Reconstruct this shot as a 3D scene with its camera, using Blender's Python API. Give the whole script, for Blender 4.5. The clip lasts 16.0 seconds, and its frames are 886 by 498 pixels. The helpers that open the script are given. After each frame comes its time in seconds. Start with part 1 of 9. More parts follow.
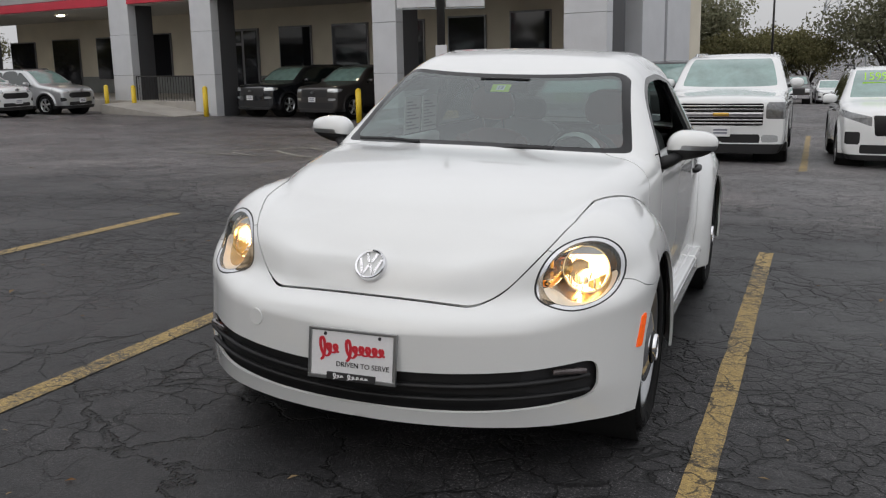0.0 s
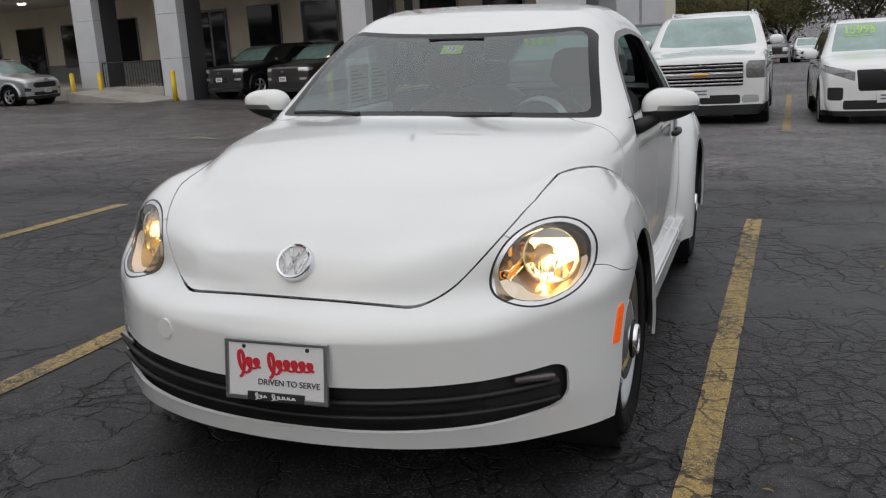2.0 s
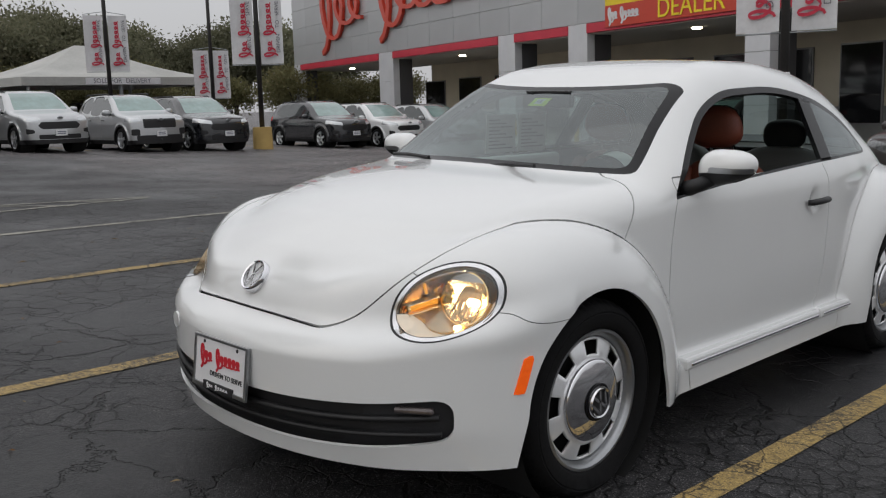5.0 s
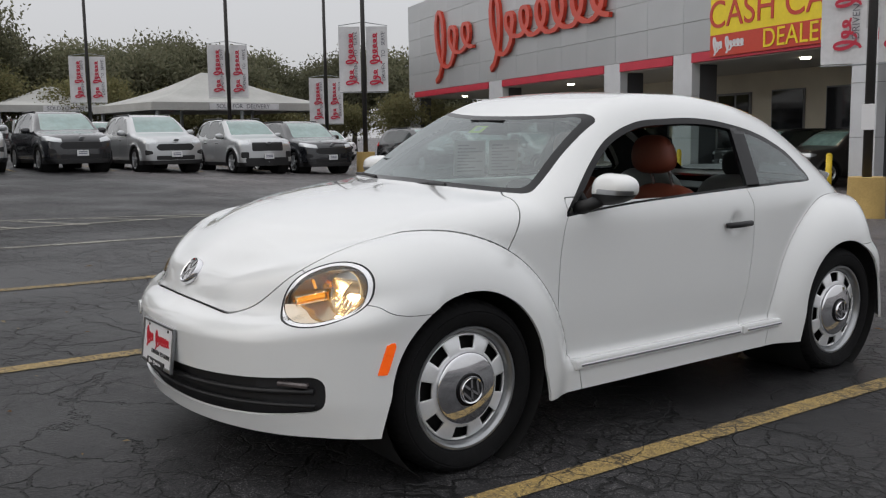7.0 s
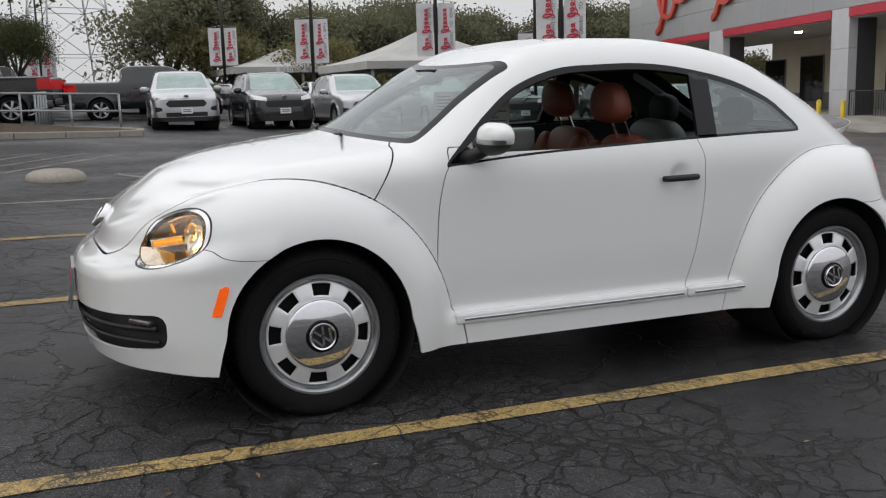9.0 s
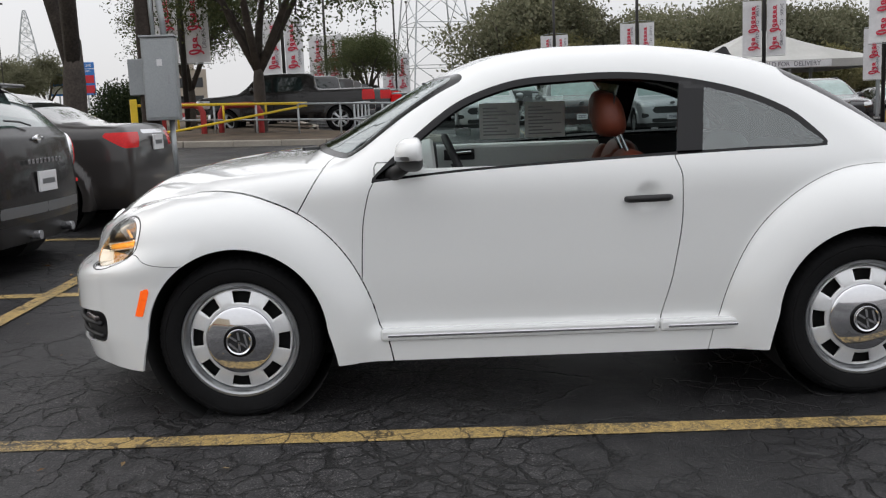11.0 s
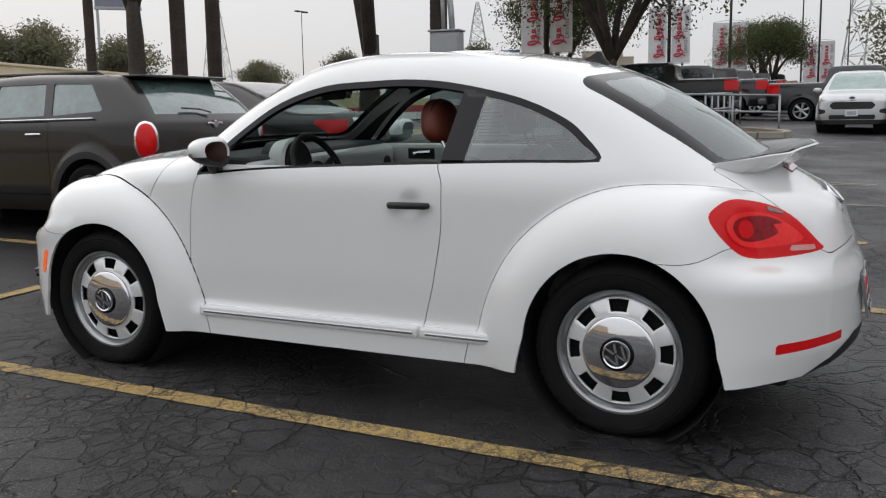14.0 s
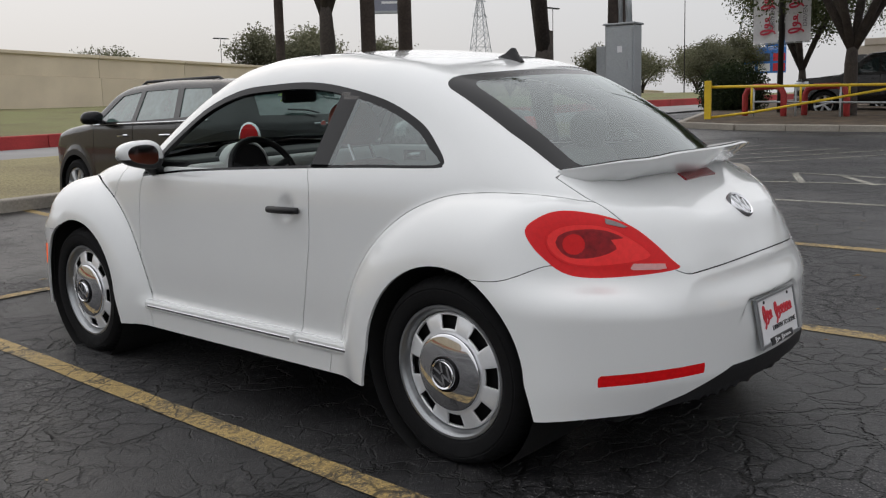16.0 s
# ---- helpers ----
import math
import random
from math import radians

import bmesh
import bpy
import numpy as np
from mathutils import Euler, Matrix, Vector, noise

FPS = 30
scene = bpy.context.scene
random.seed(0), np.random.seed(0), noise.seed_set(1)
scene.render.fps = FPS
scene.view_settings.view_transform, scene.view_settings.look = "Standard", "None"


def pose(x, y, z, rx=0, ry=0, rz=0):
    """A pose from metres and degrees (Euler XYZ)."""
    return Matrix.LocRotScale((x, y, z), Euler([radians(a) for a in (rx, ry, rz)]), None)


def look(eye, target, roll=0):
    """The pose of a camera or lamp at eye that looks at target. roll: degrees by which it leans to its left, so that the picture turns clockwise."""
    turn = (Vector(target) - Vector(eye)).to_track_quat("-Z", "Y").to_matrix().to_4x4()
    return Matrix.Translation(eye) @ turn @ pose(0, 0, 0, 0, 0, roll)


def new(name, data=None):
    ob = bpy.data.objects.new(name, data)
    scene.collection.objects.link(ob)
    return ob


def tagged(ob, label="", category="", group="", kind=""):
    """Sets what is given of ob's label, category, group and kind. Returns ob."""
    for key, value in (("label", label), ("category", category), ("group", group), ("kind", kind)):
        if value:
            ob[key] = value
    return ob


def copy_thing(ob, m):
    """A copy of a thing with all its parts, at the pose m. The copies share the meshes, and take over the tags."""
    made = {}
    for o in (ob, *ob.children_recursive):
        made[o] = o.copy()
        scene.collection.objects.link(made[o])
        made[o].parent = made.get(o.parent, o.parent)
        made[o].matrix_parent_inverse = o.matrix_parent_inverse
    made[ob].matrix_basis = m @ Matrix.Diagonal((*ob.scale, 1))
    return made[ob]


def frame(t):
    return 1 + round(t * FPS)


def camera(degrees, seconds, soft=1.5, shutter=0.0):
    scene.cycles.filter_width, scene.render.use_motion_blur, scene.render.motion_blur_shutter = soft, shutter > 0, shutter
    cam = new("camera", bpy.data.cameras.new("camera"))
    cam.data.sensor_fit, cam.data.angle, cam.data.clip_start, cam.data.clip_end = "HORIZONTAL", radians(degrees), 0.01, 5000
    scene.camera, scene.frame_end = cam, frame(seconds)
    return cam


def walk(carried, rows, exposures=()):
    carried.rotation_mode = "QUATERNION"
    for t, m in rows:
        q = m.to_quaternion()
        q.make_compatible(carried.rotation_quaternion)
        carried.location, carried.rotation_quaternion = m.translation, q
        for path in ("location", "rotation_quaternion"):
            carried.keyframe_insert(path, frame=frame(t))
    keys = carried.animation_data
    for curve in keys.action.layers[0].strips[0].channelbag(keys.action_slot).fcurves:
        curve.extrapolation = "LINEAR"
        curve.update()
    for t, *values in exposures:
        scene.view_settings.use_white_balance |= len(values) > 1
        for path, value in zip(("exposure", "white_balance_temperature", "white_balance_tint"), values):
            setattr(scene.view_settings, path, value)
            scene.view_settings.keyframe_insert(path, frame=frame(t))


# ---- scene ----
cam = camera(51.0, 16.0, soft=1.2)
PATH = [
    (0, (1.4, -4.805, 1.451), (0.682, -2.982, 1.049), -1.1),
    (0.5, (1.498, -4.774, 1.444), (0.753, -2.96, 1.056), -1.9),
    (1, (1.503, -4.724, 1.434), (0.743, -2.916, 1.044), -3.2),
    (1.5, (1.408, -4.521, 1.408), (0.662, -2.711, 0.995), -3.7),
    (2, (1.35, -4.294, 1.384), (0.664, -2.472, 0.929), -3.5),
    (2.5, (1.439, -4.077, 1.376), (0.753, -2.271, 0.855), -3.0),
    (3, (1.52, -3.802, 1.337), (0.699, -2.056, 0.809), -3.4),
    (3.5, (1.754, -3.584, 1.288), (0.661, -1.985, 0.788), -4.3),
    (4, (2.069, -3.564, 1.288), (0.87, -2.041, 0.795), -2.7),
    (4.5, (2.361, -3.63, 1.312), (1.073, -2.153, 0.913), -1.8),
    (4.7, (2.491, -3.644, 1.311), (1.133, -2.216, 0.966), -1.8),
    (6.8, (3.52, -3.483, 1.297), (1.928, -2.302, 1.03), -0.7),
    (7, (3.589, -3.347, 1.285), (1.982, -2.182, 1.041), -0.9),
    (7.5, (3.834, -3.087, 1.268), (2.19, -1.978, 1.008), -0.8),
    (8, (4.061, -2.801, 1.248), (2.353, -1.805, 0.953), -1.0),
    (8.5, (4.15, -2.447, 1.245), (2.363, -1.606, 0.927), -1.5),
    (8.7, (4.203, -2.305, 1.229), (2.398, -1.505, 0.908), -1.6),
    (10.8, (4.529, -0.595, 1.213), (2.551, -0.579, 0.915), -2.3),
    (11, (4.537, -0.414, 1.205), (2.558, -0.424, 0.917), -2.4),
    (11.5, (4.598, 0.039, 1.206), (2.62, -0.078, 0.931), -2.2),
    (12, (4.512, 0.484, 1.221), (2.54, 0.278, 0.954), -1.9),
    (12.5, (4.533, 0.919, 1.212), (2.589, 0.53, 0.942), -2.4),
    (13, (4.431, 1.337, 1.201), (2.535, 0.764, 0.923), -2.4),
    (13.5, (4.273, 1.772, 1.189), (2.435, 1.037, 0.909), -1.4),
    (14, (4.121, 2.186, 1.204), (2.35, 1.304, 0.915), -0.9),
    (14.5, (3.868, 2.526, 1.224), (2.173, 1.501, 0.945), -0.3),
    (15, (3.677, 2.895, 1.212), (2.08, 1.722, 0.935), -1.4),
    (15.5, (3.398, 3.155, 1.207), (1.9, 1.861, 0.921), -1.9),
    (16, (3.13, 3.38, 1.198), (1.676, 2.036, 0.912), -1.5),
]
walk(cam, [(t, look(eye, target, roll)) for t, eye, target, roll in PATH], [(0, 0.08, 6420, 10), (2.6, -0.12, 6420, 10), (3.2, -0.24, 6420, 10), (4.7, -0.1, 6420, 10), (7, 0.08, 6420, 10), (8.7, 0.2, 6420, 10), (11, 0.46, 6420, 10), (13.5, 0.32, 6420, 10), (15, 0.26, 6420, 10), (16, 0.14, 6420, 10)])

# ================= world and light =================
world = bpy.data.worlds.new("sky")
scene.world = world
world.use_nodes = True
wn = world.node_tree.nodes
wl = world.node_tree.links
SUN_EL, SUN_ROT = radians(38), radians(200)
sky = wn.new("ShaderNodeTexSky")
sky.sky_type, sky.sun_disc = "NISHITA", False
sky.sun_elevation, sky.sun_rotation = SUN_EL, SUN_ROT
sky.air_density, sky.dust_density, sky.ozone_density = 1.0, 4.0, 1.0
grey = wn.new("ShaderNodeMixRGB")
grey.inputs[0].default_value = 0.90
wl.new(sky.outputs[0], grey.inputs[1])
# overcast dome: three times as bright overhead as at the horizon
wco = wn.new("ShaderNodeTexCoord")
wsep = wn.new("ShaderNodeSeparateXYZ")
wl.new(wco.outputs["Generated"], wsep.inputs[0])
dome = wn.new("ShaderNodeMapRange")
dome.inputs["From Min"].default_value, dome.inputs["From Max"].default_value = 0.0, 1.0
dome.inputs["To Min"].default_value, dome.inputs["To Max"].default_value = 4.8, 10.2
wl.new(wsep.outputs[2], dome.inputs["Value"])
tone = wn.new("ShaderNodeMixRGB")
tone.blend_type = "MULTIPLY"
tone.inputs[0].default_value = 1.0
tone.inputs[2].default_value = (1.0, 0.995, 1.01, 1)
wl.new(dome.outputs[0], tone.inputs[1])
wl.new(tone.outputs[0], grey.inputs[2])
wl.new(grey.outputs[0], wn["Background"].inputs[0])
wn["Background"].inputs[1].default_value = 0.115
sun_data = bpy.data.lights.new("sun", "SUN")
sun_data.energy, sun_data.angle, sun_data.color = 0.5, radians(120), (1.0, 0.97, 0.93)
sun = new("sun", sun_data)
sun.rotation_euler = (radians(90) - SUN_EL, 0, radians(180) - SUN_ROT)


# ================= materials =================
def rgb(v):
    return (*v, 1.0) if len(v) == 3 else v


def mat(name, color, rough=0.5, metal=0.0, grain=0.0, scale=20.0, bump=0.0, color2=None, coat=0.0, big=0.0, bigscale=1.5, spec=0.5, emit=None, power=0.0, alpha=None, vary=0.0):
    """A surface with fine grain, broad stains, and relief at real size."""
    m = bpy.data.materials.new(name)
    m.use_nodes = True
    n, l = m.node_tree.nodes, m.node_tree.links
    b = n["Principled BSDF"]
    b.inputs["Base Color"].default_value = rgb(color)
    b.inputs["Roughness"].default_value = rough
    b.inputs["Metallic"].default_value = metal
    b.inputs["Coat Weight"].default_value = coat
    b.inputs["Coat Roughness"].default_value = 0.04
    b.inputs["Specular IOR Level"].default_value = spec
    co = n.new("ShaderNodeTexCoord")
    out = None
    if grain or big or color2:
        t1 = n.new("ShaderNodeTexNoise")
        t1.inputs["Scale"].default_value, t1.inputs["Detail"].default_value, t1.inputs["Roughness"].default_value = scale, 6, 0.65
        l.new(co.outputs["Object"], t1.inputs["Vector"])
        t2 = n.new("ShaderNodeTexNoise")
        t2.inputs["Scale"].default_value, t2.inputs["Detail"].default_value = bigscale, 4
        l.new(co.outputs["Object"], t2.inputs["Vector"])
        r1 = n.new("ShaderNodeMapRange")
        r1.inputs["From Min"].default_value, r1.inputs["From Max"].default_value = 0.3, 0.7
        r1.inputs["To Min"].default_value, r1.inputs["To Max"].default_value = 1 - grain, 1 + grain
        l.new(t1.outputs["Fac"], r1.inputs["Value"])
        r2 = n.new("ShaderNodeMapRange")
        r2.inputs["From Min"].default_value, r2.inputs["From Max"].default_value = 0.3, 0.7
        r2.inputs["To Min"].default_value, r2.inputs["To Max"].default_value = 1 - big, 1 + big
        l.new(t2.outputs["Fac"], r2.inputs["Value"])
        mul = n.new("ShaderNodeMath")
        mul.operation = "MULTIPLY"
        l.new(r1.outputs[0], mul.inputs[0]), l.new(r2.outputs[0], mul.inputs[1])
        base = n.new("ShaderNodeMixRGB")
        base.inputs[1].default_value = rgb(color)
        base.inputs[2].default_value = rgb(color2 or color)
        l.new(t2.outputs["Fac"], base.inputs[0])
        hsv = n.new("ShaderNodeHueSaturation")
        l.new(base.outputs[0], hsv.inputs["Color"])
        l.new(mul.outputs[0], hsv.inputs["Value"])
        out = hsv.outputs[0]
        if vary:
            info = n.new("ShaderNodeObjectInfo")
            rr = n.new("ShaderNodeMapRange")
            rr.inputs["To Min"].default_value, rr.inputs["To Max"].default_value = 1 - vary, 1 + vary
            l.new(info.outputs["Random"], rr.inputs["Value"])
            h2 = n.new("ShaderNodeHueSaturation")
            l.new(out, h2.inputs["Color"]), l.new(rr.outputs[0], h2.inputs["Value"])
            out = h2.outputs[0]
        l.new(out, b.inputs["Base Color"])
        if bump:
            bp = n.new("ShaderNodeBump")
            bp.inputs["Strength"].default_value, bp.inputs["Distance"].default_value = bump, 0.01
            l.new(t1.outputs["Fac"], bp.inputs["Height"])
            l.new(bp.outputs[0], b.inputs["Normal"])
    if emit:
        b.inputs["Emission Color"].default_value = rgb(emit)
        b.inputs["Emission Strength"].default_value = power
    if alpha is not None:
        b.inputs["Alpha"].default_value = alpha
    return m


def glass_mat(name, tint, clear=0.75, rough=0.02, spec=0.5):
    """Thin pane: tinted see-through with a reflecting face."""
    m = bpy.data.materials.new(name)
    m.use_nodes = True
    n, l = m.node_tree.nodes, m.node_tree.links
    n.remove(n["Principled BSDF"])
    tr = n.new("ShaderNodeBsdfTransparent")
    tr.inputs[0].default_value = (*[c * clear for c in tint], 1)
    gl = n.new("ShaderNodeBsdfGlossy")
    gl.inputs["Roughness"].default_value = rough
    gl.inputs[0].default_value = (0.9, 0.95, 0.95, 1)
    lw = n.new("ShaderNodeLayerWeight")
    lw.inputs[0].default_value = 0.5
    pw = n.new("ShaderNodeMath")
    pw.operation = "POWER"
    pw.inputs[1].default_value = 5.0
    l.new(lw.outputs["Facing"], pw.inputs[0])
    fr = n.new("ShaderNodeMath")
    fr.operation = "MULTIPLY_ADD"
    fr.inputs[1].default_value, fr.inputs[2].default_value = 0.9, 0.045 + 0.05 * spec
    l.new(pw.outputs[0], fr.inputs[0])
    mx = n.new("ShaderNodeMixShader")
    l.new(fr.outputs[0], mx.inputs[0]), l.new(tr.outputs[0], mx.inputs[1]), l.new(gl.outputs[0], mx.inputs[2])
    l.new(mx.outputs[0], n["Material Output"].inputs[0])
    return m


M_WHITE = mat("white_paint", (0.74, 0.75, 0.745), 0.22, 0, 0.015, 300, 0, coat=1.0, big=0.012, bigscale=2)
M_BLACK = mat("black_plastic", (0.008, 0.008, 0.009), 0.55, 0, 0.2, 200, 0.05)
M_GLOSSBLACK = mat("gloss_black", (0.006, 0.006, 0.007), 0.2, 0, 0.1, 80, 0, coat=0.0, spec=0.28)
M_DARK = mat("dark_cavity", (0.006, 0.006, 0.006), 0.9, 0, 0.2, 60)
M_RUBBER = mat("tyre_rubber", (0.005, 0.005, 0.0055), 0.85, 0, 0.25, 60, 0.15, big=0.2, spec=0.22)
M_CHROME = mat("chrome", (0.80, 0.80, 0.82), 0.06, 1.0, 0.03, 60)
M_STEEL = mat("painted_steel_rim", (0.34, 0.35, 0.36), 0.28, 0.85, 0.06, 90)
M_RIMWHITE = mat("bright_silver_rim", (0.84, 0.85, 0.86), 0.22, 0.35, 0.03, 90, coat=0.6)
M_GLASS = glass_mat("tinted_glass", (0.72, 0.86, 0.83), 0.66, spec=2.2)
M_GLASSDK = glass_mat("dark_tinted_glass", (0.66, 0.78, 0.77), 0.55, spec=2.2)
M_LENS = glass_mat("clear_lens", (0.97, 0.97, 0.96), 0.96)
M_RED = mat("red_lamp_plastic", (0.62, 0.006, 0.008), 0.12, 0, 0.15, 60, coat=0.2, spec=0.25)
M_REDDK = mat("deep_red_lamp_plastic", (0.20, 0.006, 0.008), 0.15, 0, 0.1, 60, coat=1.0)
M_AMBER = mat("amber_lamp_plastic", (0.85, 0.085, 0.006), 0.18, 0, 0.25, 60, coat=0.3, emit=(1.0, 0.16, 0.008), power=0.30)
M_ASPH = bpy.data.materials.new("worn_asphalt")


# ================= mesh helpers =================
def mesh_of(name, verts, faces, material=None, smooth=False):
    me = bpy.data.meshes.new(name)
    me.from_pydata([tuple(map(float, v)) for v in verts], [], [tuple(map(int, f)) for f in faces])
    me.validate()
    if smooth:
        me.shade_smooth()
    if material:
        me.materials.append(material)
    return me


def obj(name, me, parent=None, m=None, label=""):
    ob = new(name, me)
    if parent is not None:
        ob.parent = parent
    if m is not None:
        ob.matrix_basis = m
    if label:
        ob["label"] = label
    return ob


def part(name, bm, material, parent=None, label="", smooth=False):
    me = bpy.data.meshes.new(name)
    bm.to_mesh(me)
    bm.free()
    if smooth:
        me.shade_smooth()
    me.materials.append(material)
    return obj(name, me, parent, None, label)


def box_bm(x0, x1, y0, y1, z0, z1, bevel=0.0, bm=None, seg=2):
    own = bm is None
    bm = bm or bmesh.new()
    r = bmesh.ops.create_cube(bm, size=1, matrix=Matrix.Translation(((x0 + x1) / 2, (y0 + y1) / 2, (z0 + z1) / 2)) @ Matrix.Diagonal((abs(x1 - x0), abs(y1 - y0), abs(z1 - z0), 1)))
    if bevel:
        es = list({e for v in r["verts"] for e in v.link_edges})
        bmesh.ops.bevel(bm, geom=es, offset=bevel, segments=seg, affect="EDGES", profile=0.5)
    return bm


def cyl_bm(p, q, r0, r1=None, seg=16, bm=None, caps=True):
    """A tapered rod from p to q."""
    bm = bm or bmesh.new()
    p, q = Vector(p), Vector(q)
    d = q - p
    m = Matrix.Translation((p + q) / 2) @ d.to_track_quat("Z", "Y").to_matrix().to_4x4()
    bmesh.ops.create_cone(bm, cap_ends=caps, segments=seg, radius1=r0, radius2=r0 if r1 is None else r1, depth=d.length, matrix=m)
    return bm


def tube_bm(pts, r, seg=8, bm=None, closed=False):
    """A round bar along a line of points."""
    bm = bm or bmesh.new()
    pts = [Vector(p) for p in pts]
    rs = r if isinstance(r, (list, tuple)) else [r] * len(pts)
    rings = []
    n = len(pts)
    up = None
    for i, p in enumerate(pts):
        a = pts[(i - 1) % n] if closed or i > 0 else p
        b = pts[(i + 1) % n] if closed or i < n - 1 else p
        d = (b - a).normalized()
        if up is None:
            up = d.orthogonal().normalized()
        else:
            up = (up - d * up.dot(d)).normalized()
        side = d.cross(up)
        rings.append([bm.verts.new(p + (up * math.cos(2 * math.pi * k / seg) + side * math.sin(2 * math.pi * k / seg)) * rs[i]) for k in range(seg)])
    for i in range(n if closed else n - 1):
        A, B = rings[i], rings[(i + 1) % n]
        for k in range(seg):
            bm.faces.new((A[k], A[(k + 1) % seg], B[(k + 1) % seg], B[k]))
    if not closed:
        bm.faces.new(rings[0][::-1]), bm.faces.new(rings[-1])
    return bm


def lathe(profile, seg=48, axis="x"):
    """Verts and faces of a turned body: profile rows are (radius, along)."""
    V, F = [], []
    k = len(profile)
    for s in range(seg):
        a = 2 * math.pi * s / seg
        for r, t in profile:
            V.append((t, r * math.cos(a), r * math.sin(a)))
    for s in range(seg):
        for i in range(k - 1):
            F.append((s * k + i, s * k + i + 1, (s + 1) % seg * k + i + 1, (s + 1) % seg * k + i))
    return V, F


# ================= shells: solids met by rays, cut into panels =================
def smax(a, b, k):
    h = np.clip(0.5 + 0.5 * (a - b) / k, 0, 1)
    return b + (a - b) * h + k * h * (1 - h)


def smin(a, b, k):
    return -smax(-a, -b, k)


def curve(rows):
    """A smooth line through (x, y) rows, as a function."""
    xs = np.array([r[0] for r in rows], float)
    ys = np.array([r[1] for r in rows], float)
    d = np.diff(ys) / np.diff(xs)
    m = np.concatenate(([d[0]], np.where(d[:-1] * d[1:] > 0, 2 * d[:-1] * d[1:] / np.where(d[:-1] + d[1:] == 0, 1, d[:-1] + d[1:]), 0), [d[-1]]))

    def f(x):
        x = np.clip(np.asarray(x, float), xs[0], xs[-1])
        i = np.clip(np.searchsorted(xs, x) - 1, 0, len(xs) - 2)
        h = xs[i + 1] - xs[i]
        t = (x - xs[i]) / h
        return (2 * t**3 - 3 * t**2 + 1) * ys[i] + (t**3 - 2 * t**2 + t) * h * m[i] + (-2 * t**3 + 3 * t**2) * ys[i + 1] + (t**3 - t**2) * h * m[i + 1]

    return f


def cast(D, nu, nv, y0, y1, z0, reach=2.2):
    """Half shell (x >= 0) of the solid D < 0: rays from a line along y, fanning out at both ends."""
    u = np.linspace(0, 1, nu)
    a = 0.26
    th = np.where(u < a, -(1 - u / a) * math.pi / 2, np.where(u > 1 - a, (u - 1 + a) / a * math.pi / 2, 0))
    yo = np.where(u < a, y0, np.where(u > 1 - a, y1, y0 + (y1 - y0) * (u - a) / (1 - 2 * a)))
    v = np.linspace(0, math.pi, nv)
    TH, PH = np.meshgrid(th, v, indexing="ij")
    YO = np.meshgrid(yo, v, indexing="ij")[0]
    dx, dz, dy = np.sin(PH) * np.cos(TH), -np.cos(PH) * np.cos(TH), np.sin(TH)
    lo, hi = np.zeros_like(TH), np.zeros_like(TH)
    steps = np.linspace(0.02, reach, 160)
    last = np.zeros_like(TH)
    for s in steps:
        inside = D(dx * s, YO + dy * s, z0 + dz * s) < 0
        last = np.where(inside, s, last)
    lo, hi = last, last + steps[1] - steps[0]
    for _ in range(22):
        mid = (lo + hi) / 2
        ins = D(dx * mid, YO + dy * mid, z0 + dz * mid) < 0
        lo, hi = np.where(ins, mid, lo), np.where(ins, hi, mid)
    V = np.stack([dx * lo, YO + dy * lo, z0 + dz * lo], -1).reshape(-1, 3)
    V[:, 0] = np.where(V[:, 0] < 1e-4, 0, V[:, 0])
    idx = np.arange(nu * nv).reshape(nu, nv)
    idx[0, :], idx[-1, :] = idx[0, 0], idx[-1, 0]
    A, B, C, E = idx[:-1, :-1].ravel(), idx[1:, :-1].ravel(), idx[1:, 1:].ravel(), idx[:-1, 1:].ravel()
    T = np.concatenate([np.stack([A, B, C], 1), np.stack([A, C, E], 1)])
    area = np.linalg.norm(np.cross(V[T[:, 1]] - V[T[:, 0]], V[T[:, 2]] - V[T[:, 0]]), axis=1)
    return V, T[area > 1e-10]


def clip(S, f):
    """Cut a shell along f = 0: the pieces with f < 0 and f >= 0."""
    V, T = S
    if len(T) == 0:
        return (V, T), (V, T)
    val = f(V[:, 0], V[:, 1], V[:, 2])
    val = np.where(np.abs(val) < 1e-6, -1e-6, val)
    neg = val < 0
    cnt = neg[T].sum(1)
    tin, tout = [tuple(t) for t in T[cnt == 3]], [tuple(t) for t in T[cnt == 0]]
    extra, cache = [], {}

    def cut(i, j):
        key = (min(i, j), max(i, j))
        if key not in cache:
            k = val[key[0]] / (val[key[0]] - val[key[1]])
            extra.append(V[key[0]] + (V[key[1]] - V[key[0]]) * k)
            cache[key] = len(V) + len(extra) - 1
        return cache[key]

    for t in T[(cnt == 1) | (cnt == 2)]:
        t = list(map(int, t))
        odd = [i for i in range(3) if neg[t[i]] != neg[t[(i + 1) % 3]] and neg[t[i]] != neg[t[(i + 2) % 3]]][0]
        a, b, c = t[odd], t[(odd + 1) % 3], t[(odd + 2) % 3]
        p, q = cut(a, b), cut(a, c)
        one, two = [(a, p, q)], [(p, b, c), (p, c, q)]
        if neg[a]:
            tin += one
            tout += two
        else:
            tin += two
            tout += one
    VV = np.concatenate([V, np.array(extra)]) if extra else V
    return _trim(VV, tin), _trim(VV, tout)


def _trim(V, T):
    T = np.array(T, int).reshape(-1, 3)
    used, inv = np.unique(T, return_inverse=True)
    return V[used], inv.reshape(-1, 3)


def flip(S):
    return S[0] * np.array([-1, 1, 1]), S[1][:, ::-1]


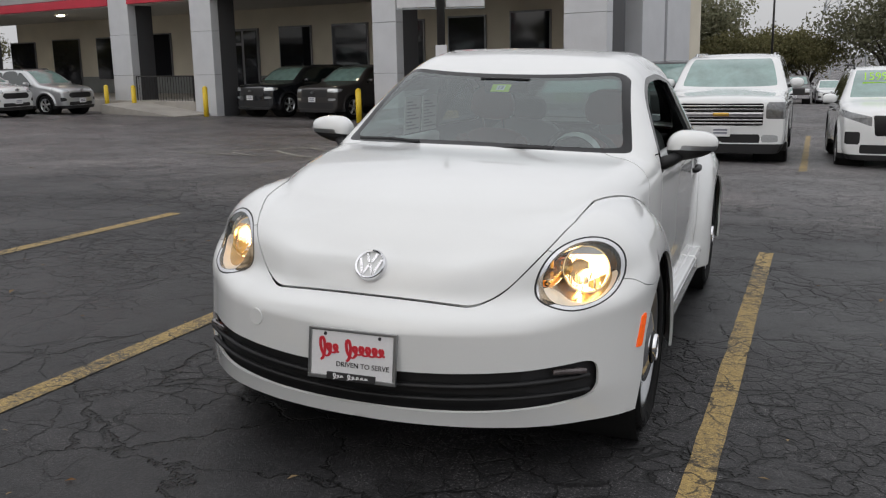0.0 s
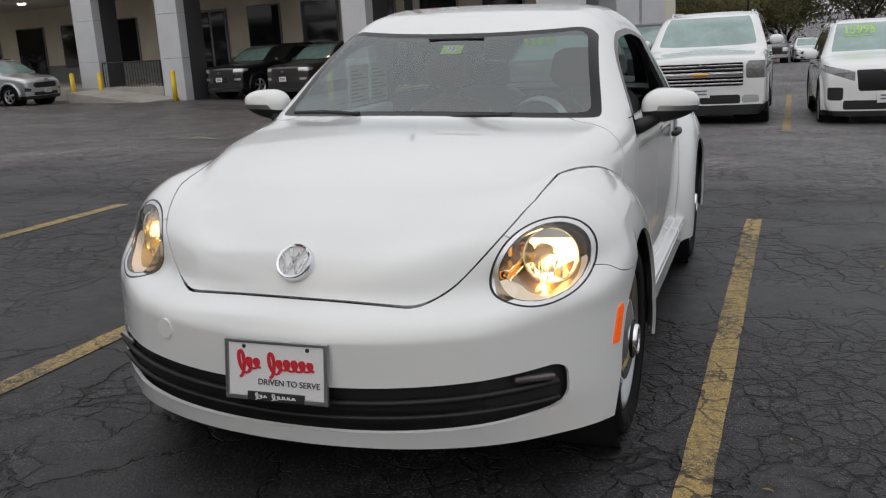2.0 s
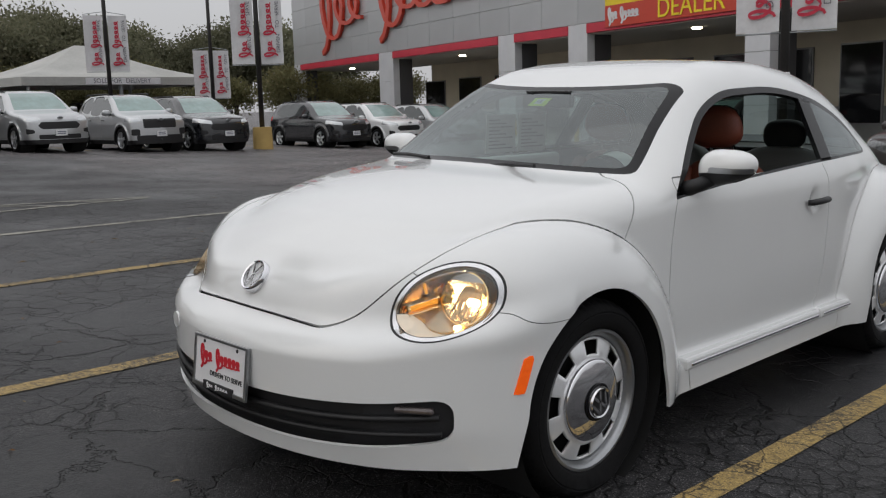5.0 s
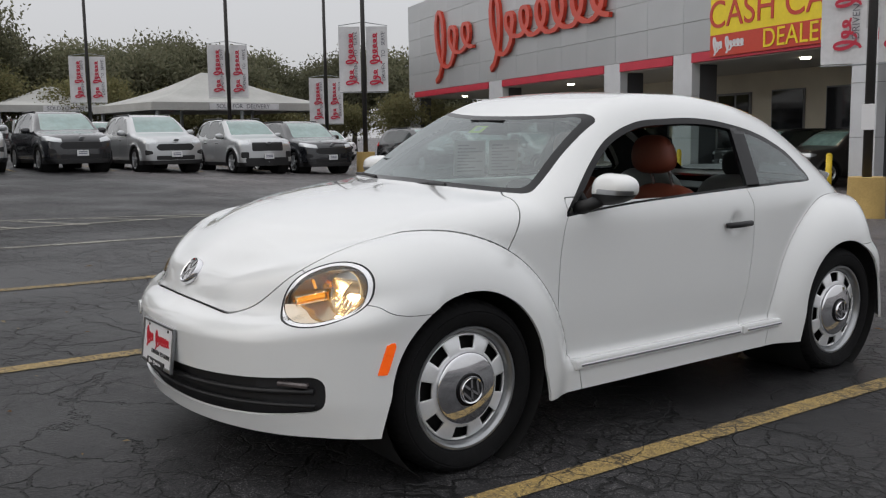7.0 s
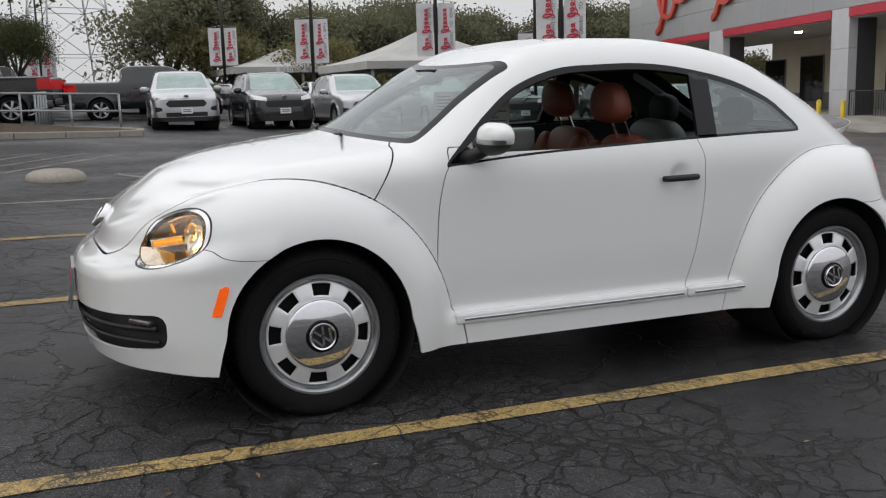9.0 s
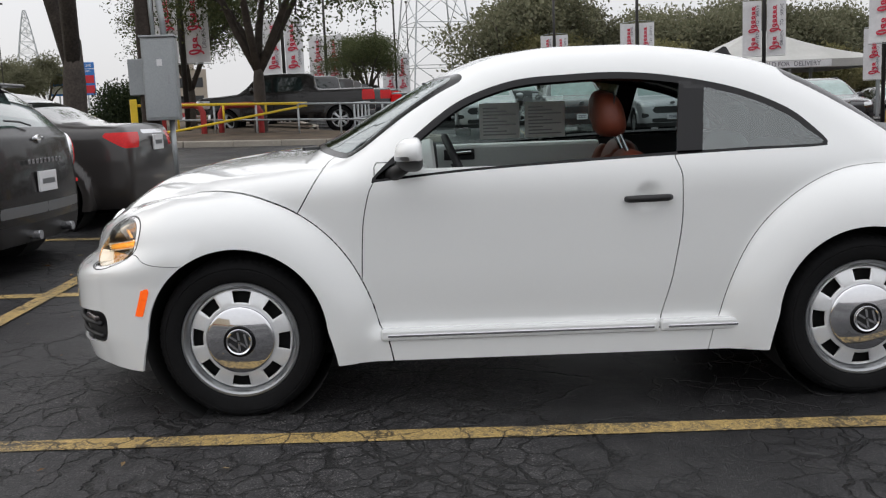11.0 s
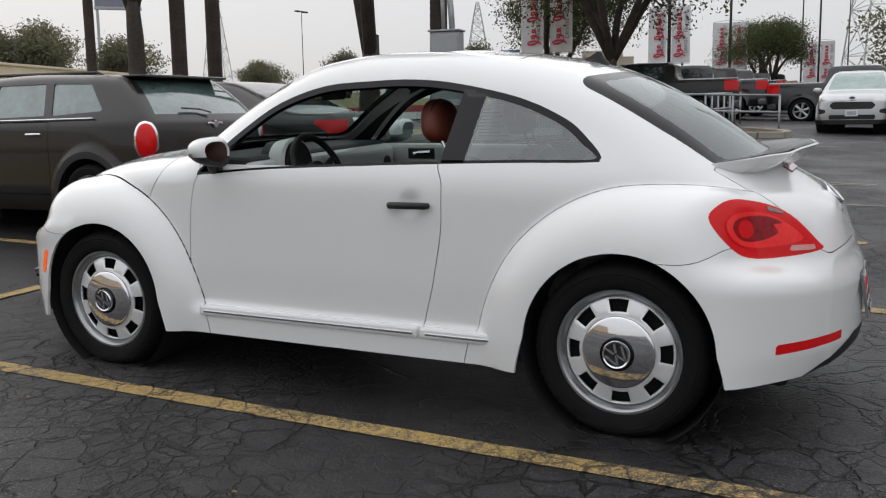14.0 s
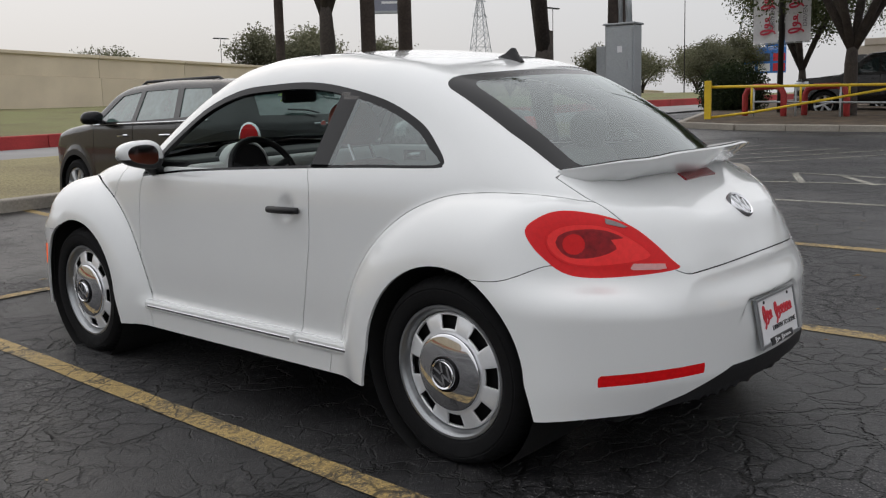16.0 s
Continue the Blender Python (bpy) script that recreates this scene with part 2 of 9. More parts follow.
def join(*Ss):
    V, T, n = [], [], 0
    for v, t in Ss:
        V.append(v), T.append(t + n)
        n += len(v)
    return np.concatenate(V), np.concatenate(T)


def both(S):
    return join(S, flip(S))


def rim(S, depth):
    """Fold the free edges of a panel inwards, so that it has thickness."""
    V, T = S
    if len(T) == 0:
        return S
    fn = np.cross(V[T[:, 1]] - V[T[:, 0]], V[T[:, 2]] - V[T[:, 0]])
    N = np.zeros_like(V)
    for k in range(3):
        np.add.at(N, T[:, k], fn)
    N /= np.maximum(np.linalg.norm(N, axis=1, keepdims=True), 1e-12)
    seen = {}
    for t in T:
        for a, b in ((t[0], t[1]), (t[1], t[2]), (t[2], t[0])):
            seen[(a, b)] = 1
    free = [(a, b) for a, b in seen if (b, a) not in seen and not (abs(V[a, 0]) < 1e-3 and abs(V[b, 0]) < 1e-3)]
    ids = {}
    low = []
    for e in free:
        for i in e:
            if i not in ids:
                ids[i] = len(V) + len(low)
                low.append(V[i] - N[i] * depth)
    F = []
    for a, b in free:
        F += [(b, a, ids[a]), (b, ids[a], ids[b])]
    if not F:
        return S
    return np.concatenate([V, np.array(low)]), np.concatenate([T, np.array(F, int)])


def panel(name, S, material, parent, depth=0.012, label="", weld=True, sharp=35):
    if depth:
        S = rim(S, depth)
    me = mesh_of(name, S[0], S[1], material)
    if weld:
        bm = bmesh.new()
        bm.from_mesh(me)
        bmesh.ops.remove_doubles(bm, verts=bm.verts, dist=0.0004)
        bm.to_mesh(me)
        bm.free()
    me.shade_smooth()
    me.set_sharp_from_angle(angle=radians(sharp))
    return obj(name, me, parent, None, label)


def poly_dist(pts):
    """Signed distance (negative inside) to a closed outline, as a function of two coordinates."""
    P = np.array(pts, float)

    def f(a, b):
        a, b = np.asarray(a, float), np.asarray(b, float)
        best = np.full(a.shape, 1e9)
        ins = np.zeros(a.shape, bool)
        n = len(P)
        for i in range(n):
            p, q = P[i], P[(i + 1) % n]
            e = q - p
            t = np.clip(((a - p[0]) * e[0] + (b - p[1]) * e[1]) / max(e @ e, 1e-12), 0, 1)
            best = np.minimum(best, np.hypot(a - p[0] - t * e[0], b - p[1] - t * e[1]))
            c = (p[1] > b) != (q[1] > b)
            xx = p[0] + (b - p[1]) / (e[1] if abs(e[1]) > 1e-12 else 1e-12) * e[0]
            ins ^= c & (a < xx)
        return np.where(ins, -best, best)

    return f


def smooth_loop(pts, n=6):
    """Closed Catmull-Rom loop through points."""
    P = [np.array(p, float) for p in pts]
    out = []
    k = len(P)
    for i in range(k):
        a, b, c, d = P[i - 1], P[i], P[(i + 1) % k], P[(i + 2) % k]
        for s in range(n):
            t = s / n
            out.append(0.5 * (2 * b + (c - a) * t + (2 * a - 5 * b + 4 * c - d) * t * t + (3 * b - a - 3 * c + d) * t**3))
    return out


# ================= ground =================
# the lot drains sideways under the old car: its plane leans by this turn about the near wheels
LOT_TURN = Matrix.Translation((0.868, 0, 0.322)) @ Matrix.Rotation(radians(2.016), 4, Vector((-0.1823, 0.9335, 0.3086))) @ Matrix.Translation((-0.868, 0, -0.322))


def lot_z(x, y):
    """Height of the lot: one leaning plane round the old car, then a gentle fall."""
    x, y = np.asarray(x, float), np.asarray(y, float)
    s = np.clip((np.hypot(x, y) - 5.0) / 8.0, 0, 1)
    s = s * s * (3 - 2 * s)
    near = 0.0283 - 0.0328 * np.clip(x, -14, 9) - 0.0066 * np.clip(y, -14, 14)
    return (1 - s) * near + s * (-0.032 * np.clip(y, -30, 70) - 0.016 * np.clip(x, -60, 40) - 0.007 * np.clip(x, -30, 0) * np.clip((20 - y) / 15, 0, 1))


class Nodes:
    """Short hands for building a material's texture nodes at real size."""

    def __init__(self, m):
        m.use_nodes = True
        self.n, self.l = m.node_tree.nodes, m.node_tree.links
        self.bsdf = self.n["Principled BSDF"]
        self.co = self.n.new("ShaderNodeTexCoord").outputs["Object"]

    def noise(self, scale, detail=5, rough=0.6):
        t = self.n.new("ShaderNodeTexNoise")
        t.inputs["Scale"].default_value, t.inputs["Detail"].default_value, t.inputs["Roughness"].default_value = scale, detail, rough
        self.l.new(self.co, t.inputs["Vector"])
        return t.outputs

    def ramp(self, src, a, b, lo=0.0, hi=1.0):
        r = self.n.new("ShaderNodeMapRange")
        r.interpolation_type = "SMOOTHSTEP"
        r.inputs["From Min"].default_value, r.inputs["From Max"].default_value = a, b
        r.inputs["To Min"].default_value, r.inputs["To Max"].default_value = lo, hi
        self.l.new(src, r.inputs["Value"])
        return r.outputs[0]

    def op(self, kind, a, b):
        r = self.n.new("ShaderNodeMath")
        r.operation = kind
        for k, v in enumerate((a, b)):
            if isinstance(v, (int, float)):
                r.inputs[k].default_value = v
            else:
                self.l.new(v, r.inputs[k])
        return r.outputs[0]

    def mix(self, fac, a, b):
        r = self.n.new("ShaderNodeMixRGB")
        for k, v in enumerate((fac, a, b)):
            if isinstance(v, (int, float)):
                r.inputs[k].default_value = v
            elif isinstance(v, tuple):
                r.inputs[k].default_value = rgb(v)
            else:
                self.l.new(v, r.inputs[k])
        return r.outputs[0]

    def warp(self, scale, amount):
        sub = self.n.new("ShaderNodeVectorMath")
        sub.operation = "SUBTRACT"
        self.l.new(self.noise(scale, 5)["Color"], sub.inputs[0])
        sub.inputs[1].default_value = (0.5, 0.5, 0.5)
        sc = self.n.new("ShaderNodeVectorMath")
        sc.operation = "SCALE"
        self.l.new(sub.outputs[0], sc.inputs[0])
        sc.inputs["Scale"].default_value = amount
        ad = self.n.new("ShaderNodeVectorMath")
        self.l.new(self.co, ad.inputs[0]), self.l.new(sc.outputs[0], ad.inputs[1])
        flat_v = self.n.new("ShaderNodeVectorMath")
        flat_v.operation = "MULTIPLY"
        flat_v.inputs[1].default_value = (1, 1, 0)
        self.l.new(ad.outputs[0], flat_v.inputs[0])
        return flat_v.outputs[0]

    def net(self, scale, width, vec):
        v = self.n.new("ShaderNodeTexVoronoi")
        v.feature = "DISTANCE_TO_EDGE"
        v.inputs["Scale"].default_value = scale
        self.l.new(vec, v.inputs["Vector"])
        return self.ramp(v.outputs["Distance"], width * 0.25, width, 1.0, 0.0)

    def cracks(self):
        """Alligator cracks: broad plates, and finer ones in the worst patches."""
        big = self.op("MULTIPLY", self.net(1.7, 0.016, self.warp(3.2, 0.42)), self.ramp(self.noise(0.35, 3)["Fac"], 0.38, 0.47))
        small = self.op("MULTIPLY", self.net(5.6, 0.036, self.warp(7.0, 0.15)), self.ramp(self.noise(0.62, 4)["Fac"], 0.44, 0.53))
        hair = self.op("MULTIPLY", self.op("MULTIPLY", self.net(11.0, 0.05, self.warp(14.0, 0.09)), 0.7), self.ramp(self.noise(0.9, 4)["Fac"], 0.52, 0.60))
        return self.op("MAXIMUM", big, self.op("MAXIMUM", small, hair))

    def stones(self, scale):
        v = self.n.new("ShaderNodeTexVoronoi")
        v.inputs["Scale"].default_value = scale
        self.l.new(self.co, v.inputs["Vector"])
        sep = self.n.new("ShaderNodeSeparateColor")
        self.l.new(v.outputs["Color"], sep.inputs[0])
        return sep.outputs[0], v.outputs["Distance"]


def build_asphalt(m):
    """Dark damp asphalt: bared aggregate, worn pale patches, and a net of cracks."""
    k = Nodes(m)
    fine, mid = k.noise(75, 4, 0.75)["Fac"], k.noise(9, 6, 0.65)["Fac"]
    broad, damp = k.noise(0.55, 5, 0.6)["Fac"], k.noise(0.30, 4, 0.6)["Fac"]
    pick, round_ = k.stones(150)
    crack = k.cracks()
    bare = k.ramp(k.op("ADD", k.op("MULTIPLY", broad, 0.75), k.op("MULTIPLY", mid, 0.35)), 0.49, 0.66)
    tar = k.mix(k.ramp(k.op("ADD", k.op("MULTIPLY", fine, 0.65), k.op("MULTIPLY", mid, 0.35)), 0.40, 0.62), (0.0050, 0.0050, 0.0060), (0.0270, 0.0262, 0.0275))
    stone = k.op("MULTIPLY", k.op("MULTIPLY", k.ramp(pick, 0.52, 0.98), k.ramp(round_, 0.25, 0.60, 1.0, 0.0)), k.op("ADD", k.op("MULTIPLY", bare, 0.62), 0.24))
    face = k.mix(stone, tar, (0.20, 0.193, 0.19))
    face = k.mix(crack, face, (0.0022, 0.0022, 0.0024))
    far = k.n.new("ShaderNodeHueSaturation")
    k.l.new(face, far.inputs["Color"])
    k.l.new(k.ramp(damp, 0.35, 0.65, 0.80, 1.45), far.inputs["Value"])
    # older, paler paving in the aisle towards the showroom
    sep = k.n.new("ShaderNodeSeparateXYZ")
    k.l.new(k.co, sep.inputs[0])
    edge = k.ramp(k.op("ADD", sep.outputs[1], k.op("MULTIPLY", broad, 5.0)), 5.0, 8.5)
    old = k.n.new("ShaderNodeMixRGB")
    old.blend_type = "MULTIPLY"
    old.inputs[0].default_value = 1.0
    old.inputs[2].default_value = (4.4, 4.15, 3.95, 1)
    k.l.new(far.outputs[0], old.inputs[1])
    k.l.new(k.mix(edge, far.outputs[0], old.outputs[0]), k.bsdf.inputs["Base Color"])
    k.l.new(k.ramp(damp, 0.35, 0.65, 0.38, 0.62), k.bsdf.inputs["Roughness"])
    k.bsdf.inputs["Specular IOR Level"].default_value = 0.36
    h = k.op("SUBTRACT", k.op("ADD", k.op("ADD", k.op("MULTIPLY", fine, 0.30), k.op("MULTIPLY", mid, 0.45)), k.op("MULTIPLY", stone, 0.35)), k.op("MULTIPLY", crack, 1.3))
    bp = k.n.new("ShaderNodeBump")
    bp.inputs["Strength"].default_value, bp.inputs["Distance"].default_value = 1.0, 0.013
    k.l.new(h, bp.inputs["Height"]), k.l.new(bp.outputs[0], k.bsdf.inputs["Normal"])


build_asphalt(M_ASPH)


def build_paint(name, color, wear=0.55):
    """Old road paint, rubbed through to the stones and broken by the cracks below it."""
    m = bpy.data.materials.new(name)
    k = Nodes(m)
    blot, broad, grain = k.noise(30, 8, 0.78)["Fac"], k.noise(2.2, 4)["Fac"], k.noise(260, 3, 0.7)["Fac"]
    pick, round_ = k.stones(170)
    left = k.ramp(k.op("ADD", k.op("ADD", k.op("MULTIPLY", broad, 0.45), k.op("MULTIPLY", blot, 0.8)), k.op("MULTIPLY", grain, 0.25)), wear + 0.10, wear + 0.30)
    face = k.mix(left, (0.045, 0.042, 0.038), color)
    face = k.mix(k.op("MULTIPLY", k.ramp(pick, 0.70, 0.98), 0.55), face, tuple(min(1.0, c * 1.9) for c in color))
    face = k.mix(k.op("MULTIPLY", k.ramp(pick, 0.22, 0.02), 0.6), face, (0.05, 0.045, 0.035))
    face = k.mix(k.op("MULTIPLY", k.cracks(), 0.85), face, (0.008, 0.007, 0.006))
    k.l.new(face, k.bsdf.inputs["Base Color"])
    k.bsdf.inputs["Roughness"].default_value = 0.65
    bp = k.n.new("ShaderNodeBump")
    bp.inputs["Strength"].default_value, bp.inputs["Distance"].default_value = 0.7, 0.005
    k.l.new(k.op("ADD", blot, k.op("MULTIPLY", round_, -0.5)), bp.inputs["Height"]), k.l.new(bp.outputs[0], k.bsdf.inputs["Normal"])
    return m


M_YELLOW = build_paint("worn_yellow_paint", (0.36, 0.250, 0.085), 0.52)
M_PALE = build_paint("worn_pale_paint", (0.36, 0.345, 0.29), 0.54)

# ================= ground sheet =================
def build_ground():
    xs = np.concatenate([np.linspace(-900, -70, 12), np.linspace(-65, 45, 111), np.linspace(50, 900, 12)])
    ys = np.concatenate([np.linspace(-900, -45, 12), np.linspace(-42, 80, 123), np.linspace(85, 900, 12)])
    X, Y = np.meshgrid(xs, ys, indexing="ij")
    V = np.stack([X, Y, lot_z(X, Y)], -1).reshape(-1, 3)
    n, k = X.shape
    i = np.arange(n * k).reshape(n, k)
    F = np.stack([i[:-1, :-1].ravel(), i[1:, :-1].ravel(), i[1:, 1:].ravel(), i[:-1, 1:].ravel()], 1)
    return tagged(obj("ground", mesh_of("ground", V, F, M_ASPH, True)), "damp dark asphalt parking lot with cracks", "ground", kind="structure")


ground = build_ground()

# ================= the white old car =================
zc = curve([(-2.20, 0.42), (-2.11, 0.59), (-2.055, 0.68), (-1.995, 0.765), (-1.91, 0.855), (-1.745, 0.955), (-1.5, 1.018), (-1.25, 1.052), (-1.04, 1.072), (-0.95, 1.105), (-0.65, 1.272), (-0.40, 1.398), (-0.19, 1.47), (0.1, 1.502), (0.37, 1.503), (0.65, 1.48), (0.91, 1.437), (1.09, 1.382), (1.42, 1.22), (1.66, 1.06), (1.82, 0.962), (1.94, 0.872), (2.03, 0.755), (2.075, 0.66), (2.14, 0.46)])
wd = curve([(-2.2, 0.44), (-1.9, 0.57), (-1.5, 0.69), (-1.1, 0.785), (-0.75, 0.818), (0.0, 0.832), (0.6, 0.832), (0.9, 0.812), (1.3, 0.745), (1.7, 0.65), (2.15, 0.40)])
bow = curve([(-2.2, 0.62), (-1.3, 0.50), (-0.9, 0.40), (-0.3, 0.12), (0.3, 0.0), (0.9, -0.10), (1.4, -0.25), (2.2, -0.42)])
crown = curve([(-2.2, 0.08), (-1.2, 0.10), (-0.7, 0.09), (0.2, 0.10), (1.2, 0.14), (2.2, 0.12)])
BEND = 0.03


def d_main(x, y, z):
    soft = np.log1p(np.exp(np.clip((z - 0.955) / BEND, -30, 30))) * BEND
    sw = wd(y) - 0.05 * np.clip((0.60 - z) / 0.40, 0, 1) ** 2 - (0.50 + 0.11 * np.clip(y - 0.7, 0, 1)) * soft
    ye = y - bow(y) * x * x
    zt = zc(ye) - crown(y) * x * x
    slope = (zc(ye + 0.01) - zc(ye - 0.01)) / 0.02
    d = smax(x - sw, (z - zt) / np.sqrt(1 + slope**2), 0.11)
    return np.maximum(d, np.maximum(-2.11 - ye, ye - 2.06))


def d_fender(x, y, z, yc, sgn, stretch, r_in, r_add, c, lean, k, q, nx):
    """Bulge round a wheel, stretched towards the car's end and cut off by a slanting face."""
    dy = (y - yc) * sgn
    rho = np.hypot(np.where(dy > 0, dy / stretch, dy), z - 0.315)
    a = np.clip(rho - r_in, 0, 9) / r_add
    b = np.clip(x - 0.66, 0, 9) / 0.24
    d = (np.hypot(a, b) - 1) * 0.23
    cut = nx * x + math.sqrt(1 - nx * nx) * y * sgn - c + lean * (z - 0.72) + q * np.clip(z - 0.74, 0, 1) ** 2
    d = smax(d, cut, k)
    end = (1.960 if sgn < 0 else 1.925)
    d = smax(d, 0.45 * x + 0.893 * y * sgn - end, 0.06)
    return smax(d, y * sgn - end - 0.07, 0.05)


def d_front(x, y, z):
    return d_fender(x, y, z, -1.2685, -1, 1.729, 0.36, 0.252, 1.803, 0.065, 0.09, 3, 0.656)


def d_rear(x, y, z):
    return d_fender(x, y, z, 1.2685, 1, 2.007, 0.36, 0.28, 1.779, 0.233, 0.09, -1, 0.609)


def d_bump_f(x, y, z):
    yb = -2.165 + 0.335 * (x / 0.82) ** 2.4 + 0.22 * np.clip(z - 0.565, 0, 1) + 1.0 * np.clip(z - 0.565, 0, 1) ** 2 + 0.30 * np.clip(0.34 - z, 0, 1) - 0.05 * np.clip(0.26 - z, 0, 0.06)
    cut = 0.80 * x - 0.60 * y - 1.745
    d = smax((yb - y) * 0.88, x - 0.895, 0.10)
    d = smax(d, cut, 0.08)
    d = smax(d, z - 0.635 - 0.10 * np.clip(y + 2.0, 0, 1), 0.07)
    return np.maximum(d, y + 1.45)


def d_bump_r(x, y, z):
    yb = 2.105 - 0.335 * (x / 0.82) ** 2.3 - 0.24 * np.clip(z - 0.565, 0, 1) - 1.0 * np.clip(z - 0.565, 0, 1) ** 2 - 0.22 * np.clip(0.34 - z, 0, 1)
    d = smax((y - yb) * 0.88, x - 0.893, 0.10)
    d = smax(d, 0.80 * x + 0.60 * y - 1.715, 0.08)
    d = smax(d, z - 0.65, 0.08)
    return np.maximum(d, 1.45 - y)


def d_sill(x, y, z):
    return np.maximum(smax(x - 0.845, z - 0.34, 0.05), np.abs(y) - 1.0)


def d_oldcar(x, y, z):
    d = smin(d_main(x, y, z), d_front(x, y, z), 0.012 + 0.06 * np.clip((-1.62 - y) / 0.2, 0, 1))
    d = smin(d, d_rear(x, y, z), 0.012 + 0.06 * np.clip((y - 1.66) / 0.2, 0, 1))
    d = smin(d, d_bump_f(x, y, z), 0.055)
    d = smin(d, d_bump_r(x, y, z), 0.055)
    well = smax(np.abs(x) - 0.20 - 0.9 * (0.575 - z), np.abs(z - 0.493) - 0.085, 0.02)
    d = smax(d, -smax(well, 2.092 - y - 0.25 * (z - 0.5), 0.02), 0.015)
    d = smin(d, d_sill(x, y, z), 0.03)
    # finger dish behind the door handle
    d = smax(d, 0.075 - np.sqrt((x - 0.888) ** 2 + (y - 0.395) ** 2 + (z - 0.852) ** 2), 0.006)
    return np.maximum(d, 0.20 - z)


def arch(yc, r, grow=0.05):
    def f(x, y, z):
        rr = r + grow * np.clip((0.36 - z) / 0.17, 0, 1.2)
        return np.maximum(np.hypot(y - yc, np.maximum(z - 0.34, 0) + np.minimum(z - 0.34, 0) * 0.6) - rr, 0.3 - x)

    return f


def cut_seam(S, f, w=0.0025):
    """Split along f = 0 with a narrow gap."""
    A, rest = clip(S, lambda x, y, z: f(x, y, z) + w)
    gap, B = clip(rest, lambda x, y, z: f(x, y, z) - w)
    return A, B


LAMP_C, LAMP_N, LAMP_SPIN = Vector((0.699, -1.790, 0.7205)), Vector((0.538, -0.657, 0.528)).normalized(), radians(21)
TAIL_C, TAIL_N = Vector((0.622, 1.744, 0.787)), Vector((0.66, 0.70, 0.26)).normalized()


def local_uv(c, n, x, y, z):
    """Coordinates in the plane through c with normal n: sideways, up, out."""
    u = Vector((0, 0, 1)).cross(n).normalized()
    v = n.cross(u).normalized()
    a, b, d = x - c.x, y - c.y, z - c.z
    return a * u.x + b * u.y + d * u.z, a * v.x + b * v.y + d * v.z, a * n.x + b * n.y + d * n.z


def lamp_f(r):
    def f(x, y, z):
        a, b, d = local_uv(LAMP_C, LAMP_N, x, y, z)
        ca, sa = math.cos(LAMP_SPIN), math.sin(LAMP_SPIN)
        return np.maximum(np.hypot((a * ca + b * sa) / 1.143, (b * ca - a * sa) / 0.744) - r, np.abs(d) - 0.25)

    return f


TAIL_LOOP = smooth_loop([(-0.235, 0.072), (-0.14, 0.112), (0.0, 0.10), (0.12, 0.05), (0.24, -0.055), (0.26, -0.085), (0.10, -0.105), (-0.10, -0.10), (-0.20, -0.04), (-0.25, 0.03)], 4)
_tail = poly_dist(TAIL_LOOP)


def tail_f(off=0.0):
    def f(x, y, z):
        a, b, d = local_uv(TAIL_C, TAIL_N, x, y, z)
        return np.maximum(_tail(a, b) + off, np.abs(d) - 0.22)

    return f


# outlines in side view (y, z)
DLO = smooth_loop([(-0.715, 0.948), (-0.62, 1.045), (-0.483, 1.165), (-0.33, 1.268), (-0.12, 1.337), (0.10, 1.354), (0.32, 1.357), (0.53, 1.335), (0.80, 1.275), (1.00, 1.19), (1.10, 1.11), (1.158, 1.042), (1.12, 1.024), (0.80, 1.018), (0.30, 1.002), (-0.3, 0.975), (-0.66, 0.946)], 5)
_dlo = poly_dist(DLO)


def dlo_f(off):
    return lambda x, y, z: np.maximum(np.maximum(_dlo(y, z) + off, 0.45 - x), 0.9 - z)


def ws_f(off):
    """Windscreen outline."""
    def f(x, y, z):
        side = x - (0.705 - 0.29 * (z - 1.01)) + off
        ye = y - 0.38 * x * x
        top = ye + 0.45 + off
        base = -(ye + 1.005) + off
        d = smax(smax(side, top, 0.05), base, 0.04)
        return np.maximum(np.maximum(d, y + 0.1), 0.94 - z)

    return f


def rw_f(off):
    """Rear window outline."""
    def f(x, y, z):
        side = x - (0.585 - 0.06 * np.abs(y - 1.35)) + off * 1.3
        ye = y + 0.20 * x * x
        d = smax(smax(side, 1.075 - ye + off, 0.06), y + 0.42 * x * x - 1.70 + off * 0.3, 0.03)
        return np.maximum(np.maximum(d, 0.8 - y), 0.9 - z)

    return f


